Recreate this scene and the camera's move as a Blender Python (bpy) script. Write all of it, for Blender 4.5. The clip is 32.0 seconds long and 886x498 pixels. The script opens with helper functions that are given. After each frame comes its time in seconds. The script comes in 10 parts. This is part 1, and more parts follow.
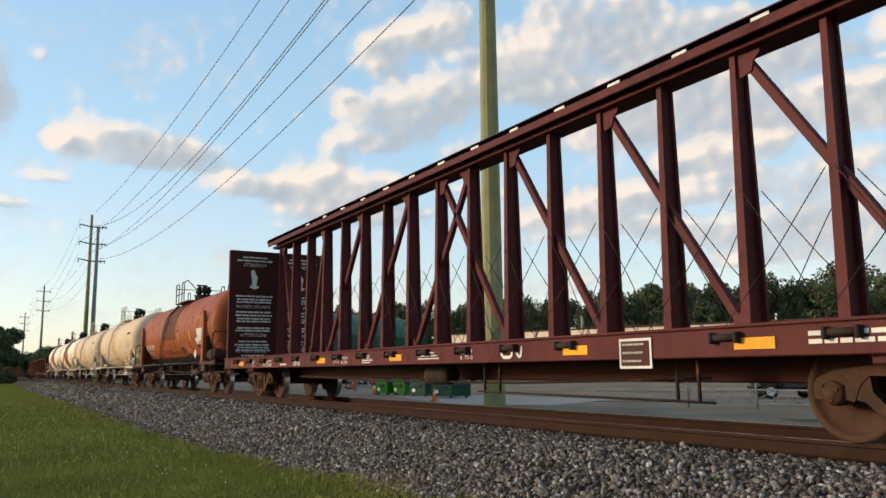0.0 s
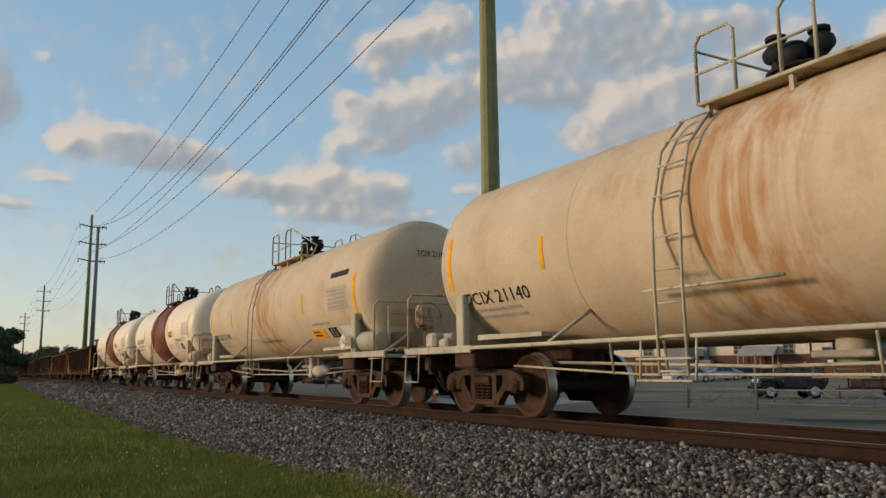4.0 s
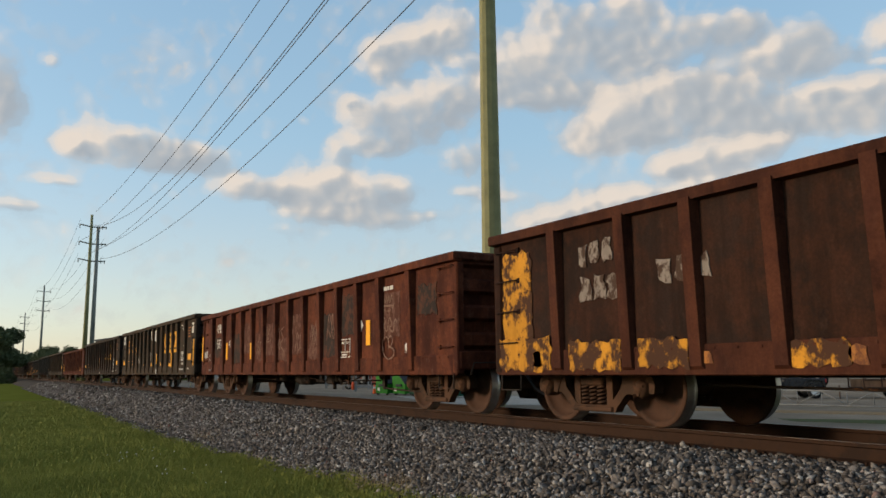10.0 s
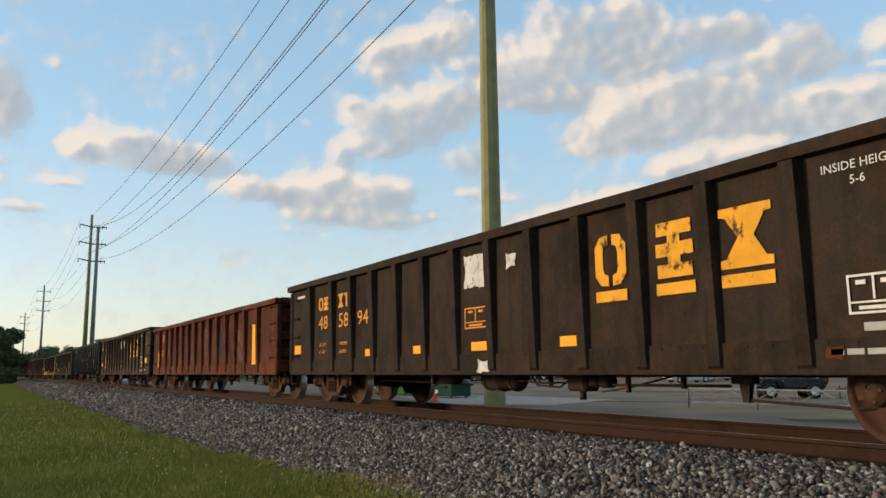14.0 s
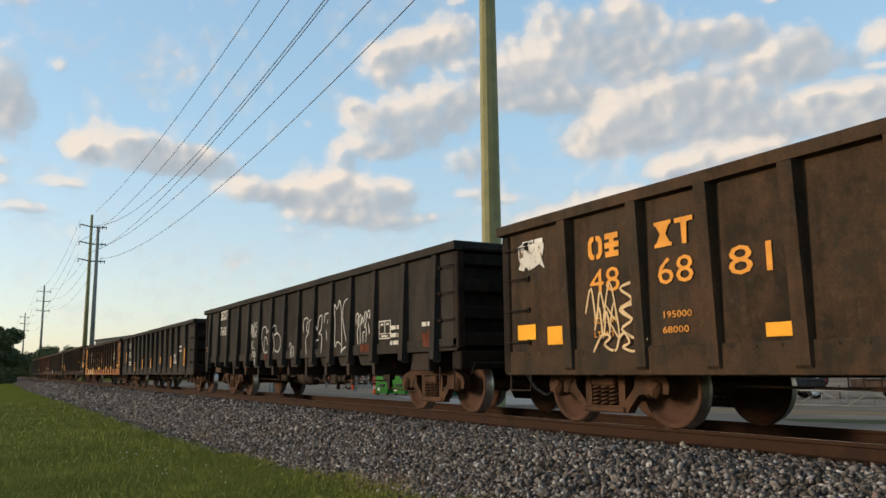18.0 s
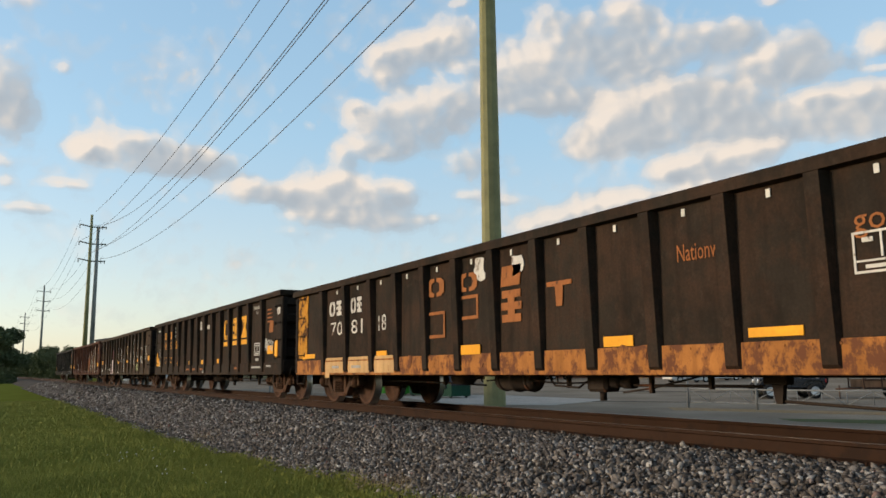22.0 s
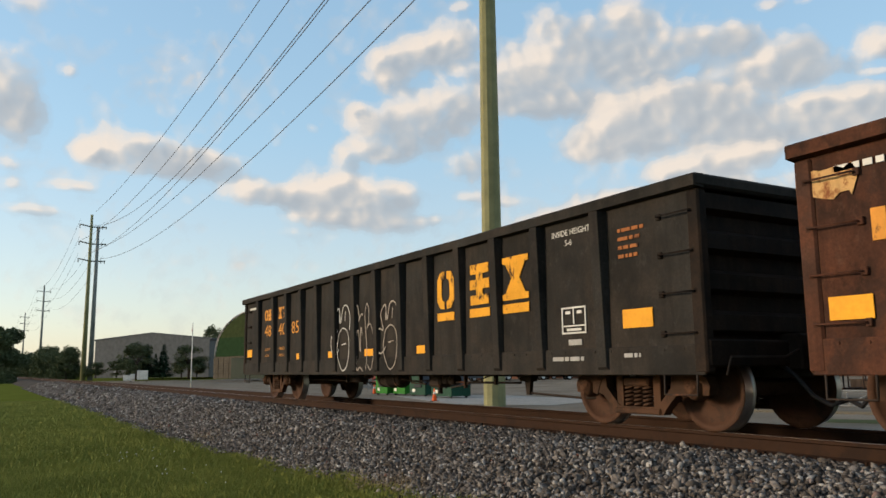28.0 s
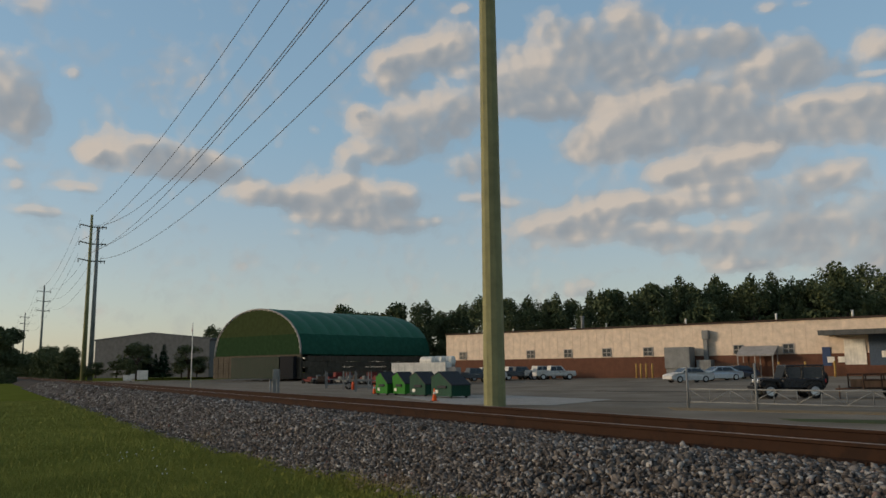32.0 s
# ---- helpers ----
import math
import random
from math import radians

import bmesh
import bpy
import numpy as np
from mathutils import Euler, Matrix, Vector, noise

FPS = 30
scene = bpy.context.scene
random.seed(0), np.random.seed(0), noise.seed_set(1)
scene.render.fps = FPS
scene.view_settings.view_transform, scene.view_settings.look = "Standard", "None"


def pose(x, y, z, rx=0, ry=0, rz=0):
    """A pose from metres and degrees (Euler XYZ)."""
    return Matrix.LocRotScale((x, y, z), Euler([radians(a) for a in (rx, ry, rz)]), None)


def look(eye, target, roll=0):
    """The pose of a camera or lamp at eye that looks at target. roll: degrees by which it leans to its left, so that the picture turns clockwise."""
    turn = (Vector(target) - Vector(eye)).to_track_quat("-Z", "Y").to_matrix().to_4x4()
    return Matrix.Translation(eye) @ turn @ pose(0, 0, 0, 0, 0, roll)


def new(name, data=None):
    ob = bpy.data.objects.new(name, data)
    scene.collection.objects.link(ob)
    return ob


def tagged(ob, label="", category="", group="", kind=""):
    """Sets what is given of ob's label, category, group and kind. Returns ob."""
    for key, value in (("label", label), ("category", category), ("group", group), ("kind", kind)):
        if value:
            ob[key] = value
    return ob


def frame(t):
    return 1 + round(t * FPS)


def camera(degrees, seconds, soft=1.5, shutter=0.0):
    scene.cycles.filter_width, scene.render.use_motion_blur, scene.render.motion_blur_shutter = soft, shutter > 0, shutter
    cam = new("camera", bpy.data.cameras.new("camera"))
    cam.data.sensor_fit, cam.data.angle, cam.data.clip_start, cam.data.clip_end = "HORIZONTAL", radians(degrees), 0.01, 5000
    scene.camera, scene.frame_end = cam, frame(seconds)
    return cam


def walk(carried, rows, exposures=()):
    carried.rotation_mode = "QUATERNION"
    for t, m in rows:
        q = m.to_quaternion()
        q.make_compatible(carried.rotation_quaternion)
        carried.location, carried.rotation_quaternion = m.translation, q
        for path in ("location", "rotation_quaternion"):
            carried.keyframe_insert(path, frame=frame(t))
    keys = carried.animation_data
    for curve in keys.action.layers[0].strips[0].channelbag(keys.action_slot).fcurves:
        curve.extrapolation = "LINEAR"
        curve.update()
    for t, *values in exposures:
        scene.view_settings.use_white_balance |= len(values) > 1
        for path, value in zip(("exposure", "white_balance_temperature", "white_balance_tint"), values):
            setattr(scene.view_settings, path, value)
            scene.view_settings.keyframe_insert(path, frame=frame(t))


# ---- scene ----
# ---- camera and its walk ----
V_TRAIN = 10.9          # train speed, m/s, towards +x
Y_TRACK = 7.7625        # track centre line; rail heads at z = 0
cam = camera(58.31, 32.0, soft=1.55)
EYE = Vector((0, 0, 0.697))
YAW, PITCH, ROLL = radians(60.1), radians(8.66), -0.56
AIM = EYE + Vector((-math.sin(YAW) * math.cos(PITCH), math.cos(YAW) * math.cos(PITCH), math.sin(PITCH)))
EXPOSURES = ((0, 1.12), (2.0, 1.02), (3.2, 0.70), (6, 0.41), (8.2, 0.36), (9, 0.60), (11, 0.85), (13, 0.97), (28, 0.97), (29.2, 0.85), (30.2, 0.4), (32, 0.30))
walk(cam, [(0, look(EYE, AIM, ROLL)), (32.0, look(EYE, AIM, ROLL))], EXPOSURES)

# ---- world and sun ----
SUN_EL, SUN_AZ = 11.0, 208.0     # degrees; azimuth from +y (north) towards +x (east): behind the camera, to its left
world = bpy.data.worlds.new("world")
scene.world = world
world.use_nodes = True
wn, wl = world.node_tree.nodes, world.node_tree.links
sky = wn.new("ShaderNodeTexSky")
sky.sky_type = "NISHITA"
sky.sun_disc = False
sky.sun_elevation = radians(SUN_EL)
sky.sun_rotation = radians(SUN_AZ)
sky.air_density, sky.dust_density, sky.ozone_density = 1.0, 0.6, 1.3
wn["Background"].inputs[1].default_value = 0.15
# thin high haze evens the clear sky out
haze = wn.new("ShaderNodeMix")
haze.data_type = "RGBA"
haze.inputs[0].default_value = 0.62
sky_co, sky_z, sky_ramp = wn.new("ShaderNodeTexCoord"), wn.new("ShaderNodeSeparateXYZ"), wn.new("ShaderNodeValToRGB")
wl.new(sky_co.outputs["Generated"], sky_z.inputs[0])
wl.new(sky_z.outputs[2], sky_ramp.inputs[0])
sky_stops = ((0.0, (0.68, 0.64, 0.64)), (0.10, (0.64, 0.69, 0.74)), (0.28, (0.47, 0.72, 0.91)), (0.55, (0.38, 0.64, 0.90)), (0.85, (0.62, 0.67, 0.72)))
while len(sky_ramp.color_ramp.elements) < 5:
    sky_ramp.color_ramp.elements.new(0.5)
for e, (p, c) in zip(sky_ramp.color_ramp.elements, sky_stops):
    e.position, e.color = p, (*c, 1)
sky_gain = wn.new("ShaderNodeVectorMath")
sky_gain.operation = "SCALE"
sky_gain.inputs["Scale"].default_value = 2.96
wl.new(sky_ramp.outputs[0], sky_gain.inputs[0])
wl.new(sky_gain.outputs[0], haze.inputs[7])
wl.new(sky.outputs[0], haze.inputs[6])
wl.new(haze.outputs[2], wn["Background"].inputs[0])
sun_data = bpy.data.lights.new("sun", "SUN")
sun_data.energy, sun_data.angle, sun_data.color = 1.9, radians(10), (1.0, 0.80, 0.58)
sun = new("sun", sun_data)
sun_dir = Vector((math.sin(radians(SUN_AZ)) * math.cos(radians(SUN_EL)), math.cos(radians(SUN_AZ)) * math.cos(radians(SUN_EL)), math.sin(radians(SUN_EL))))
sun.matrix_world = look(sun_dir * 100, (0, 0, 0))


# ---- mesh building ----
class Geo:
    """Collects vertices and faces of one part."""

    def __init__(self):
        self.v, self.f, self.s = [], [], []

    def add(self, verts, faces, smooth=False):
        n = len(self.v)
        self.v += [tuple(p) for p in verts]
        self.f += [tuple(i + n for i in q) for q in faces]
        self.s += [smooth] * len(faces)
        return self

    def box(self, x0, x1, y0, y1, z0, z1, m=None):
        p = [Vector((x, y, z)) for z in (z0, z1) for x, y in ((x0, y0), (x1, y0), (x1, y1), (x0, y1))]
        if m is not None:
            p = [m @ q for q in p]
        return self.add(p, [(3, 2, 1, 0), (4, 5, 6, 7), (0, 1, 5, 4), (1, 2, 6, 5), (2, 3, 7, 6), (3, 0, 4, 7)])

    def bevel(self, x0, x1, y0, y1, z0, z1, b=0.01, m=None):
        """A box with chamfered edges."""
        c = Vector(((x0 + x1) / 2, (y0 + y1) / 2, (z0 + z1) / 2))
        h = Vector(((x1 - x0) / 2, (y1 - y0) / 2, (z1 - z0) / 2))
        b = min(b, 0.45 * min(h))
        p, ids = [], {}
        for s in ((i, j, k) for i in (-1, 1) for j in (-1, 1) for k in (-1, 1)):
            for a in range(3):
                q = Vector([s[i] * (h[i] if i == a else h[i] - b) for i in range(3)]) + c
                ids[s, a] = len(p)
                p.append(m @ q if m is not None else q)
        f = []
        for a in range(3):
            o = [i for i in range(3) if i != a]
            for d in (-1, 1):
                ring = []
                for e in ((-1, -1), (1, -1), (1, 1), (-1, 1)):
                    s = [0, 0, 0]
                    s[a], s[o[0]], s[o[1]] = d, e[0], e[1]
                    ring.append(ids[tuple(s), a])
                f.append(ring if (d > 0) == (a != 1) else ring[::-1])
            for e in ((-1, -1), (1, -1), (1, 1), (-1, 1)):
                s0, s1 = [0, 0, 0], [0, 0, 0]
                s0[a], s1[a] = -1, 1
                for s in (s0, s1):
                    s[o[0]], s[o[1]] = e
                s0, s1 = tuple(s0), tuple(s1)
                q = [ids[s0, o[0]], ids[s1, o[0]], ids[s1, o[1]], ids[s0, o[1]]]
                flip = (e[0] * e[1] > 0) == (a != 1)
                f.append(q if flip else q[::-1])
        for s in ((i, j, k) for i in (-1, 1) for j in (-1, 1) for k in (-1, 1)):
            q = [ids[s, 0], ids[s, 1], ids[s, 2]]
            f.append(q if s[0] * s[1] * s[2] > 0 else q[::-1])
        return self.add(p, f)

    def cyl(self, a, b, r, n=10, r2=None, caps=True, smooth=True):
        a, b = Vector(a), Vector(b)
        r2 = r if r2 is None else r2
        w = (b - a).normalized()
        u = w.orthogonal().normalized()
        k = w.cross(u)
        ring = [(math.cos(2 * math.pi * i / n), math.sin(2 * math.pi * i / n)) for i in range(n)]
        p = [a + r * (c * u + s * k) for c, s in ring] + [b + r2 * (c * u + s * k) for c, s in ring]
        self.add(p, [(i, (i + 1) % n, n + (i + 1) % n, n + i) for i in range(n)], smooth)
        if caps:
            m = len(self.v) - 2 * n
            self.f += [tuple(m + i for i in reversed(range(n))), tuple(m + n + i for i in range(n))]
            self.s += [False, False]
        return self

    def tube(self, pts, r, n=6):
        """A bent pipe through the points, with its corners mitred."""
        pts = [Vector(p) for p in pts]
        dirs = [(pts[i + 1] - pts[i]).normalized() for i in range(len(pts) - 1)]
        u = dirs[0].orthogonal().normalized()
        rows = []
        for i, p in enumerate(pts):
            d = dirs[0] if i == 0 else dirs[-1] if i == len(pts) - 1 else (dirs[i - 1] + dirs[i]).normalized()
            u = (u - d * u.dot(d)).normalized()
            k = d.cross(u)
            rows.append([p + r * (math.cos(2 * math.pi * j / n) * u + math.sin(2 * math.pi * j / n) * k) for j in range(n)])
        m = len(pts)
        f = [(i * n + j, i * n + (j + 1) % n, (i + 1) * n + (j + 1) % n, (i + 1) * n + j) for i in range(m - 1) for j in range(n)]
        self.add([q for row in rows for q in row], f, True)
        o = len(self.v) - m * n
        self.f += [tuple(o + j for j in reversed(range(n))), tuple(o + (m - 1) * n + j for j in range(n))]
        self.s += [False, False]
        return self

    def lathe(self, prof, axis_o, axis="y", n=32, smooth=True, m=None):
        """Turns (along, radius) pairs round an axis through axis_o."""
        o = Vector(axis_o)
        e = {"x": (Vector((1, 0, 0)), Vector((0, 1, 0)), Vector((0, 0, 1))), "y": (Vector((0, 1, 0)), Vector((0, 0, 1)), Vector((1, 0, 0))), "z": (Vector((0, 0, 1)), Vector((1, 0, 0)), Vector((0, 1, 0)))}[axis]
        p = []
        for a, r in prof:
            for i in range(n):
                t = 2 * math.pi * i / n
                q = o + a * e[0] + max(r, 1e-4) * (math.cos(t) * e[1] + math.sin(t) * e[2])
                p.append(m @ q if m is not None else q)
        k = len(prof)
        f = [(j * n + i, j * n + (i + 1) % n, (j + 1) * n + (i + 1) % n, (j + 1) * n + i) for j in range(k - 1) for i in range(n)]
        return self.add(p, f, smooth)

    def prism(self, poly, y0, y1, m=None):
        """A flat outline in x, z made thick along y."""
        n = len(poly)
        p = [Vector((x, y0, z)) for x, z in poly] + [Vector((x, y1, z)) for x, z in poly]
        if m is not None:
            p = [m @ q for q in p]
        f = [tuple(range(n)), tuple(reversed(range(n, 2 * n)))] + [(i, n + i, n + (i + 1) % n, (i + 1) % n) for i in range(n)]
        return self.add(p, f)

    def sweep(self, prof, x0, x1):
        """An outline in y, z drawn along x."""
        n = len(prof)
        p = [(x0, y, z) for y, z in prof] + [(x1, y, z) for y, z in prof]
        return self.add(p, [tuple(reversed(range(n))), tuple(range(n, 2 * n))] + [(i, (i + 1) % n, n + (i + 1) % n, n + i) for i in range(n)])

    def mesh(self, name):
        me = bpy.data.meshes.new(name)
        me.from_pydata(self.v, [], self.f)
        me.polygons.foreach_set("use_smooth", self.s)
        bm = bmesh.new()
        bm.from_mesh(me)
        bmesh.ops.recalc_face_normals(bm, faces=bm.faces)
        bm.to_mesh(me)
        bm.free()
        return me


def link_mesh(name, me, material, parent=None, label="", at=None):
    if material and not me.materials:
        me.materials.append(material)
    ob = new(name, me)
    if parent is not None:
        ob.parent = parent
    if at is not None:
        ob.matrix_basis = at
    if label:
        ob["label"] = label
    return ob


def part(name, geo, material, parent=None, label="", at=None):
    return link_mesh(name, geo.mesh(name), material, parent, label, at)


def thing(name, label, category, m=None, group=""):
    ob = new(name)
    ob.empty_display_size = 0.2
    if m is not None:
        ob.matrix_basis = m
    return tagged(ob, label, category, group)


# ---- materials ----
class Nodes:
    def __init__(self, name):
        self.mat = bpy.data.materials.new(name)
        self.mat.use_nodes = True
        self.t = self.mat.node_tree
        self.bsdf = self.t.nodes["Principled BSDF"]
        self.co = self.t.nodes.new("ShaderNodeTexCoord")

    def link(self, a, b):
        self.t.links.new(a, b)

    def noise(self, scale, detail=4, stretch=(1, 1, 1), rough=0.6, coord="Object"):
        m = self.t.nodes.new("ShaderNodeMapping")
        m.inputs["Scale"].default_value = stretch
        self.link(self.co.outputs[coord], m.inputs[0])
        n = self.t.nodes.new("ShaderNodeTexNoise")
        n.inputs["Scale"].default_value, n.inputs["Detail"].default_value, n.inputs["Roughness"].default_value = scale, detail, rough
        self.link(m.outputs[0], n.inputs["Vector"])
        return n.outputs["Fac"]

    def ramp(self, fac, *stops):
        r = self.t.nodes.new("ShaderNodeValToRGB")
        while len(r.color_ramp.elements) < len(stops):
            r.color_ramp.elements.new(0.5)
        for e, (p, c) in zip(r.color_ramp.elements, stops):
            e.position = p
            e.color = (*c, 1) if not isinstance(c, (int, float)) else (c, c, c, 1)
        self.link(fac, r.inputs[0])
        return r.outputs[0]

    def mix(self, fac, a, b, mode="MIX"):
        n = self.t.nodes.new("ShaderNodeMix")
        n.data_type, n.blend_type = "RGBA", mode
        for sock, val in ((n.inputs[0], fac), (n.inputs[6], a), (n.inputs[7], b)):
            if isinstance(val, bpy.types.NodeSocket):
                self.link(val, sock)
            elif isinstance(val, (int, float)):
                sock.default_value = val
            else:
                sock.default_value = (*val, 1)
        return n.outputs[2]

    def math(self, op, a, b=0.0):
        n = self.t.nodes.new("ShaderNodeMath")
        n.operation = op
        for sock, val in ((n.inputs[0], a), (n.inputs[1], b)):
            if isinstance(val, bpy.types.NodeSocket):
                self.link(val, sock)
            else:
                sock.default_value = val
        return n.outputs[0]

    def bump(self, fac, strength=0.3, dist=0.01):
        b = self.t.nodes.new("ShaderNodeBump")
        b.inputs["Strength"].default_value, b.inputs["Distance"].default_value = strength, dist
        self.link(fac, b.inputs["Height"])
        self.link(b.outputs[0], self.bsdf.inputs["Normal"])

    def random(self):
        return self.t.nodes.new("ShaderNodeObjectInfo").outputs["Random"]

    def done(self, color, rough=0.6, metal=0.0, gloss=None):
        self.bsdf.inputs["Specular IOR Level"].default_value = 0.5 if isinstance(rough, (int, float)) and rough < 0.5 else 0.09
        if gloss is not None:
            self.bsdf.inputs["Specular IOR Level"].default_value = gloss
        for key, val in (("Base Color", color), ("Roughness", rough), ("Metallic", metal)):
            sock = self.bsdf.inputs[key]
            if isinstance(val, bpy.types.NodeSocket):
                self.link(val, sock)
            elif isinstance(val, (int, float)):
                sock.default_value = val
            else:
                sock.default_value = (*val, 1)
        return self.mat


def scaled(c, k):
    return tuple(min(1, v * k) for v in c)


def painted(name, color, rough=0.55, worn=None, amount=0.45, streak=True, dirt=0.5, grain=1.0, bump=0.15, gloss=None):
    """Weathered paint: fine mottling, vertical dirt streaks, and worn patches that show another colour."""
    n = Nodes(name)
    big = n.noise(1.3 * grain, 5)
    fine = n.noise(22 * grain, 4)
    base = n.mix(n.ramp(big, (0.3, 0), (0.7, 1)), scaled(color, 0.78), scaled(color, 1.15))
    base = n.mix(n.ramp(fine, (0.35, 0), (0.75, 0.35)), base, scaled(color, 0.6))
    if streak:
        s = n.ramp(n.noise(5 * grain, 5, (1, 1, 0.08)), (0.48, 0), (0.72, dirt))
        base = n.mix(s, base, scaled(color, 0.42))
    if worn:
        w = n.noise(2.6 * grain, 8, (1, 1, 0.7), 0.72)
        base = n.mix(n.ramp(w, (1 - amount - 0.03, 0), (1 - amount + 0.05, 1)), base, worn)
        rr = n.ramp(w, (1 - amount - 0.03, rough), (1 - amount + 0.05, 0.85))
    else:
        rr = n.ramp(big, (0.3, rough - 0.07), (0.7, min(1, rough + 0.1)))
    n.bump(fine, bump, 0.004)
    return n.done(base, rr, 0.0, gloss)


def plain(name, color, rough=0.6, metal=0.0, var=0.2, scale=6.0):
    n = Nodes(name)
    f = n.noise(scale, 5)
    return n.done(n.mix(n.ramp(f, (0.3, 0), (0.7, 1)), scaled(color, 1 - var), scaled(color, 1 + var)), rough, metal)


def wagon_paint(name, base, rust, dust, amount=0.6, scuff=0.35):
    """Old wagon paint: large tonal drift, rust blooms, runs, pale scuffs, different on every piece."""
    n = Nodes(name)
    add, off = n.t.nodes.new("ShaderNodeVectorMath"), n.t.nodes.new("ShaderNodeCombineXYZ")
    r = n.random()
    for k, m in enumerate((61.0, 13.0, 29.0)):
        n.link(n.math("MULTIPLY", r, m), off.inputs[k])
    n.link(n.co.outputs["Object"], add.inputs[0])
    n.link(off.outputs[0], add.inputs[1])

    def tex(scale, detail, stretch=(1, 1, 1), rough=0.6):
        m = n.t.nodes.new("ShaderNodeMapping")
        m.inputs["Scale"].default_value = stretch
        n.link(add.outputs[0], m.inputs[0])
        k = n.t.nodes.new("ShaderNodeTexNoise")
        k.inputs["Scale"].default_value, k.inputs["Detail"].default_value, k.inputs["Roughness"].default_value = scale, detail, rough
        n.link(m.outputs[0], k.inputs["Vector"])
        return k.outputs["Fac"]

    fine = tex(34, 5)
    c = n.mix(n.ramp(tex(0.55, 5), (0.36, 0), (0.62, 1)), scaled(base, 0.58), scaled(base, 1.35))
    bloom = tex(2.8, 9, (1, 1, 0.8), 0.7)
    c = n.mix(n.ramp(bloom, (0.46, 0), (0.58, amount)), c, rust)
    c = n.mix(n.ramp(tex(1.0, 7, (1, 1, 1), 0.66), (0.48, 0), (0.64, 0.6)), c, scaled(rust, 1.15))
    c = n.mix(n.ramp(tex(1.7, 6, (1, 1, 0.5), 0.66), (0.52, 0), (0.66, 0.5)), c, scaled(base, 0.5))
    c = n.mix(n.ramp(tex(6, 5, (1, 1, 0.07)), (0.50, 0), (0.70, 0.55)), c, scaled(base, 0.5))
    c = n.mix(n.ramp(tex(5, 6, (1, 1, 0.09)), (0.56, 0), (0.72, 0.40)), c, rust)
    c = n.mix(n.ramp(tex(7, 9, (1, 1, 0.6), 0.75), (0.56, 0), (0.68, scuff)), c, dust)
    c = n.mix(n.ramp(fine, (0.35, 0.35), (0.65, 0.0)), c, scaled(base, 0.45))
    n.bump(n.math("ADD", n.math("MULTIPLY", bloom, 2.0), fine), 0.25, 0.006)
    m = n.done(c, 0.72)
    n.bsdf.inputs["Specular IOR Level"].default_value = 0.04
    return m


RUST, RUST_DARK, RUST_ORANGE = (0.13, 0.055, 0.03), (0.05, 0.026, 0.018), (0.30, 0.11, 0.035)
M_STEEL_DARK = painted("steel_grime", (0.035, 0.026, 0.021), 0.8, RUST, 0.4)
M_TRUCK = painted("cast_steel_rusty", (0.046, 0.027, 0.018), 0.85, (0.072, 0.037, 0.022), 0.5, False)
M_WHEEL = painted("wheel_rust", (0.070, 0.036, 0.023), 0.8, (0.045, 0.027, 0.019), 0.45, False, grain=2)
M_TREAD = plain("wheel_tread", (0.45, 0.42, 0.40), 0.35, 0.9)
M_RAIL = painted("rail_rust", (0.034, 0.017, 0.010), 0.85, (0.022, 0.012, 0.008), 0.45, False)
M_RAILTOP = plain("rail_head_worn", (0.16, 0.13, 0.11), 0.45, 0.85, 0.15, 3)
M_TIE = painted("tie_timber", (0.06, 0.047, 0.037), 0.9, (0.10, 0.075, 0.055), 0.4, False)
M_WHITE = painted("white_marking", (0.62, 0.60, 0.55), 0.6, None, streak=False)
M_YELLOW = painted("yellow_reflector", (0.75, 0.33, 0.02), 0.5, None, streak=False)
M_BLACKMARK = plain("black_marking", (0.02, 0.02, 0.022), 0.6)
M_GREYMARK = plain("grey_marking", (0.30, 0.29, 0.27), 0.6)


# ---- ground ----
def ground_z(x, y):
    """Height of the open ground across the line: lawn, dip beyond the track, and a yard that rises slowly."""
    pts = ((-60, -0.9), (-4, -0.84), (4.1, -0.80), (5.0, -0.86), (10.8, -0.86), (12.2, -1.02), (45, -1.05), (95, -0.2), (400, 1.2))
    if y <= pts[0][0]:
        return pts[0][1]
    for (a, za), (b, zb) in zip(pts, pts[1:]):
        if y <= b:
            return za + (zb - za) * (y - a) / (b - a)
    return pts[-1][1]


def sheet(ys, xs, lift, zf=ground_z):
    g = Geo()
    p = [(x, y, zf(x, y) + lift) for x in xs for y in ys]
    k = len(ys)
    return g.add(p, [(i * k + j, (i + 1) * k + j, (i + 1) * k + j + 1, i * k + j + 1) for i in range(len(xs) - 1) for j in range(k - 1)], True)


def grass_material():
    n = Nodes("grass_ground")
    a = n.noise(0.6, 5)
    b = n.noise(14, 5)
    c = n.mix(n.ramp(a, (0.3, 0), (0.7, 1)), (0.098, 0.112, 0.020), (0.135, 0.148, 0.030))
    c = n.mix(n.ramp(b, (0.35, 0), (0.75, 0.5)), c, (0.055, 0.062, 0.012))
    n.bump(b, 0.6, 0.03)
    return n.done(c, 0.95, 0.0, 0.0)


def gravel_material():
    n = Nodes("ballast_bed")
    a = n.noise(30, 4)
    b = n.noise(1.2, 3)
    c = n.ramp(a, (0.3, (0.024, 0.020, 0.017)), (0.55, (0.065, 0.056, 0.049)), (0.75, (0.14, 0.125, 0.112)))
    c = n.mix(n.ramp(b, (0.4, 0), (0.7, 0.5)), c, (0.032, 0.025, 0.019))
    n.bump(a, 0.9, 0.03)
    return n.done(c, 0.95, 0.0, 0.05)


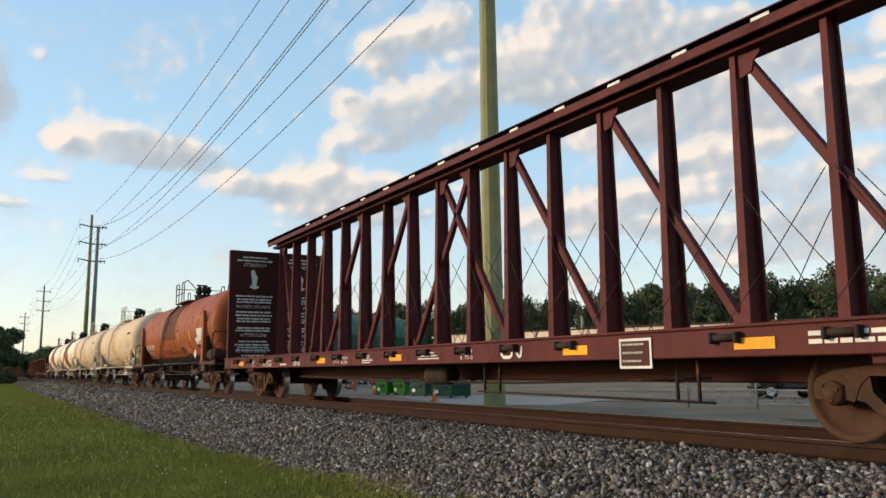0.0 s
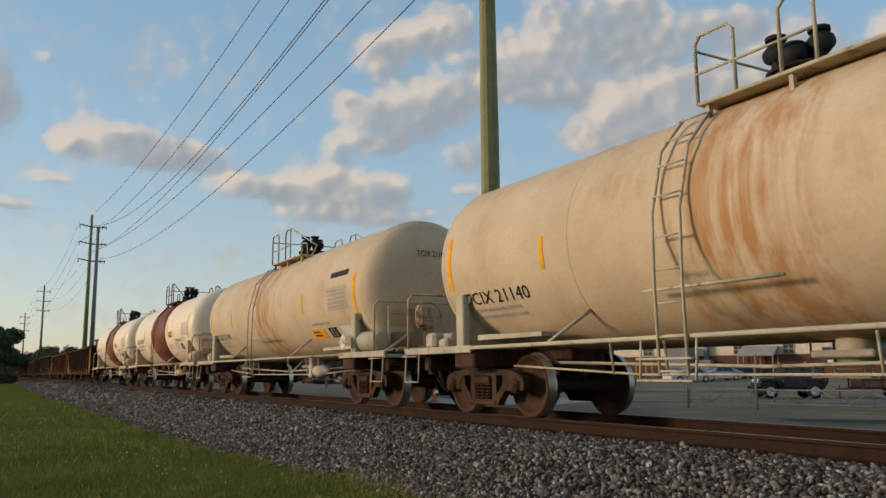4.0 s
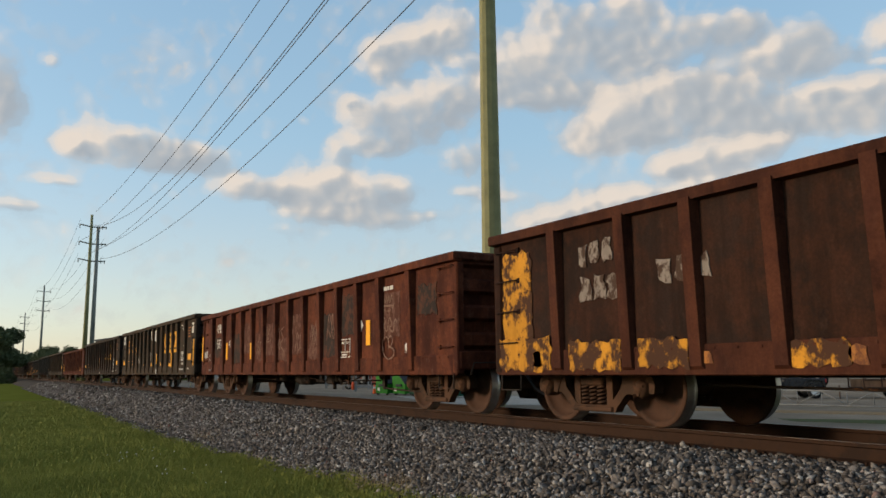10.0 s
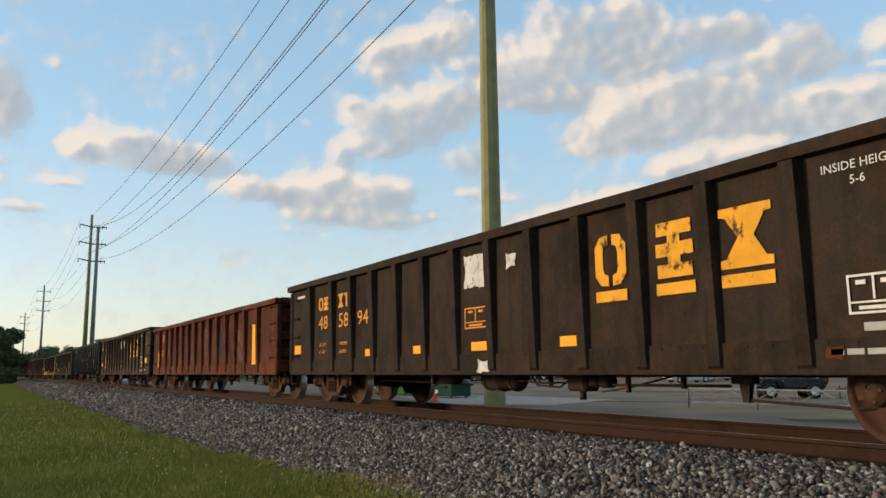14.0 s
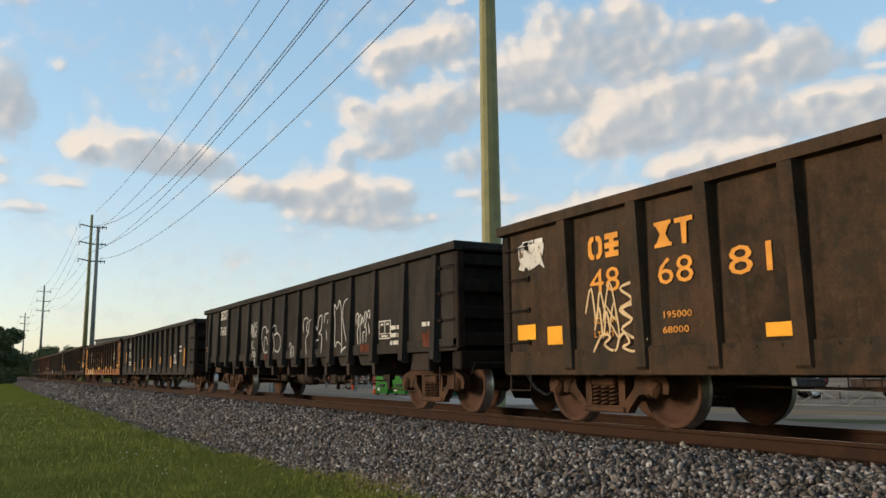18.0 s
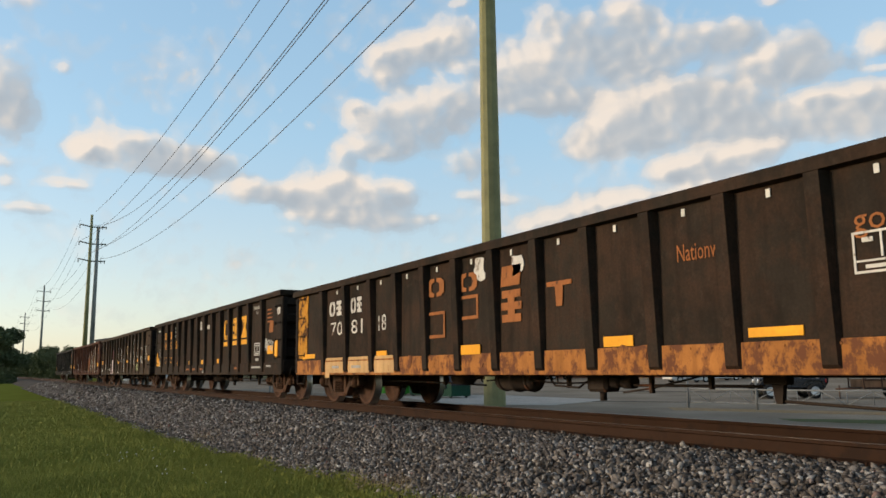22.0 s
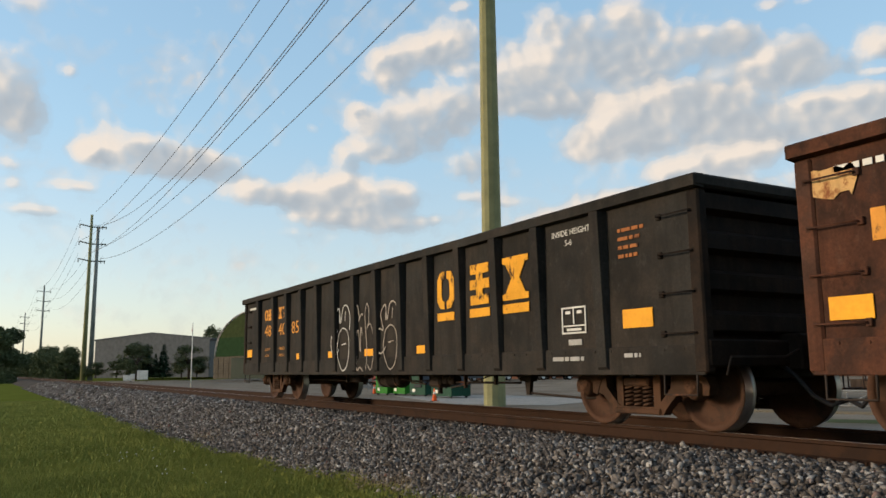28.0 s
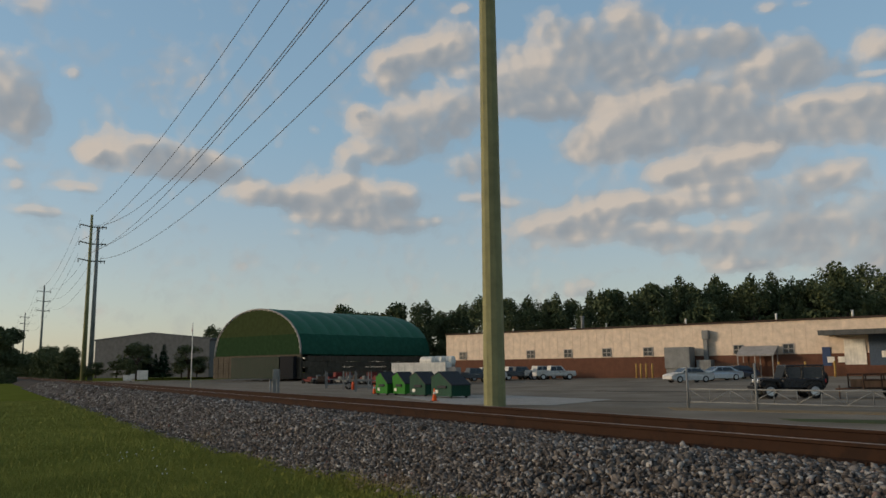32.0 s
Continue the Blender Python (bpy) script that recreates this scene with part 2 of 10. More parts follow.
def asphalt_material():
    n = Nodes("yard_asphalt")
    a = n.noise(0.25, 5)
    b = n.noise(25, 3)
    c = n.mix(n.ramp(a, (0.35, 0), (0.68, 1)), (0.145, 0.118, 0.088), (0.245, 0.205, 0.158))
    c = n.mix(n.ramp(b, (0.4, 0), (0.7, 0.4)), c, (0.052, 0.045, 0.038))
    n.bump(b, 0.3, 0.01)
    return n.done(c, 0.95, 0.0, 0.04)


M_GRASS = grass_material()
M_GRAVEL = gravel_material()
M_ASPHALT = asphalt_material()
XS = [-2500, -1200, -700, -450, -300, -220, -160, -120, -90, -70, -55, -45, -36, -30, -25, -20, -16, -12, -8, -4, 0, 5, 12, 30, 80, 300, 1500]
YS = [-1500, -300, -60, -20, -10, -4, 0, 2, 4.1, 5, 8, 10.8, 12.2, 16, 20, 30, 45, 70, 95, 150, 250, 400, 800, 2500]
tagged(part("ground", sheet(YS, XS, 0.0), M_GRASS), "mown green lawn and rough grass ground", "ground", kind="structure")
tagged(part("pavement", sheet([15.5, 20, 30, 45, 60, 75, 95, 120], [-190, -150, -120, -90, -70, -55, -45, -36, -30, -25, -20, -14, -8, 0, 12, 30], 0.02), M_ASPHALT), "worn grey asphalt yard with cracks and stains", "asphalt yard", kind="structure")


def ballast_profile():
    c = Y_TRACK
    return [(4.0, -0.86), (4.25, -0.74), (5.3, -0.33), (5.75, -0.215), (6.3, -0.195), (6.9, -0.195), (7.1, -0.21), (2 * c - 6.2, -0.215), (2 * c - 5.6, -0.26), (11.6, -0.96)]


def ballast_z(y):
    pr = ballast_profile()
    for (a, za), (b, zb) in zip(pr, pr[1:]):
        if a <= y <= b:
            return za + (zb - za) * (y - a) / (b - a)
    return -1.0


g = Geo()
pr = ballast_profile()
BX = [-900, -500, -300, -200, -140, -100, -75, -55, -40, -30, -24, -19, -15, -12, -9.5, -7, -4.5, -2, 2, 10, 40, 200]
g.add([(x, y, z) for x in BX for y, z in pr], [(i * len(pr) + j, (i + 1) * len(pr) + j, (i + 1) * len(pr) + j + 1, i * len(pr) + j + 1) for i in range(len(BX) - 1) for j in range(len(pr) - 1)], True)
tagged(part("ballast_bed", g, M_GRAVEL), "grey crushed-stone bank under the railway track", "ballast", kind="structure")

# ---- track ----
track = thing("railway_track", "rust-brown single railway track on grey stone ballast", "railway track")
track["kind"] = "structure"
RAIL_PROFILE = [(-0.075, -0.18), (0.075, -0.18), (0.075, -0.168), (0.012, -0.148), (0.010, -0.045), (0.036, -0.034), (0.036, -0.006), (0.026, 0.0), (-0.026, 0.0), (-0.036, -0.006), (-0.036, -0.034), (-0.010, -0.045), (-0.012, -0.148), (-0.075, -0.168)]
for yr in (Y_TRACK - 0.7525, Y_TRACK + 0.7525):
    g = Geo()
    g.sweep([(yr + y, z) for y, z in RAIL_PROFILE], -1200, 300)
    rail = part("rail", g, M_RAIL, track)
    g = Geo()
    g.box(-1200, 300, yr - 0.024, yr + 0.028, -0.004, 0.001)
    part("rail_head", g, M_RAILTOP, rail, "worn shiny running surface")
g = Geo()
g.bevel(-0.115, 0.115, Y_TRACK - 1.3, Y_TRACK + 1.3, -0.375, -0.198, 0.012)
tie_mesh = g.mesh("tie")
g = Geo()
for yr in (Y_TRACK - 0.7525, Y_TRACK + 0.7525):
    g.bevel(-0.095, 0.095, yr - 0.18, yr + 0.18, -0.197, -0.178, 0.004)
plate_mesh = g.mesh("tie_plate")
g = Geo()
for yr in (Y_TRACK - 0.7525, Y_TRACK + 0.7525):
    for dx, dy in ((-0.05, -0.1), (0.05, 0.1), (0.06, -0.13), (-0.06, 0.13)):
        g.bevel(dx - 0.012, dx + 0.012, yr + dy - 0.014, yr + dy + 0.014, -0.19, -0.152, 0.003)
spike_mesh = g.mesh("spike")
for i in range(150):
    x = 4.0 - 0.5 * i
    tie = link_mesh("tie", tie_mesh, M_TIE, track, at=pose(x, 0, 0))
    link_mesh("tie_plate", plate_mesh, M_RAIL, tie)
    if i < 90:
        link_mesh("spike", spike_mesh, M_RAIL, tie)


# ---- freight car parts ----
WHEEL_R = 0.457


def wheelset_mesh():
    g = Geo()
    for s in (-1, 1):
        prof = [(-0.90, 0.0), (-0.90, 0.075), (-0.83, 0.08), (-0.83, 0.135), (-0.80, 0.15), (-0.755, 0.20), (-0.745, 0.34), (-0.80, 0.385), (-0.822, 0.40), (-0.822, 0.446), (-0.812, 0.455), (-0.71, 0.460), (-0.697, 0.475), (-0.688, 0.486), (-0.677, 0.484), (-0.675, 0.39), (-0.72, 0.35), (-0.72, 0.19), (-0.67, 0.14), (-0.67, 0.09), (0.0, 0.083)]
        g.lathe([(a * -s if s > 0 else a, r) for a, r in prof], (0, 0, 0), "y", 40)
    me = g.mesh("wheelset")
    me.materials.append(M_WHEEL)
    me.materials.append(M_TREAD)
    for p in me.polygons:
        d = math.hypot(p.center.x, p.center.z)
        if d > 0.452 and d < 0.488:
            p.material_index = 1
    return me


def side_frame_mesh(y):
    g = Geo()
    y0, y1 = (y - 0.07, y + 0.07)
    for s in (-1, 1):
        g.prism([(s * x, z) for x, z in ((0.0, 0.61), (0.0, 0.70), (0.55, 0.70), (0.86, 0.665), (1.06, 0.59), (1.10, 0.50), (1.08, 0.40), (1.00, 0.40), (1.00, 0.53), (0.78, 0.53), (0.78, 0.40), (0.70, 0.38), (0.64, 0.52), (0.55, 0.61))], y0, y1)
        g.prism([(s * x, z) for x, z in ((0.55, 0.62), (0.68, 0.55), (0.70, 0.40), (0.60, 0.38), (0.45, 0.235), (0.40, 0.165), (0.0, 0.165), (0.0, 0.25), (0.30, 0.25), (0.36, 0.30), (0.53, 0.47))], y0 + 0.01, y1 - 0.01)
        g.prism([(s * x, z) for x, z in ((0.25, 0.24), (0.36, 0.24), (0.36, 0.62), (0.25, 0.62))], y0 + 0.02, y1 - 0.005)
        g.bevel(s * 0.889 - 0.10, s * 0.889 + 0.10, y0 + 0.015, y1 - 0.015, 0.44, 0.54, 0.02)
    g.bevel(-0.37, 0.37, y0 - 0.015, y1 + 0.015, 0.165, 0.235, 0.015)
    g.bevel(-0.40, 0.40, y0 - 0.012, y1 + 0.012, 0.64, 0.705, 0.015)
    return g.mesh("side_frame")


def spring_mesh(y):
    g = Geo()
    for dx in (0.0,):
        pts = [(dx + 0.058 * math.cos(a), y - 0.02 + 0.058 * math.sin(a), 0.245 + 0.235 * a / (2 * math.pi * 5)) for a in [2 * math.pi * k / 8 for k in range(41)]]
        g.tube(pts, 0.017, 5)
    return g.mesh("spring")


WHEELSET = wheelset_mesh()
FRAMES = {s: side_frame_mesh(s * 1.0) for s in (-1, 1)}
SPRINGS = {s: spring_mesh(s * 1.0) for s in (-1, 1)}
g = Geo()
g.bevel(-0.21, 0.21, -1.09, 1.09, 0.485, 0.60, 0.02).bevel(-0.18, 0.18, -0.7, 0.7, 0.40, 0.50, 0.02).cyl((0, 0, 0.6), (0, 0, 0.70), 0.18, 16)
g.bevel(-0.35, -0.30, -0.85, 0.85, 0.36, 0.44, 0.01).bevel(0.30, 0.35, -0.85, 0.85, 0.36, 0.44, 0.01)
for sx in (-1, 1):
    for sy in (-1, 1):
        g.bevel(sx * 0.40 - 0.04, sx * 0.40 + 0.04, sy * 0.75 - 0.06, sy * 0.75 + 0.06, 0.30, 0.50, 0.01)
BOLSTER = g.mesh("truck")
CAPS = {}
for s in (-1, 1):
    g = Geo()
    for dx in (0.0,):
        g.lathe([(-0.10, 0.0), (-0.10, 0.115), (0.02, 0.118), (0.05, 0.10), (0.075, 0.09), (0.085, 0.05), (0.10, 0.045), (0.10, 0.0)] if s > 0 else [(0.10, 0.0), (0.10, 0.115), (-0.02, 0.118), (-0.05, 0.10), (-0.075, 0.09), (-0.085, 0.05), (-0.10, 0.045), (-0.10, 0.0)], (dx, s * 1.04, WHEEL_R), "y", 18)
        for k in range(3):
            a = 2 * math.pi * k / 3 + 0.5
            g.cyl((dx + 0.065 * math.cos(a), s * 1.11, WHEEL_R + 0.065 * math.sin(a)), (dx + 0.065 * math.cos(a), s * 1.135, WHEEL_R + 0.065 * math.sin(a)), 0.016, 6)
    CAPS[s] = g.mesh("bearing_cap")
M_CAP_BLUE = painted("bearing_cap_blue", (0.12, 0.16, 0.22), 0.6, (0.10, 0.07, 0.05), 0.45, False)
WHEELSETS = []


def add_truck(car, x, cap=None, frame_material=None):
    truck = link_mesh("truck", BOLSTER, M_TRUCK, car, "rusty two-axle bogie", pose(x, 0, 0))
    for s in (-1, 1):
        f = link_mesh("side_frame", FRAMES[s].copy() if frame_material else FRAMES[s], frame_material or M_TRUCK, truck)
        for dx in (-0.15, 0.0, 0.15):
            link_mesh("spring", SPRINGS[s], M_TRUCK, truck, at=pose(dx, 0, 0))
        for dx in (-0.889, 0.889):
            link_mesh("bearing_cap", CAPS[s].copy() if cap else CAPS[s], cap or M_TRUCK, truck, at=pose(dx, 0, 0))
    for dx in (-0.889, 0.889):
        w = link_mesh("wheelset", WHEELSET, None, truck, "rust-brown steel wheels with bright treads")
        w.matrix_basis = pose(dx, 0, WHEEL_R)
        WHEELSETS.append((w, dx, car))
    return truck


def add_coupler(car, s, xe, gap):
    """Coupler and air hose at one end; they reach half the gap."""
    g = Geo()
    g.bevel(min(s * (xe - 0.5), s * (xe + gap - 0.22)), max(s * (xe - 0.5), s * (xe + gap - 0.22)), -0.07, 0.07, 0.78, 0.95, 0.02)
    x0 = s * (xe + gap - 0.2)
    g.bevel(x0 - 0.14, x0 + 0.14, -0.15, 0.16, 0.72, 1.0, 0.05)
    g.bevel(min(x0, x0 + s * 0.19), max(x0, x0 + s * 0.19), 0.03, 0.15, 0.74, 0.98, 0.04)
    c = part("coupler", g, M_STEEL_DARK, car)
    g = Geo()
    g.tube([(s * (xe - 0.05), -0.35, 0.72), (s * (xe + 0.1), -0.33, 0.60), (s * (xe + 0.25), -0.28, 0.40), (s * (xe + gap * 0.7), -0.2, 0.30), (s * (xe + gap), -0.14, 0.36)], 0.024, 6)
    part("air_hose", g, M_BLACKMARK, c, "black rubber air hose")
    g = Geo()
    g.tube([(s * (xe + 0.08), -1.35, 0.62), (s * (xe + 0.10), -1.3, 0.80), (s * (xe + 0.12), -0.5, 0.80), (s * (xe + 0.16), -0.1, 0.95)], 0.013, 5)
    part("uncoupling_lever", g, M_STEEL_DARK, c)


def font_mesh(text, size, spacing=1.0, squeeze=1.0):
    cu = bpy.data.curves.new("lettering", "FONT")
    cu.body, cu.size, cu.align_x, cu.align_y, cu.space_character = text, size, "LEFT", "BOTTOM_BASELINE", spacing
    cu.resolution_u = 2
    ob = bpy.data.objects.new("lettering", cu)
    scene.collection.objects.link(ob)
    dg = bpy.context.evaluated_depsgraph_get()
    me = bpy.data.meshes.new_from_object(ob.evaluated_get(dg))
    bpy.data.objects.remove(ob)
    bpy.data.curves.remove(cu)
    if squeeze != 1.0:
        me.transform(Matrix.Diagonal((squeeze, 1, 1, 1)))
    me.materials.clear()
    return me


SILL_TOP = {}


def proud(car, z, y):
    """Marks that reach down over the side sill lie on it, not under it."""
    return y - 0.018 if y > -1.52 and z < SILL_TOP.get(car.name, 0.0) else y


def letters(car, text, x, z, size, material, y=-1.512, spacing=1.0, label="", width=None):
    """Flat lettering on the near side wall, from x, with its base at z; cap height is size."""
    y = proud(car, z, y)
    me = font_mesh(text, size / 0.69, spacing)
    if width:
        xs = [v.co.x for v in me.vertices]
        me.transform(Matrix.Diagonal((width / max(0.01, max(xs)), 1, 1, 1)))
    me.transform(pose(x, y, z, 90))
    return link_mesh("lettering", me, material, car, label or "painted lettering")


def patch(car, x0, x1, z0, z1, material, name="reflector", y=-1.512, label=""):
    y = proud(car, z0, y)
    g = Geo()
    g.bevel(x0, x1, y - 0.004, y + 0.006, z0, z1, 0.002)
    return part(name, g, material, car, label)


def bars(car, x0, z1, w, rows, pitch, h, material, y=-1.512, seed=1, label="rows of small unreadable lettering"):
    """Unreadable small writing as broken bars."""
    y = proud(car, z1 - rows * pitch, y)
    r = random.Random(seed)
    g = Geo()
    for i in range(rows):
        x, z = x0, z1 - i * pitch
        end = x0 + w * r.uniform(0.72, 1.0)
        while x < end - 0.02:
            k = min(r.uniform(0.5, 2.2) * h * 2, end - x)
            g.box(x, x + k, y - 0.003, y + 0.004, z - h, z)
            x += k + h * 0.55
    return part("small_lettering", g, material, car, label)


def data_box(car, x, z, w, h, material, y=-1.512):
    """A framed stencil box with a divider and small bars inside."""
    e = 0.020
    o = [(x, z), (x + w, z), (x + w, z + h), (x, z + h)]
    q = [(x + e, z + e), (x + w - e, z + e), (x + w - e, z + h - e), (x + e, z + h - e)]
    p = [(a, yy, b) for yy in (y - 0.004, y + 0.004) for a, b in o + q]
    f = []
    for k in range(4):
        m = (k + 1) % 4
        f += [(k, m, 4 + m, 4 + k), (8 + k, 12 + k, 12 + m, 8 + m), (k, 8 + k, 8 + m, m), (4 + k, 4 + m, 12 + m, 12 + k)]
    box = part("stencil_box", Geo().add(p, f), material, car, "framed stencil box")
    for x0, x1, z0, z1 in ((x + e, x + w - e, z + h * 0.27, z + h * 0.27 + e * 0.8), (x + w * 0.48, x + w * 0.52, z + h * 0.36, z + h - e), (x + w * 0.17, x + w * 0.36, z + h * 0.74, z + h * 0.85), (x + w * 0.64, x + w * 0.83, z + h * 0.74, z + h * 0.85), (x + w * 0.2, x + w * 0.8, z + h * 0.11, z + h * 0.20)):
        part("stencil_line", Geo().box(x0, x1, y - 0.004, y + 0.004, z0, z1), material, box)
    return box


HOURGLASS = ((0, 0), (1, 0), (1, 0.14), (0.88, 0.16), (0.66, 0.5), (0.88, 0.84), (1, 0.86), (1, 1), (0, 1), (0, 0.86), (0.12, 0.84), (0.36, 0.5), (0.12, 0.16), (0, 0.14))


def block_mark(car, kind, x, z0, z1, w, material, name, label, y=-1.512):
    """One plain shape of an owner's mark: a split ring, stacked bars, an hourglass or a capped post."""
    h = z1 - z0
    g = Geo()
    if kind == 0:
        for a in (-1, 1):
            g.prism([(x + w * (0.5 + a * p), z0 + h * q) for p, q in ((0.07, 0.0), (0.32, 0.02), (0.5, 0.22), (0.5, 0.78), (0.32, 0.98), (0.07, 1.0), (0.07, 0.80), (0.20, 0.76), (0.24, 0.66), (0.24, 0.34), (0.20, 0.24), (0.07, 0.20))], y - 0.004, y + 0.004)
    elif kind == 1:
        g.prism([(x + w * p, z0 + h * q) for p, q in ((0.05, 0), (0.95, 0), (0.95, 0.24), (0.66, 0.24), (0.66, 0.38), (0.98, 0.38), (0.98, 0.62), (0.66, 0.62), (0.66, 0.76), (0.95, 0.76), (0.95, 1), (0.05, 1), (0.05, 0.76), (0.34, 0.76), (0.34, 0.62), (0.02, 0.62), (0.02, 0.38), (0.34, 0.38), (0.34, 0.24), (0.05, 0.24))], y - 0.004, y + 0.004)
    elif kind == 2:
        g.prism([(x + a * w, z0 + b * h) for a, b in HOURGLASS], y - 0.004, y + 0.004)
    else:
        g.prism([(x + a * w, z0 + b * h) for a, b in ((0.38, 0), (0.62, 0), (0.66, 0.8), (1, 0.82), (1, 1), (0, 1), (0, 0.82), (0.34, 0.8))], y - 0.004, y + 0.004)
    return part(name, g, material, car, label)


def emblem(car, xs, z0, z1, w, material, y=-1.512, underline=True):
    """Three plain block shapes with a bar under each."""
    h = z1 - z0
    for i, x in enumerate(xs):
        k = (0.90, 0.94, 1.06)[i]
        block_mark(car, i, x, z0, z1, w * k, material, "emblem", "plain yellow block emblem", y)
        if underline:
            part("emblem_bar", Geo().box(x, x + w * k, y - 0.004, y + 0.004, z0 - h * 0.30, z0 - h * 0.09), material, car, "yellow bar under the emblem")


def ribbon(pts, r, y):
    """A flat brush stroke along points in x, z."""
    v, f = [], []
    n = len(pts)
    for i, (x, z) in enumerate(pts):
        xa, za = pts[max(0, i - 1)]
        xb, zb = pts[min(n - 1, i + 1)]
        d = Vector((xb - xa, zb - za))
        d = d.normalized() if d.length > 1e-6 else Vector((1, 0))
        k = r * (0.55 if i in (0, n - 1) else 1.0)
        v += [(x - d.y * k, y - 0.00012 * i, z + d.x * k), (x + d.y * k, y - 0.00012 * i, z - d.x * k)]
    return v, [(2 * i, 2 * i + 1, 2 * i + 3, 2 * i + 2) for i in range(n - 1)]


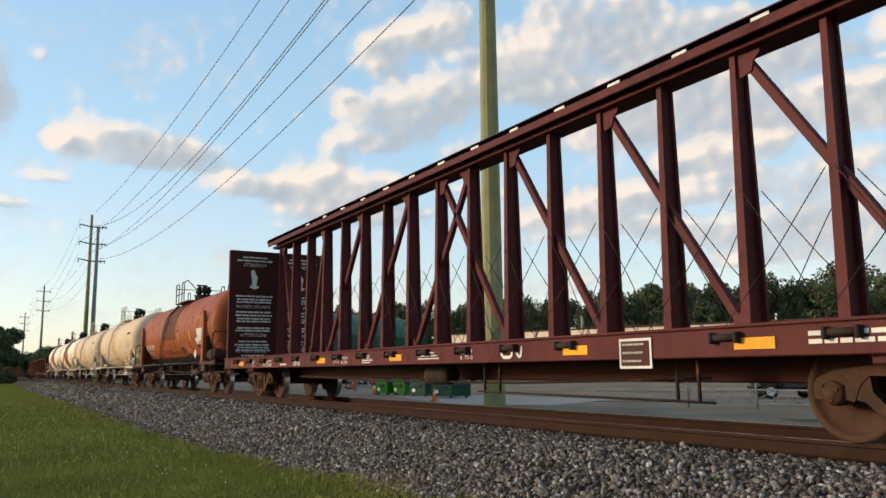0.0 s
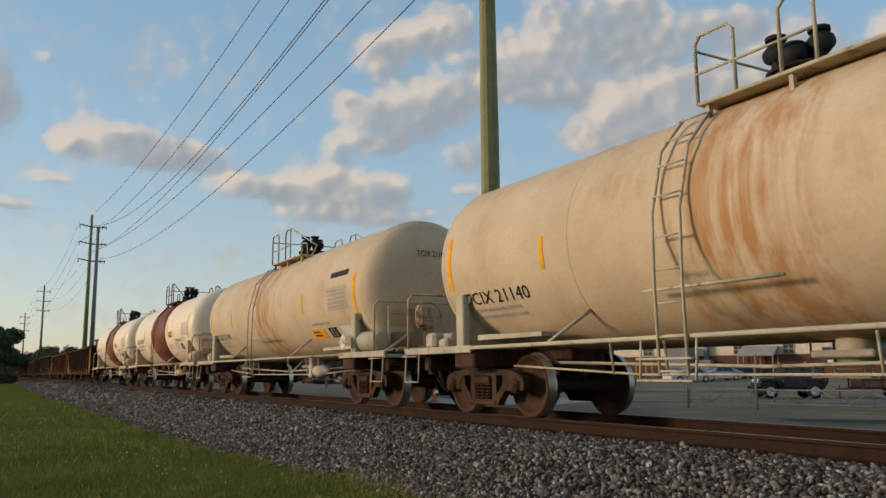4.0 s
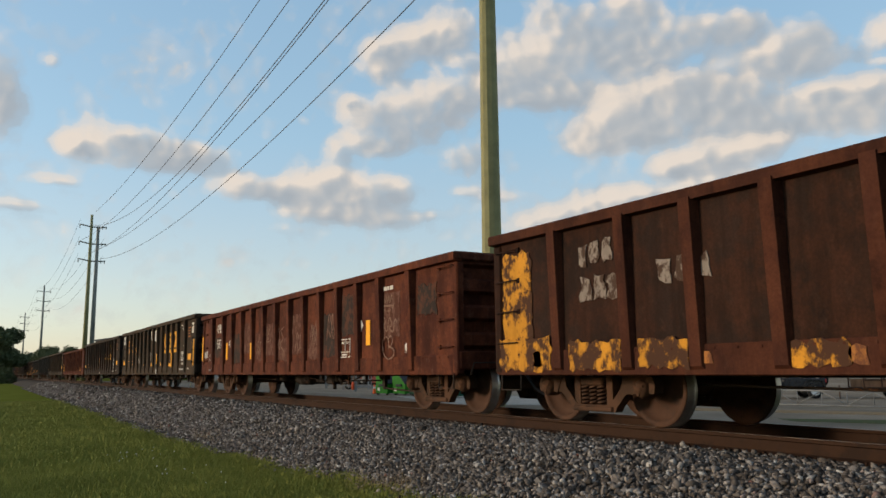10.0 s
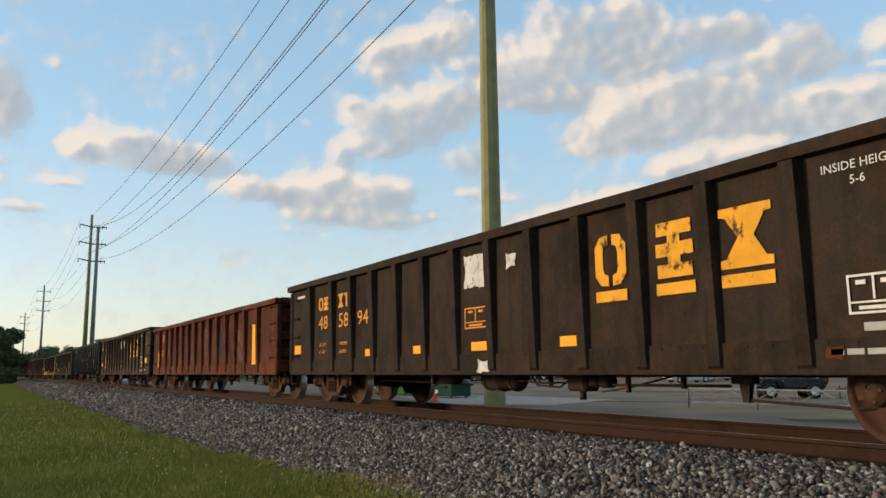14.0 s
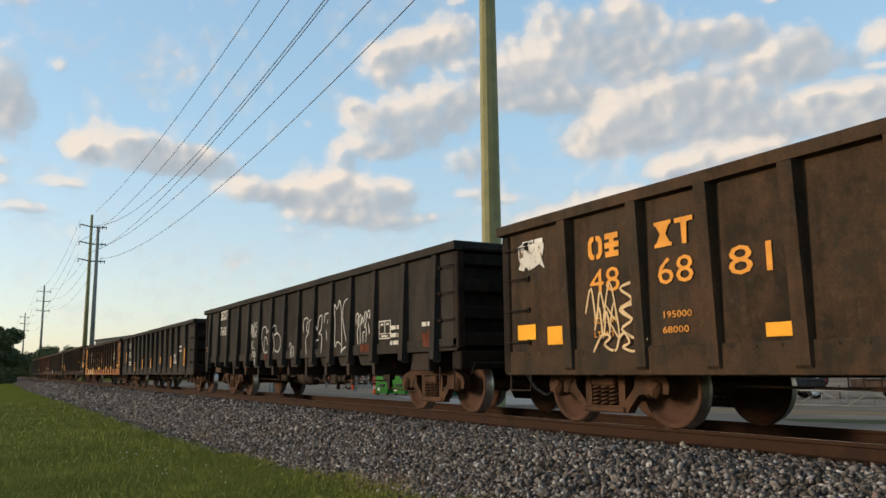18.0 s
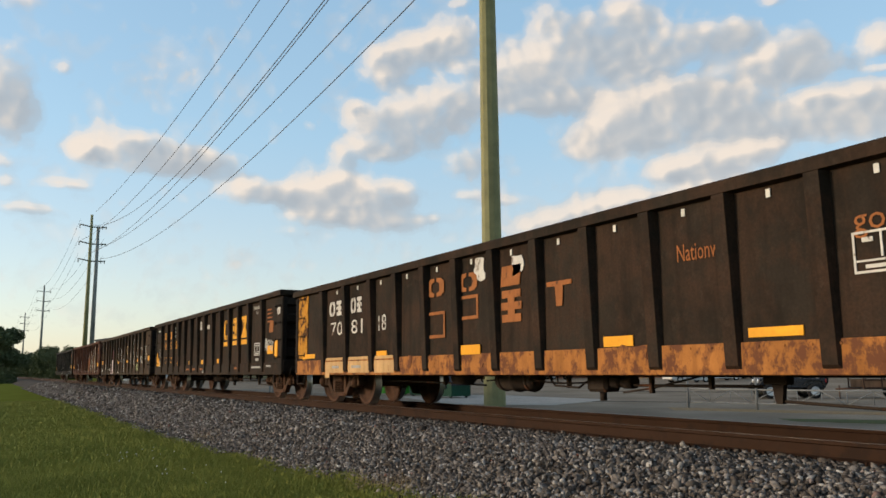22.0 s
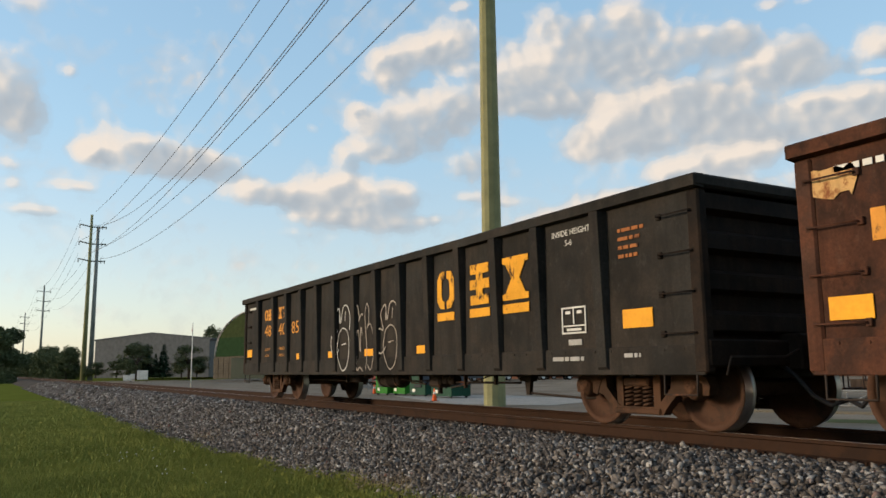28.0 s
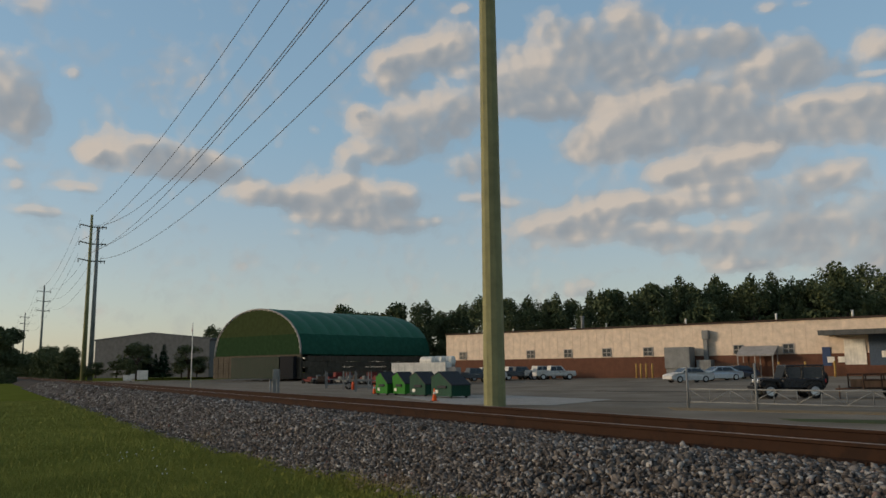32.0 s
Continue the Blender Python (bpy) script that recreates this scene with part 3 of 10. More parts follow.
# sprayed shapes in a unit box; each stroke is one smooth line
SPRAY = {
    "heart": (((0.50, 0.42), (0.47, 0.80), (0.38, 0.97), (0.20, 0.93), (0.08, 0.70), (0.10, 0.40), (0.22, 0.15), (0.42, 0.01), (0.66, 0.03), (0.84, 0.18), (0.84, 0.38), (0.66, 0.50), (0.50, 0.50), (0.66, 0.58), (0.76, 0.76), (0.72, 0.94), (0.60, 1.0), (0.50, 0.88)),),
    "heart_ball": (((0.36, 0.45), (0.35, 0.80), (0.28, 0.97), (0.13, 0.93), (0.03, 0.70), (0.06, 0.40), (0.16, 0.12), (0.32, 0.01), (0.50, 0.05), (0.62, 0.20), (0.60, 0.40), (0.46, 0.52), (0.36, 0.52), (0.50, 0.62), (0.56, 0.80), (0.50, 0.97), (0.40, 0.92)), ((0.80, 0.02), (0.66, 0.14), (0.68, 0.36), (0.84, 0.42), (0.98, 0.30), (0.96, 0.10), (0.80, 0.02))),
    "open_pair": (((0.30, 0.80), (0.20, 1.0), (0.06, 0.92), (0.02, 0.62), (0.10, 0.25), (0.20, 0.04), (0.34, 0.08), (0.50, 0.02)), ((0.18, 0.12), (0.16, 0.50), (0.26, 0.62), (0.36, 0.30), (0.38, 0.66), (0.46, 0.55)), ((0.26, 0.76), (0.40, 0.86), (0.48, 0.84)), ((0.62, 0.04), (0.68, 0.30), (0.62, 0.62), (0.58, 0.84), (0.66, 1.0), (0.76, 0.92), (0.76, 0.72), (0.68, 0.64), (0.84, 0.70), (0.98, 0.52), (0.98, 0.22), (0.86, 0.04), (0.72, 0.12))),
    "drips": (((0.02, 0.62), (0.01, 0.92), (0.10, 1.0), (0.18, 0.94), (0.12, 0.72), (0.18, 0.58), (0.10, 0.42), (0.14, 0.0)), ((0.20, 0.56), (0.22, 0.88), (0.32, 0.92), (0.34, 0.70), (0.28, 0.58), (0.30, 0.0)), ((0.36, 0.62), (0.42, 0.86), (0.50, 0.64), (0.56, 0.94), (0.66, 0.98), (0.64, 0.66), (0.56, 0.54), (0.66, 0.48), (0.64, 0.04)), ((0.46, 0.02), (0.46, 0.34), (0.56, 0.38)), ((0.74, 0.80), (0.76, 1.0), (0.88, 1.0), (0.84, 0.78), (0.94, 0.90), (0.98, 0.66), (0.88, 0.36), (0.94, 0.24), (0.92, 0.0)), ((0.80, 0.62), (0.84, 0.30), (0.90, 0.62))),
    "tall_pair": (((0.40, 0.16), (0.20, 0.22), (0.06, 0.14), (0.06, 0.60), (0.02, 0.94), (0.18, 0.84), (0.32, 1.0), (0.42, 0.80), (0.46, 0.30), (0.44, 0.0)), ((0.94, 0.80), (0.74, 1.0), (0.54, 0.90), (0.50, 0.66), (0.62, 0.36), (0.76, 0.08)), ((0.44, 0.04), (0.62, 0.10), (0.76, 0.09), (0.84, 0.0), (0.98, 0.06))),
    "jag": (((0.02, 0.30), (0.14, 0.90), (0.22, 0.10), (0.30, 0.80), (0.38, 0.30)), ((0.34, 0.05), (0.48, 0.98), (0.58, 0.10), (0.40, 0.45)), ((0.92, 0.92), (0.66, 0.80), (0.86, 0.52), (0.64, 0.30), (0.94, 0.02))),
    "cross": (((0.10, 0.0), (0.14, 1.0)), ((0.80, 0.95), (0.20, 0.50), (0.86, 0.05))),
    "loops": (((0.0, 0.10), (0.18, 0.92), (0.34, 0.80), (0.22, 0.45), (0.42, 0.15), (0.50, 0.70), (0.60, 0.95), (0.68, 0.50), (0.56, 0.30), (0.78, 0.10), (0.86, 0.80), (1.0, 0.60)),),
    "arches": (((0.0, 0.70), (0.12, 0.98), (0.34, 0.90), (0.30, 0.45), (0.20, 0.0)), ((0.40, 0.50), (0.60, 0.74), (0.84, 0.60), (0.90, 0.0)), ((0.56, 0.0), (0.54, 0.48))),
    "tail": (((0.02, 0.80), (0.20, 0.98), (0.30, 0.80), (0.16, 0.66), (0.36, 0.56), (0.46, 0.78), (0.56, 0.62), (0.44, 0.50), (0.62, 0.42), (0.78, 0.64), (0.74, 0.38), (0.58, 0.32), (0.80, 0.22), (0.82, 0.04), (0.68, 0.02), (0.62, 0.18), (1.0, 0.34)), ((0.10, 0.62), (0.20, 0.42), (0.60, 0.16), (0.92, 0.12))),
    "oval": (((0.10, 0.80), (0.02, 0.50), (0.20, 0.12), (0.50, 0.0), (0.84, 0.14), (0.98, 0.46)), ((0.06, 0.66), (0.22, 0.92), (0.28, 0.50), (0.40, 0.90), (0.46, 0.44), (0.58, 0.92), (0.64, 0.48), (0.80, 0.96), (0.84, 0.60)), ((0.04, 0.36), (0.90, 0.30))),
    "arc": (((0.0, 0.40), (0.10, 0.62), (0.26, 0.50), (0.36, 0.30), (0.48, 0.56)), ((0.56, 1.0), (0.58, 0.56), (0.72, 0.92), (0.90, 0.84), (1.0, 0.56), (0.92, 0.30), (0.72, 0.26), (0.62, 0.48), (0.84, 0.56))),
    "peak": (((0.0, 0.0), (0.30, 1.0), (0.50, 0.30), (0.62, 0.95), (1.0, 0.0)), ((0.20, 0.35), (0.76, 0.40))),
    "hook": (((0.0, 0.96), (0.92, 1.0), (0.56, 0.50), (0.62, 0.0)),),
    "crown": (((0.40, 0.34), (0.22, 0.24), (0.04, 0.30), (0.0, 0.50), (0.14, 0.62), (0.30, 0.60), (0.20, 0.82), (0.26, 0.92), (0.40, 0.97), (0.46, 0.74), (0.58, 0.98), (0.76, 1.0), (0.90, 0.84), (0.88, 0.62)), ((0.36, 0.52), (0.30, 0.30), (0.44, 0.08), (0.60, 0.0), (0.78, 0.10), (0.86, 0.36), (0.80, 0.58), (0.60, 0.66), (0.42, 0.60), (0.36, 0.52)), ((0.40, 0.74), (0.42, 0.90)), ((0.66, 0.76), (0.68, 0.92)), ((0.52, 0.40), (0.72, 0.42))),
}


def spray(car, shape, x0, x1, z0, z1, material, r=0.0145, y=-1.514):
    """One sprayed unreadable shape; each stroke is a part."""
    y = proud(car, z0, y)
    for s, ctl in enumerate(SPRAY[shape]):
        pts = []
        for i in range(len(ctl) - 1):
            p0, p1, p2, p3 = ctl[max(0, i - 1)], ctl[i], ctl[i + 1], ctl[min(len(ctl) - 1, i + 2)]
            for f in (0.0, 0.25, 0.5, 0.75):
                u, v = [0.5 * (2 * p1[c] + (p2[c] - p0[c]) * f + (2 * p0[c] - 5 * p1[c] + 4 * p2[c] - p3[c]) * f * f + (3 * p1[c] - p0[c] - 3 * p2[c] + p3[c]) * f ** 3) for c in (0, 1)]
                pts.append((x0 + (x1 - x0) * u, z0 + (z1 - z0) * v))
        pts.append((x0 + (x1 - x0) * ctl[-1][0], z0 + (z1 - z0) * ctl[-1][1]))
        part("spray_stroke", Geo().add(*ribbon(pts, r * (1.0, 0.85, 1.1, 0.9, 1.0, 0.8)[s % 6], y - 0.0006 * s)), material, car, "sprayed unreadable stroke")


# ---- gondola ----
GON_L, GON_W, GON_T = 16.36, 1.575, 2.675


def gondola(u, label, body, rib_material=None, end_material=None, style="posts", top=GON_T, chord_material=None, length=GON_L, ribs=None, cap=None, sag=0.0, sill_material=None):
    """An open freight wagon; returns its Empty. Near side is -y."""
    car = thing("gondola_car", label, "freight wagon", pose(u, Y_TRACK, 0), "freight train wagons")
    rib_material, end_material, chord_material = rib_material or body, end_material or body, chord_material or body
    h = length / 2
    ribs = ribs or [-6.75] + [-5.5 + k * (10.95 / 11) for k in range(12)] + [6.65]
    zb = 0.64 if style == "posts" else 1.02 if style == "tub" else 0.68
    SILL_TOP[car.name] = zb + (0.16 if style == "tub" else 0.29)
    for s in (-1, 1):
        g = Geo()
        n = 24
        pv = []
        for i in range(n + 1):
            x = -h + 0.03 + i * (2 * h - 0.06) / n
            d0 = 0.012 * noise.noise((x * 0.7 + u, s * 3, 0))
            pv += [(x, s * 1.50 + d0, zb), (x, s * 1.50 + d0, top - 0.08), (x, s * 1.47, top - 0.08), (x, s * 1.47, zb)]
        pf = [(4 * i + j, 4 * i + 4 + j, 4 * i + 4 + (j + 1) % 4, 4 * i + (j + 1) % 4) for i in range(n) for j in range(4)]
        g.add(pv, pf + [(3, 2, 1, 0), (4 * n, 4 * n + 1, 4 * n + 2, 4 * n + 3)])
        part("side_panel", g, body, car)
        g = Geo()
        k = 18
        pv = []
        for i in range(k + 1):
            x = -h - 0.02 + i * (2 * h + 0.04) / k
            z = top + 0.010 * noise.noise((x * 0.5 + u * 1.7, s, 2)) - sag * max(0.0, 1 - (x / h) ** 2)
            pv += [(x, s * 1.455, z - 0.15), (x, s * 1.60, z - 0.13), (x, s * 1.605, z - 0.02), (x, s * 1.585, z), (x, s * 1.455, z)]
        g.add(pv, [(5 * i + j, 5 * i + 5 + j, 5 * i + 5 + (j + 1) % 5, 5 * i + (j + 1) % 5) for i in range(k) for j in range(5)] + [(4, 3, 2, 1, 0), tuple(5 * k + j for j in range(5))])
        part("top_chord", g, chord_material, car)
        for x in ribs:
            g = Geo()
            w0, w1 = (0.075, 0.105) if style != "flush" else (0.03, 0.045)
            d = 0.118 if style == "posts" else 0.12 if style == "tub" else 0.045
            zt = top - 0.14
            zl = zb + 0.01 if style == "posts" else zb - 0.2 if style == "tub" else zb + 0.02
            if style == "posts":
                o = [(x - w1, s * 1.498, zt), (x - w0, s * (1.50 + d), zt), (x + w0, s * (1.50 + d), zt), (x + w1, s * 1.498, zt), (x - w1, s * 1.498, zl), (x - w0, s * (1.50 + d * 0.5), zl + 0.06), (x + w0, s * (1.50 + d * 0.5), zl + 0.06), (x + w1, s * 1.498, zl)]
            else:
                o = [(x - w1, s * 1.498, zt), (x - w0, s * (1.50 + d * 0.5), zt), (x + w0, s * (1.50 + d * 0.5), zt), (x + w1, s * 1.498, zt), (x - w1, s * 1.498, zl), (x - w0, s * (1.50 + d), zl + 0.05), (x + w0, s * (1.50 + d), zl + 0.05), (x + w1, s * 1.498, zl)]
            g.add(o, [(0, 1, 5, 4), (1, 2, 6, 5), (2, 3, 7, 6), (3, 0, 4, 7), (0, 3, 2, 1), (4, 5, 6, 7)])
            part("side_post", g, rib_material, car)
        g = Geo()
        if style == "tub":
            g.bevel(-h + 0.05, h - 0.05, min(s * 1.50, s * 1.53), max(s * 1.50, s * 1.53), zb - 0.03, zb + 0.16, 0.01)
            for x0, x1 in zip(ribs, ribs[1:]):
                if abs((x0 + x1) / 2) < 5.0:
                    m = (x1 - x0)
                    g.prism([(x0 + 0.1 * m, zb), (x1 - 0.1 * m, zb), (x1 - 0.28 * m, zb - 0.22), (x0 + 0.28 * m, zb - 0.22)], min(s * 1.2, s * 1.44), max(s * 1.2, s * 1.44))
        else:
            g.bevel(-h + 0.04, h - 0.04, min(s * 1.49, s * 1.525), max(s * 1.49, s * 1.525), zb - 0.02, zb + 0.29, 0.01)
            for i in range(58):
                xr = -h + 0.3 + i * (2 * h - 0.6) / 57
                g.cyl((xr, s * 1.51, zb + 0.25), (xr, s * 1.535, zb + 0.25), 0.016, 5)
        part("side_sill", g, sill_material or body, car)
    for s in (-1, 1):
        g = Geo()
        g.box(min(s * (h - 0.16), s * (h - 0.13)), max(s * (h - 0.16), s * (h - 0.13)), -1.48, 1.48, 0.75, top - 0.05)
        part("end_wall", g, end_material, car)
        for k in range(4):
            g = Geo()
            z = 1.02 + k * 0.42
            o = [(s * (h - 0.13), z), (s * (h - 0.03), z + 0.05), (s * (h - 0.03), z + 0.21), (s * (h - 0.13), z + 0.26)]
            p = [(x, y, zz) for y in (-1.40, 1.40) for x, zz in o]
            g.add(p, [(0, 1, 2, 3), (7, 6, 5, 4), (0, 4, 5, 1), (1, 5, 6, 2), (2, 6, 7, 3)])
            part("end_rib", g, end_material, car)
        for y in (-1, 1):
            g = Geo()
            g.bevel(min(s * (h - 0.17), s * (h + 0.0)), max(s * (h - 0.17), s * (h + 0.0)), min(y * 1.40, y * 1.53), max(y * 1.40, y * 1.53), zb, top - 0.15, 0.02)
            part("corner_post", g, end_material, car)
        g = Geo()
        g.bevel(min(s * (h - 0.2), s * (h + 0.03)), max(s * (h - 0.2), s * (h + 0.03)), -1.59, 1.59, top - 0.14, top + 0.005, 0.03)
        part("end_chord", g, chord_material, car)
        g = Geo()
        g.bevel(min(s * (h - 0.25), s * (h + 0.02)), max(s * (h - 0.25), s * (h + 0.02)), -1.5, 1.5, 0.70, 0.98, 0.02)
        g.bevel(min(s * (h - 0.2), s * (h + 0.17)), max(s * (h - 0.2), s * (h + 0.17)), -0.3, 0.3, 0.66, 1.05, 0.02)
        part("end_sill", g, end_material, car)
        for k in range(4):
            z = 1.05 + 0.42 * k
            for x0 in ((h - 0.58,) if s > 0 else (-h + 0.10,)):
                for y in (-1, 1):
                    g = Geo()
                    g.tube([(x0, y * 1.50, z), (x0 + 0.02, y * 1.57, z), (x0 + 0.46, y * 1.57, z), (x0 + 0.48, y * 1.50, z)], 0.010, 5)
                    for xb in (x0, x0 + 0.48):
                        g.bevel(xb - 0.03, xb + 0.03, min(y * 1.495, y * 1.53), max(y * 1.495, y * 1.53), z - 0.035, z + 0.035, 0.006)
                    part("grab_iron", g, end_material, car)
        for y in (-1, 1):
            g = Geo()
            x0 = s * (h - 0.15)
            x1 = s * (h - 0.60)
            g.tube([(x0, y * 1.51, 0.74), (x0, y * 1.52, 0.42), (x1, y * 1.52, 0.42), (x1, y * 1.51, 0.74)], 0.013, 5)
            part("stirrup_step", g, M_STEEL_DARK, car)
        add_coupler(car, s, h, 0.56)
    g = Geo()
    g.box(-h + 0.15, h - 0.15, -1.48, 1.48, 1.03, 1.07)
    part("floor_plate", g, M_STEEL_DARK, car)
    g = Geo()
    g.bevel(-h + 0.1, h - 0.1, -0.28, 0.28, 0.58, 0.98, 0.02)
    for s in (-1, 1):
        g.bevel(s * 6.6 - 0.32, s * 6.6 + 0.32, -1.45, 1.45, 0.68, 0.98, 0.02)
    under = part("underframe", g, M_STEEL_DARK, car, "dark grimy steel underframe")
    for k in range(9):
        x = -4.8 + 1.2 * k
        part("cross_bearer", Geo().prism([(x - 0.06, 0.62), (x + 0.06, 0.62), (x + 0.06, 1.03), (x - 0.06, 1.03)], -1.46, 1.46), M_STEEL_DARK, under)
    # brake gear hung below the near side sill
    for pts, r in (([(-5.6, -0.55, 0.50), (-2.4, -0.7, 0.47), (-1.3, -0.75, 0.45)], 0.016), ([(2.1, -0.86, 0.49), (4.05, -0.86, 0.50)], 0.018), ([(4.2, -0.86, 0.36), (5.4, -0.8, 0.31), (6.0, -0.6, 0.33)], 0.017), ([(2.0, -0.86, 0.40), (2.5, -0.86, 0.46), (3.4, -0.86, 0.63)], 0.013), ([(-1.2, -0.8, 0.52), (-0.3, -0.9, 0.56), (0.8, -0.9, 0.50), (1.5, -0.86, 0.52)], 0.013), ([(0.6, -0.95, 0.62), (0.75, -0.95, 0.47), (1.25, -0.95, 0.45), (1.4, -0.9, 0.55)], 0.015), ([(1.0, -1.1, 0.63), (1.0, -1.1, 0.52), (1.3, -1.1, 0.50)], 0.012)):
        part("brake_rod", Geo().tube(pts, r, 5), M_STEEL_DARK, car)
    for x, z in ((2.5, 0.40), (-2.4, 0.45), (0.95, 0.44), (3.4, 0.46)):
        part("rod_hanger", Geo().bevel(x - 0.025, x + 0.025, -0.90, -0.84, z, 0.70, 0.006), M_STEEL_DARK, car)
    g = Geo()
    g.bevel(4.1, 4.38, -0.92, -0.80, 0.52, 0.72, 0.01)
    g.prism([(4.18, 0.53), (4.32, 0.53), (4.29, 0.33), (4.22, 0.33)], -0.89, -0.83)
    part("brake_lever_bracket", g, M_STEEL_DARK, car)
    g = Geo()
    g.lathe([(-0.52, 0.0), (-0.52, 0.10), (-0.42, 0.17), (-0.05, 0.175), (-0.04, 0.19), (0.04, 0.19), (0.05, 0.175), (0.40, 0.17), (0.50, 0.10), (0.50, 0.0)], (-0.3, -0.80, 0.55), "x", 16)
    part("air_reservoir", g, M_STEEL_DARK, car)
    for x in (-0.62, 0.05):
        part("reservoir_strap", Geo().lathe([(-0.025, 0.165), (-0.025, 0.185), (0.025, 0.185), (0.025, 0.165)], (x, -0.80, 0.55), "x", 16), M_STEEL_DARK, car)
    g = Geo()
    g.lathe([(-0.22, 0.0), (-0.22, 0.13), (0.2, 0.13), (0.22, 0.0)], (-1.9, -0.8, 0.58), "x", 12)
    g.cyl((-1.68, -0.8, 0.58), (-1.3, -0.8, 0.57), 0.03, 8)
    part("brake_cylinder", g, M_STEEL_DARK, car)
    g = Geo()
    g.bevel(1.42, 1.80, -0.98, -0.70, 0.40, 0.70, 0.04)
    g.bevel(1.80, 1.98, -0.94, -0.74, 0.46, 0.60, 0.03)
    g.cyl((2.0, -0.84, 0.53), (2.18, -0.84, 0.53), 0.085, 10)
    g.cyl((1.60, -0.84, 0.40), (1.60, -0.84, 0.29), 0.045, 8)
    part("brake_valve", g, M_STEEL_DARK, car)
    # brake wheel on the forward end
    g = Geo()
    x = h + 0.10
    ring = [(x, 0.75 + 0.26 * math.cos(a), 2.15 + 0.26 * math.sin(a)) for a in [2 * math.pi * k / 16 for k in range(17)]]
    g.tube(ring, 0.014, 5)
    for k in range(3):
        a = 2 * math.pi * k / 3
        g.cyl((x, 0.75, 2.15), (x, 0.75 + 0.26 * math.cos(a), 2.15 + 0.26 * math.sin(a)), 0.011, 5)
    g.bevel(h - 0.03, h + 0.08, 0.63, 0.87, 1.95, 2.3, 0.03)
    part("brake_wheel", g, M_STEEL_DARK, car)
    for s in (-1, 1):
        add_truck(car, s * (6.3 if style == "tub" else 6.68), cap)
    return car


# ---- tank cars ----
TANK_R, TANK_Z = 1.40, 2.37


def on_shell(me, x, s, r, zc):
    """Wraps flat x-y lettering round the near side of a shell; s is the arc up from mid height."""
    for v in me.vertices:
        a = (s + v.co.y) / r
        v.co = Vector((x + v.co.x, -(r + 0.008) * math.cos(a), zc + (r + 0.008) * math.sin(a)))


def shell_text(car, text, x, s, size, material, width=None, r=TANK_R, zc=TANK_Z):
    me = font_mesh(text, size / 0.69)
    if width:
        xs = [v.co.x for v in me.vertices]
        me.transform(Matrix.Diagonal((width / max(xs), 1, 1, 1)))
    on_shell(me, x, s, r, zc)
    return link_mesh("lettering", me, material, car, "painted lettering")


def head_text(car, text, y, z, size, material, width, half=6.40, r=TANK_R, zc=TANK_Z, head=0.55):
    """Lettering laid on the forward dished head."""
    me = font_mesh(text, size / 0.69)
    k = width / max(v.co.x for v in me.vertices)
    for v in me.vertices:
        yy, zz = y + v.co.x * k, z + v.co.y
        rho = min(r * 0.98, math.hypot(yy, zz - zc))
        v.co = Vector((half - head + head * math.sqrt(1 - (rho / r) ** 2.5) + 0.012, yy, zz))
    return link_mesh("lettering", me, material, car, "painted lettering")


def shell_patch(car, x0, x1, s0, s1, material, name="reflector", r=TANK_R, zc=TANK_Z, lift=0.006, label=""):
    g = Geo()
    n = max(2, int(abs(s1 - s0) / 0.09) + 1)
    p = []
    for i in range(n + 1):
        a = (s0 + (s1 - s0) * i / n) / r
        for x in (x0, x1):
            for q in (r - 0.01, r + lift):
                p.append((x, -q * math.cos(a), zc + q * math.sin(a)))
    f = []
    for i in range(n):
        k = 4 * i
        f += [(k + 1, k + 3, k + 7, k + 5), (k, k + 1, k + 5, k + 4), (k + 3, k + 2, k + 6, k + 7)]
    f += [(0, 2, 3, 1), (4 * n, 4 * n + 1, 4 * n + 3, 4 * n + 2)]
    g.add(p, f)
    return part(name, g, material, car, label)


def shell_bars(car, x0, s1, w, rows, pitch, h, material, r=TANK_R, zc=TANK_Z, seed=1, frame_box=False):
    q = random.Random(seed)
    g = Geo()

    def put(xa, xb, sa, sb):
        p = []
        for a in (sa / r, sb / r):
            for x in (xa, xb):
                p.append((x, -(r + 0.007) * math.cos(a), zc + (r + 0.007) * math.sin(a)))
        g.add(p, [(0, 1, 3, 2)])

    for i in range(rows):
        x, s = x0, s1 - i * pitch
        end = x0 + w * (1.0 if frame_box else q.uniform(0.6, 1.0))
        while x < end - 0.02:
            k = min(q.uniform(0.5, 2.4) * h * 2, end - x)
            put(x, x + k, s - h, s)
            x += k + h * 0.6
        if frame_box:
            put(x0, x0 + w, s - pitch * 0.78, s - pitch * 0.74)
    if frame_box:
        b, t = s1 - rows * pitch, s1 + 0.05
        for xa, xb, sa, sb in ((x0 - 0.03, x0 - 0.015, b, t), (x0 + w + 0.015, x0 + w + 0.03, b, t), (x0 - 0.03, x0 + w + 0.03, b, b + 0.015), (x0 - 0.03, x0 + w + 0.03, t - 0.015, t)):
            put(xa, xb, sa, sb)
    return part("small_lettering", g, material, car, "rows of small unreadable lettering")


M_RUSTY_PIPE = painted("rusted_cream_pipe", (0.46, 0.34, 0.22), 0.6, (0.18, 0.085, 0.05), 0.46, True, 0.5)
M_SILL_RUST = painted("rusted_sill", (0.085, 0.042, 0.028), 0.85, (0.045, 0.026, 0.02), 0.5, True, 0.5)


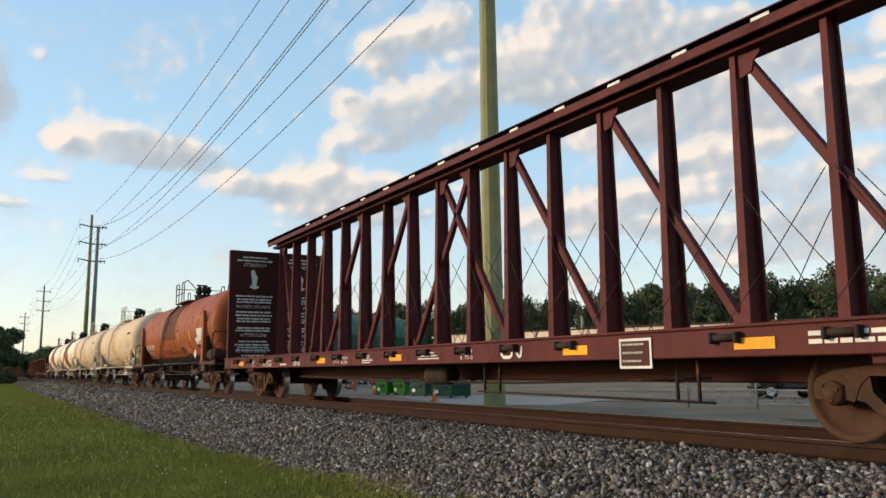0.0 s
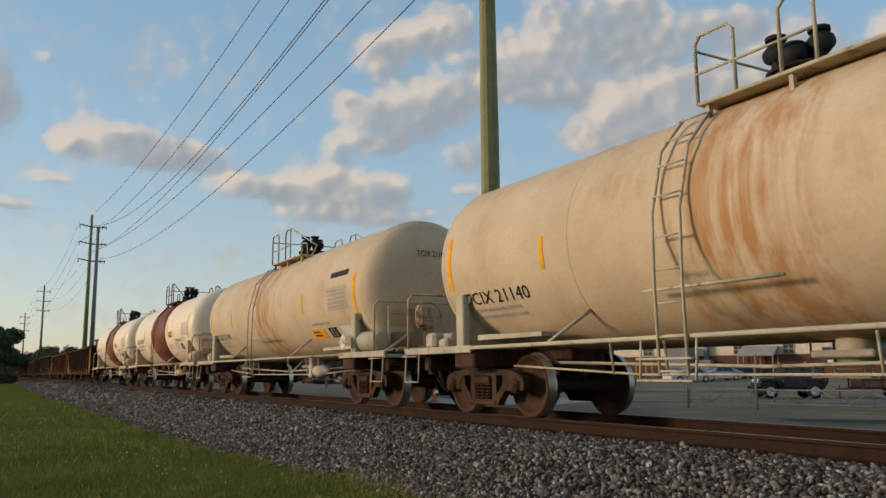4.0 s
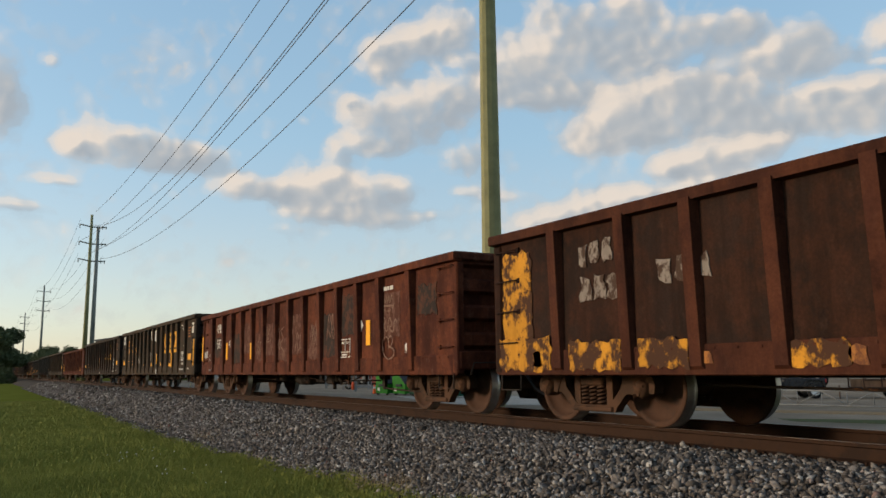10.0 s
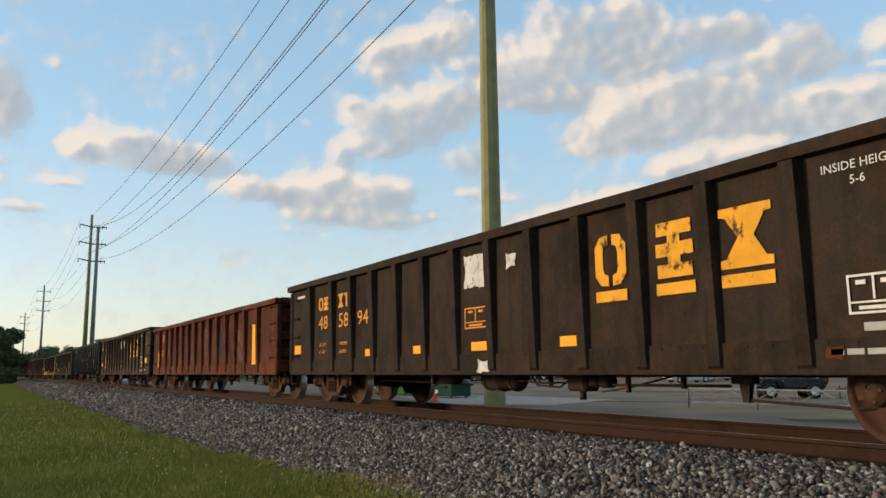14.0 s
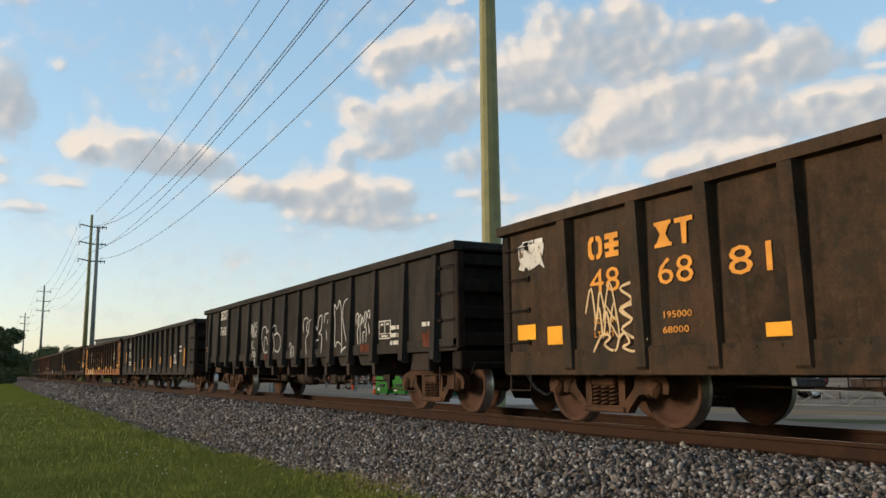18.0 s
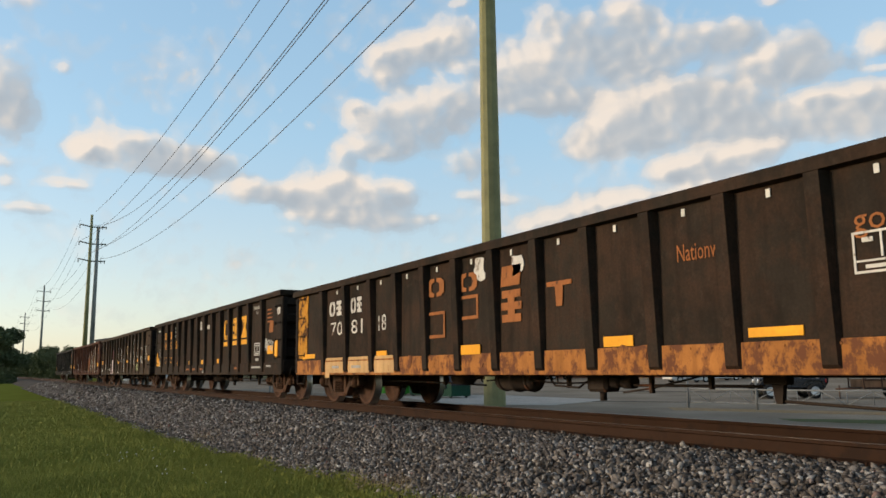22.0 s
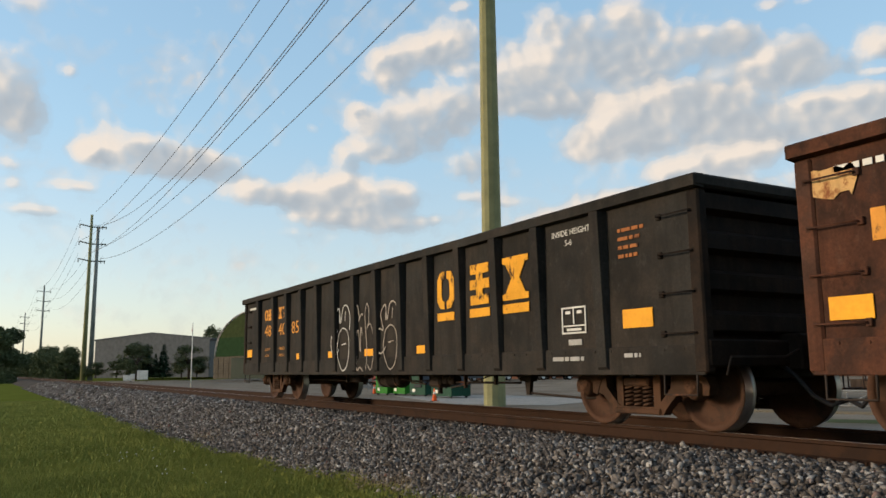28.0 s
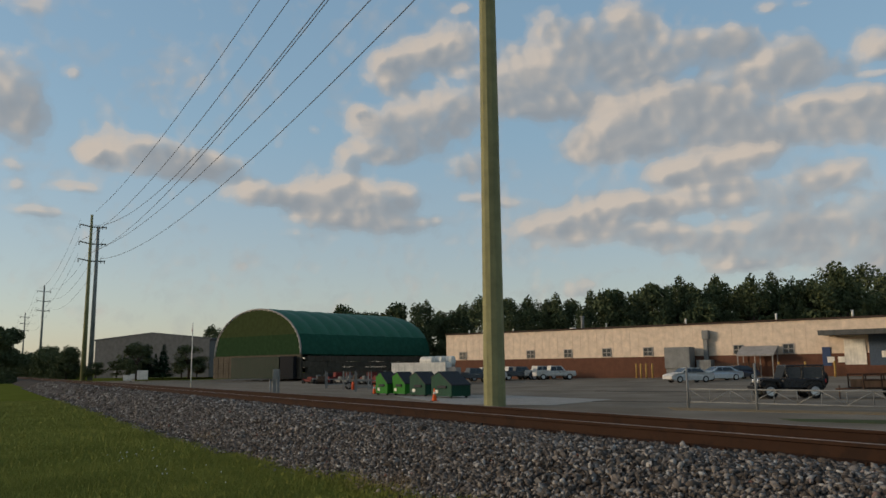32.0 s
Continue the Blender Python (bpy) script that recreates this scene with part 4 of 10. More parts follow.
def tank_car(u, label, shell, metal, half=6.65, tc=5.35, band=None, band_x=(-1.45, 1.45), under=None, r=TANK_R, zc=TANK_Z, ladder_x=-1.08, cap=None, frame_material=None, platform=None, tall_saddle=False, deck=None, plat_x=(-1.05, 1.3)):
    car = thing("tank_car", label, "tank wagon", pose(u, Y_TRACK, 0), "freight train wagons")
    head = 0.55
    prof = [(-half + head - head * math.cos(a), r * math.sin(a) ** 0.8 if a > 0 else 0.0) for a in [math.pi / 2 * k / 9 for k in range(10)]]
    cyl_x = [-half + head + 0.4] + [x for x in (-4.0, -2.0, 0.0, 2.0, 4.0)] + [half - head - 0.4]
    full = prof + [(x, r) for x in cyl_x] + [(-a, q) for a, q in reversed(prof)]
    g = Geo()
    g.lathe(full, (0, 0, zc), "x", 56)
    part("tank_shell", g, shell, car)
    # weld seams
    for x in (-half + head, -2.9, 2.9, half - head):
        g = Geo()
        g.lathe([(x - 0.012, r - 0.01), (x - 0.008, r + 0.004), (x + 0.008, r + 0.004), (x + 0.012, r - 0.01)], (0, 0, zc), "x", 56)
        part("weld_seam", g, shell, car)
    if band:
        g = Geo()
        g.lathe([(band_x[0], r - 0.01), (band_x[0] + 0.002, r + 0.005), (band_x[1] - 0.002, r + 0.005), (band_x[1], r - 0.01)], (0, 0, zc), "x", 56)
        part("band", g, band, car, "dull red-brown band round the tank" if platform is None else "rust-streaked band")
    if under:
        g = Geo()
        n = 14
        p = []
        for i in range(n + 1):
            a = math.pi + math.radians(47) + (math.pi - math.radians(94)) * i / n
            for x in (-half + head, half - head):
                p.append((x, (r + 0.006) * math.cos(a), zc + (r + 0.006) * math.sin(a)))
        g.add(p, [(2 * i, 2 * i + 1, 2 * i + 3, 2 * i + 2) for i in range(n)], True)
        part("lower_shell", g, under, car, "black lower shell")
    ex = half + 0.72      # platform end
    for s in (-1, 1):
        xs = s * (tc + 0.15)
        for y in (-1, 1):
            g = Geo()
            z1 = zc - 0.58 if tall_saddle else zc - 0.45
            yy = math.sqrt(r * r - (z1 - zc) ** 2)
            g.bevel(xs - 0.11, xs + 0.11, min(y * (yy - 0.03), y * (yy + 0.10)), max(y * (yy - 0.03), y * (yy + 0.10)), 1.02, z1 + 0.06, 0.02)
            g.add([(xs - 0.02, y * 0.35, 1.0), (xs - 0.02, y * (yy + 0.05), 1.0), (xs - 0.02, y * (yy + 0.05), z1), (xs - 0.02, y * 0.95, zc - 1.0), (xs + 0.02, y * 0.35, 1.0), (xs + 0.02, y * (yy + 0.05), 1.0), (xs + 0.02, y * (yy + 0.05), z1), (xs + 0.02, y * 0.95, zc - 1.0)], [(0, 1, 2, 3), (7, 6, 5, 4), (0, 4, 5, 1), (1, 5, 6, 2), (2, 6, 7, 3), (3, 7, 4, 0)])
            g.lathe([(-0.02, 0.0), (-0.02, 0.24), (0.02, 0.24), (0.02, 0.0)], (xs, y * (yy + 0.0), z1 + 0.10), "y", 14)
            part("saddle", g, metal, car)
        g = Geo()
        a, b = s * (half - 1.45), s * ex
        g.bevel(min(a, b), max(a, b), -1.45, -0.45, 1.0, 1.045, 0.01).bevel(min(a, b), max(a, b), 0.45, 1.45, 1.0, 1.045, 0.01)
        g.bevel(min(s * (ex - 0.55), b), max(s * (ex - 0.55), b), -1.45, 1.45, 0.99, 1.05, 0.01)
        g.bevel(min(s * (ex - 0.06), b), max(s * (ex - 0.06), b), -1.48, 1.48, 0.93, 1.05, 0.01)
        g.bevel(min(a, b), max(a, b), -1.48, -1.44, 0.95, 1.06, 0.01)
        part("end_platform", g, deck or metal, car)
        for y in (-1, 1):
            g = Geo()
            x0, x1 = (half + 0.18 if s > 0 else -ex + 0.10), s * (ex - 0.12)
            if y > 0:
                g.tube([(x0, -1.44, 1.04), (x0, -1.44, 1.90), (x0, -1.36, 2.0), (x0, 1.36, 2.0), (x0, 1.44, 1.90), (x0, 1.44, 1.04)], 0.022, 6)
            elif not tall_saddle:
                g.tube([(x1, -1.44, 1.04), (x1, -1.44, 1.62), (x1, -1.30, 1.70), (x1, -0.6, 1.70), (x1, -0.55, 1.04)], 0.018, 6)
            if y > 0 or not tall_saddle:
                part("end_handrail", g, M_RUSTY_PIPE if tall_saddle and s < 0 else metal, car, "rust-eaten bent pipe handrail" if tall_saddle and s < 0 else "")
            g = Geo()
            x0, x1 = s * (ex - 0.08), s * (ex - 0.55)
            g.tube([(x0, y * 1.47, 0.98), (x0, y * 1.49, 0.50), (x1, y * 1.49, 0.50), (x1, y * 1.47, 0.98)], 0.016, 5)
            g.tube([(x0, y * 1.5, 0.92), (x0 + s * 0.03, y * 1.54, 0.92), (x1, y * 1.54, 0.92), (x1, y * 1.5, 0.92)], 0.013, 5)
            part("step", g, metal, car, "end stirrup step")
        add_coupler(car, s, ex - 0.25, 0.42)
        g = Geo()
        g.bevel(min(s * (half - 2.4), s * (ex - 0.1)), max(s * (half - 2.4), s * (ex - 0.1)), -0.32, 0.32, 0.66, 1.0, 0.02)
        g.bevel(s * tc - 0.28, s * tc + 0.28, -1.40, 1.40, 0.72, 1.0, 0.03)
        part("stub_sill", g, M_SILL_RUST if tall_saddle else metal, car)
        if tall_saddle:
            # pipes and rods that lie across the end platform, air hose below it
            for k in range(3):
                g = Geo()
                x = s * (ex - 0.16 - 0.13 * k)
                g.tube([(x, -1.30 + 0.2 * k, 1.06), (x, -1.2 + 0.2 * k, 1.10 + 0.02 * k), (x - s * 0.08, 0.2, 1.09 + 0.02 * k), (x, 1.25, 1.07)], 0.017, 5)
                part("brake_pipe", g, (metal, M_RUSTY_PIPE, M_SILL_RUST)[k], car, "thin pipe across the end platform")
            g = Geo()
            g.tube([(s * (ex - 0.1), -0.5, 0.92), (s * (ex + 0.12), -0.46, 0.80), (s * (ex + 0.2), -0.42, 0.56), (s * (ex + 0.3), -0.4, 0.42)], 0.03, 7)
            part("air_hose", g, M_BLACKMARK, car, "black rubber air hose")
            g = Geo()
            g.bevel(min(s * (ex - 0.5), s * (ex - 0.32)), max(s * (ex - 0.5), s * (ex - 0.32)), -1.25, -0.7, 0.68, 0.94, 0.03)
            g.tube([(s * (ex - 0.3), -1.2, 0.9), (s * (ex - 0.22), -0.7, 0.74), (s * (ex - 0.25), 0.2, 0.72), (s * (ex - 0.3), 1.1, 0.9)], 0.022, 6)
            part("uncoupling_lever", g, M_SILL_RUST, car, "rusty lever below the end platform")
        add_truck(car, s * tc, cap, frame_material)
    # side running rails
    for y in (-1, 1):
        g = Geo()
        g.tube([(-half + 1.2, y * 1.46, 1.02), (half - 1.2, y * 1.46, 1.02)], 0.028, 8)
        for x in (-3.3, 2.0):
            g.tube([(x, y * 1.46, 1.02), (x + 0.42, y * (r * math.cos(0.72) - 0.01), zc - r * math.sin(0.72))], 0.022, 6)
        for x in (-half + 1.9, half - 1.9):
            g.tube([(x, y * 1.46, 1.02), (x, y * 1.1, 1.03)], 0.02, 5)
        part("side_rail", g, metal, car, "long side handrail on braces")
    # bottom outlet and brake gear below the shell
    g = Geo()
    g.cyl((0, 0, zc - r - 0.26), (0, 0, zc - r + 0.06), 0.2, 14)
    g.bevel(-0.35, 0.35, -0.28, 0.28, 0.78, 0.86, 0.02)
    part("bottom_outlet", g, metal, car)
    g = Geo()
    g.tube([(-half + 1.9, -0.55, 0.80), (-0.6, -0.6, 0.70), (half - 1.9, -0.55, 0.80)], 0.022, 5)
    part("brake_rod", g, metal, car)
    g = Geo()
    g.tube([(-half + 1.9, -1.0, 0.75), (-2.0, -1.05, 0.62), (3.0, -1.05, 0.62), (half - 1.9, -0.9, 0.72)], 0.016, 5)
    for x in (-2.5, -1.6, 0.9, 2.2, 3.0):
        g.tube([(x, -1.05, 0.62), (x, -1.1, 1.0)], 0.016, 5)
    g.tube([(0.9, -1.05, 0.62), (2.2, -1.1, 1.0)], 0.014, 5)
    part("brake_rod", g, metal, car, "thin brake rod on hangers")
    g = Geo()
    g.lathe([(-0.32, 0.0), (-0.32, 0.08), (-0.28, 0.13), (0.22, 0.13), (0.25, 0.08), (0.40, 0.06), (0.42, 0.0)], (half - 3.6, -1.0, 0.70), "x", 14)
    g.bevel(half - 4.15, half - 3.95, -1.12, -0.9, 0.56, 1.0, 0.02)
    part("brake_cylinder", g, metal, car)
    g = Geo()
    g.lathe([(-0.52, 0.0), (-0.52, 0.14), (-0.46, 0.20), (0.46, 0.20), (0.52, 0.14), (0.52, 0.0)], (half - 0.55, -1.15, 1.27), "x", 16)
    part("air_reservoir", g, metal, car)
    # brake wheel and its bracket on the forward platform
    g = Geo()
    x = half + 0.32
    g.tube([(x, -0.35 + 0.28 * math.cos(a), 1.72 + 0.28 * math.sin(a)) for a in [2 * math.pi * k / 16 for k in range(17)]], 0.016, 5)
    for k in range(4):
        a = math.pi / 2 * k
        g.cyl((x, -0.35, 1.72), (x, -0.35 + 0.28 * math.cos(a), 1.72 + 0.28 * math.sin(a)), 0.011, 5)
    g.bevel(x - 0.26, x - 0.04, -0.52, -0.18, 1.50, 1.95, 0.06)
    g.tube([(x - 0.15, -0.35, 1.5), (x - 0.15, -0.35, 1.05)], 0.03, 6).tube([(x + 0.02, -0.20, 1.5), (x + 0.02, -0.2, 1.1)], 0.016, 5)
    part("brake_wheel", g, M_RUSTY_PIPE if tall_saddle else metal, car)
    if tall_saddle:
        for z in (1.42, 1.78):
            g = Geo()
            g.bevel(x - 0.30, x - 0.25, -1.05, -0.55, z, z + 0.11, 0.012)
            part("bracket", g, metal, car, "flat plate bracket by the brake wheel")
        g = Geo()
        g.bevel(x - 0.31, x - 0.27, -1.08, -1.03, 1.28, 1.92, 0.01).tube([(x - 0.28, -0.6, 1.42), (x - 0.28, -1.15, 1.05)], 0.03, 6)
        part("brace", g, metal, car, "sloping strut of the brake stand")
        for k in range(7):
            g = Geo()
            z = 1.46 - 0.06 * k
            d = (0.018, 0.0) if k % 2 else (0.0, 0.018)
            g.tube([(x - 0.02 - d[0], -0.3 - d[1], z), (x - 0.02, -0.3, z + 0.036), (x - 0.02 + d[0], -0.3 + d[1], z), (x - 0.02, -0.3, z - 0.036), (x - 0.02 - d[0], -0.3 - d[1], z)], 0.008, 4)
            part("chain_link", g, M_SILL_RUST, car)
    g = Geo()
    g.bevel(-ex + 0.25, -ex + 0.55, -1.2, -0.75, 1.05, 1.32, 0.05).bevel(-ex + 0.5, -ex + 0.8, -1.1, -0.85, 1.05, 1.22, 0.04).cyl((-ex + 0.2, -0.95, 1.25), (-ex + 0.85, -0.95, 1.25), 0.07, 10)
    part("brake_valve", g, metal, car)
    # top platform with rails, dome cover and valves
    top = zc + r
    pm = platform or metal
    g = Geo()
    p0, p1 = plat_x
    g.bevel(p0, p1, -0.95, -0.30, top - 0.16, top - 0.12, 0.01).bevel(p0, p1, 0.30, 0.95, top - 0.16, top - 0.12, 0.01)
    for x in (p0 + 0.1, (p0 + p1) / 2, p1 - 0.1):
        for y in (-0.90, 0.84):
            g.prism([(x - 0.025, top - 0.14), (x + 0.025, top - 0.14), (x + 0.025, top - 0.55), (x - 0.025, top - 0.45)], y, y + 0.06)
    plat = part("top_platform", g, pm, car)
    zt = top + 0.66

    def rail(pts, r):
        part("guard_rail", Geo().tube(pts, r, 6), pm, plat, "bent pipe guard rail")

    for y in (-1, 1):
        b, w = top - 0.14, y * 0.93
        rail([(p0, w, b), (p0, w, zt - 0.09), (p0 + 0.07, w, zt), (p0 + 0.45, w, zt), (p0 + 0.53, w, zt - 0.09), (p0 + 0.53, w, b)], 0.022)
        rail([(p0 + 1.1, w, b), (p0 + 1.1, w, zt - 0.1), (p0 + 1.2, w, zt), (p0 + 1.55, w, zt), (p1 + 0.9, y * 0.86, top - 0.02), (p1 + 0.62, y * 0.9, top - 0.30)] if tall_saddle else [(p0 + 1.1, w, b), (p0 + 1.1, w, zt - 0.1), (p0 + 1.2, w, zt), (p1 - 0.1, w, zt), (p1 + 1.4, y * 0.86, top + 0.08), (p1 + 1.3, y * 0.9, top - 0.25)], 0.022)
        rail([(p0 + 1.5, w, zt), (p0 + 1.5, w, b)], 0.020)
        rail([(p0, w, top + 0.22), (p0 + 1.5, w, top + 0.22)], 0.016)
        rail([(p1, w, b), (p1, w, top + 0.08), (p1 + 0.08, w, top + 0.14), (p1 + 0.4, w, top + 0.10), (p1 + 0.45, w, top - 0.3)], 0.018)
    rail([(p0, -0.93, top + 0.5), (p0, 0.93, top + 0.5)], 0.016)
    vx = -0.35
    g = Geo()
    g.cyl((vx, 0, top - 0.05), (vx, 0, top + 0.16), 0.36, 20)
    g.cyl((vx, 0, top + 0.16), (vx, 0, top + 0.20), 0.40, 20)
    part("dome_cover", g, M_STEEL_DARK, plat, "dark round manway cover")
    for x, y, k in ((vx - 0.22, -0.14, 1.0), (vx + 0.02, 0.16, 0.85), (vx + 0.26, -0.05, 0.92), (vx + 0.05, -0.22, 0.7)):
        g = Geo()
        g.cyl((x, y, top + 0.18), (x, y, top + 0.38 * k + 0.1), 0.07, 8)
        g.lathe([(-0.14, 0.0), (-0.14, 0.08), (-0.05, 0.13), (0.05, 0.13), (0.14, 0.08), (0.14, 0.0)], (x, y, top + 0.40 * k + 0.05), "x", 12)
        g.cyl((x, y, top + 0.48 * k), (x, y, top + 0.62 * k), 0.04, 8)
        g.cyl((x, y, top + 0.60 * k), (x, y, top + 0.65 * k), 0.12, 10)
        part("valve", g, M_BLACKMARK, plat, "black cast valve")
    # side ladder
    for y in (-1, 1):
        g = Geo()
        for x in (ladder_x - 0.2, ladder_x + 0.2):
            pts = [(x, y * 1.50, 0.62), (x, y * 1.52, 1.6), (x, y * (r + 0.10), zc), (x, y * (r + 0.10) * math.cos(0.5), zc + (r + 0.10) * math.sin(0.5)), (x, y * (r + 0.08) * math.cos(0.9), zc + (r + 0.08) * math.sin(0.9))]
            g.tube(pts, 0.018, 6)
        for k in range(9):
            if k < 5:
                z = 0.66 + 0.36 * k
                yy = 1.50 + (r + 0.10 - 1.50) * max(0, (z - 1.6) / 0.8)
            else:
                a = 0.12 + (k - 5) * 0.24
                yy, z = (r + 0.10) * math.cos(a), zc + (r + 0.10) * math.sin(a)
            g.cyl((ladder_x - 0.2, y * yy, z), (ladder_x + 0.2, y * yy, z), 0.012, 5)
        g.tube([(ladder_x - 0.55, y * 1.35, 1.55), (ladder_x + 1.3, y * 1.35, 1.55)], 0.02, 5)
        part("ladder", g, pm if band or platform else metal, car, "side ladder to the top platform")
        g = Geo()
        for z in (0.55, 0.78):
            g.bevel(ladder_x - 0.5, ladder_x + 0.3, y * 1.5 - 0.06, y * 1.5 + 0.06, z, z + 0.025, 0.005)
        for x in (ladder_x - 0.5, ladder_x + 0.3):
            g.tube([(x, y * 1.46, 1.02), (x, y * 1.5, 0.55)], 0.015, 5)
        part("ladder_step", g, metal, car)
    return car


def clean_tank_material():
    """Smooth cream paint with faint runs and a few rust specks."""
    n = Nodes("cream_tank_paint")
    a, runs, specks = n.noise(0.8, 4), n.noise(4, 5, (1, 1, 0.06)), n.noise(9, 7, rough=0.7)
    c = n.mix(n.ramp(a, (0.3, 0), (0.7, 1)), (0.74, 0.58, 0.42), (0.80, 0.65, 0.48))
    c = n.mix(n.ramp(runs, (0.50, 0), (0.72, 0.22)), c, (0.50, 0.34, 0.20))
    c = n.mix(n.ramp(specks, (0.64, 0), (0.72, 0.5)), c, (0.36, 0.17, 0.08))
    return n.done(c, 0.42, 0.0, 0.3)


M_CREAM = clean_tank_material()
M_CREAM_GEAR = painted("cream_gear_paint", (0.54, 0.41, 0.27), 0.55, (0.19, 0.095, 0.055), 0.42, True, 0.5)
M_BAND = painted("red_brown_band", (0.20, 0.065, 0.04), 0.5, None, dirt=0.35, bump=0.05)
M_BAND_GEAR = painted("red_brown_gear", (0.14, 0.05, 0.035), 0.6, None)


def stained_tank_material():
    """Dirty off-white paint; rust runs down the sides round the top fittings."""
    n = Nodes("stained_tank_paint")
    a, f = n.noise(1.1, 5), n.noise(18, 4)
    c = n.mix(n.ramp(a, (0.3, 0), (0.7, 1)), (0.46, 0.345, 0.225), (0.58, 0.445, 0.305))
    c = n.mix(n.ramp(f, (0.4, 0), (0.8, 0.25)), c, (0.28, 0.22, 0.15))
    sep = n.t.nodes.new("ShaderNodeSeparateXYZ")
    n.link(n.co.outputs["Object"], sep.inputs[0])
    near = n.ramp(n.math("ABSOLUTE", n.math("ADD", sep.outputs[0], 0.3)), (0.0, 1.0), (0.85, 0.75), (1.0, 0.0))
    runs = n.ramp(n.noise(3.2, 5, (1.6, 1, 0.10)), (0.40, 0), (0.62, 1))
    spots = n.ramp(n.noise(0.9, 6), (0.52, 0), (0.70, 0.55))
    m = n.math("MINIMUM", n.math("ADD", n.math("MULTIPLY", near, runs), n.math("MULTIPLY", runs, spots)), 1.0)
    c = n.mix(n.math("MULTIPLY", m, 0.85), c, (0.36, 0.16, 0.05))
    n.bump(f, 0.05, 0.003)
    return n.done(c, 0.55)


M_STAINED = stained_tank_material()
M_STAINED_GEAR = painted("offwhite_gear_paint", (0.44, 0.38, 0.28), 0.6, (0.20, 0.11, 0.06), 0.40, True, 0.3)
M_ORANGE = painted("faded_orange_paint", (0.26, 0.070, 0.024), 0.5, (0.19, 0.058, 0.024), 0.42, True, 0.35, bump=0.05)
M_ORANGE_LOW = painted("black_tar_lower_shell", (0.035, 0.026, 0.022), 0.6, (0.16, 0.06, 0.03), 0.33)
M_ORANGE_GEAR = painted("dark_brown_gear", (0.06, 0.035, 0.026), 0.7, (0.2, 0.08, 0.04), 0.35)
M_AMBER = plain("amber_tape", (0.70, 0.33, 0.012), 0.6)
CARS = []

acid = []
for u, number in ((-78.95, "2244"), (-93.95, "2294")):
    c = tank_car(u, "cream tank wagon for acid with red-brown middle band", M_CREAM, M_CREAM_GEAR, 6.40, 5.35, M_BAND, (-1.66, 1.42), ladder_x=-0.6, cap=M_CAP_BLUE, frame_material=painted("truck_dark_grey", (0.026, 0.021, 0.017), 0.8, (0.045, 0.028, 0.02), 0.4, False), platform=M_BAND_GEAR, tall_saddle=True, deck=M_CREAM_GEAR)
    CARS.append((c, u))
    for x in (-5.93, 5.5):
        shell_patch(c, x, x + 0.12, -0.40, 0.48, M_AMBER)
    for x in (-3.46, -1.80, 1.80):
        shell_patch(c, x, x + 0.09, -0.2, 0.21, M_AMBER)
    head_text(c, "RCRX " + number, -0.38, 2.82, 0.13, M_BLACKMARK, 0.62)
    head_text(c, "CAPY 20478 US GAL", -0.38, 2.70, 0.06, M_GREYMARK, 0.62)
    head_text(c, "CAPY 77 520 L", -0.38, 2.60, 0.06, M_GREYMARK, 0.45)
    shell_text(c, "RCRX " + number, -5.35, -0.33, 0.19, M_BLACKMARK, 1.75)
    shell_bars(c, -5.2, -0.44, 1.55, 2, 0.15, 0.065, M_GREYMARK, seed=2)
    shell_bars(c, -2.75, -0.48, 0.85, 7, 0.09, 0.04, M_GREYMARK, seed=3)
    shell_text(c, "HYDROCHLORIC ACID", 3.1, -0.50, 0.115, M_BLACKMARK, 1.22)
    shell_bars(c, 3.05, -0.56, 0.65, 4, 0.06, 0.03, M_GREYMARK, seed=4)
    shell_bars(c, 1.92, -0.59, 0.85, 3, 0.065, 0.03, M_GREYMARK, seed=5)
    shell_patch(c, 2.08, 2.80, -0.30, -0.06, M_YELLOW, "placard", label="yellow emergency notice with black lettering")
    shell_bars(c, 2.14, -0.08, 0.6, 2, 0.05, 0.025, M_BLACKMARK, r=TANK_R + 0.002, seed=6)
    shell_bars(c, 2.12, -0.19, 0.64, 1, 0.06, 0.09, M_BLACKMARK, r=TANK_R + 0.002, seed=16)
    shell_bars(c, 4.40, 0.12, 1.05, 5, 0.085, 0.035, M_GREYMARK, seed=7, frame_box=True)
    shell_bars(c, 4.40, -0.36, 0.7, 3, 0.07, 0.03, M_GREYMARK, seed=8)
    shell_patch(c, 3.90, 4.32, -0.84, -0.60, M_BLACKMARK, "placard", label="black stencil box")
    shell_patch(c, 4.05, 4.07, -0.83, -0.62, M_WHITE, "placard", lift=0.010)
    shell_patch(c, 4.18, 4.20, -0.83, -0.62, M_WHITE, "placard", lift=0.010)
    me = Geo().add([(-0.17, 0, 0), (0, -0.17, 0), (0.17, 0, 0), (0, 0.17, 0)], [(0, 1, 2, 3)]).mesh("hazard_diamond")
    on_shell(me, 4.80, -0.80, TANK_R, TANK_Z)
    link_mesh("hazard_diamond", me, M_BLACKMARK, c, "black hazard diamond")
    shell_text(c, "1789", 4.70, -0.83, 0.07, M_WHITE, 0.20, TANK_R + 0.004)
    shell_bars(c, 5.53, -0.58, 0.3, 4, 0.07, 0.03, M_GREYMARK, seed=9)

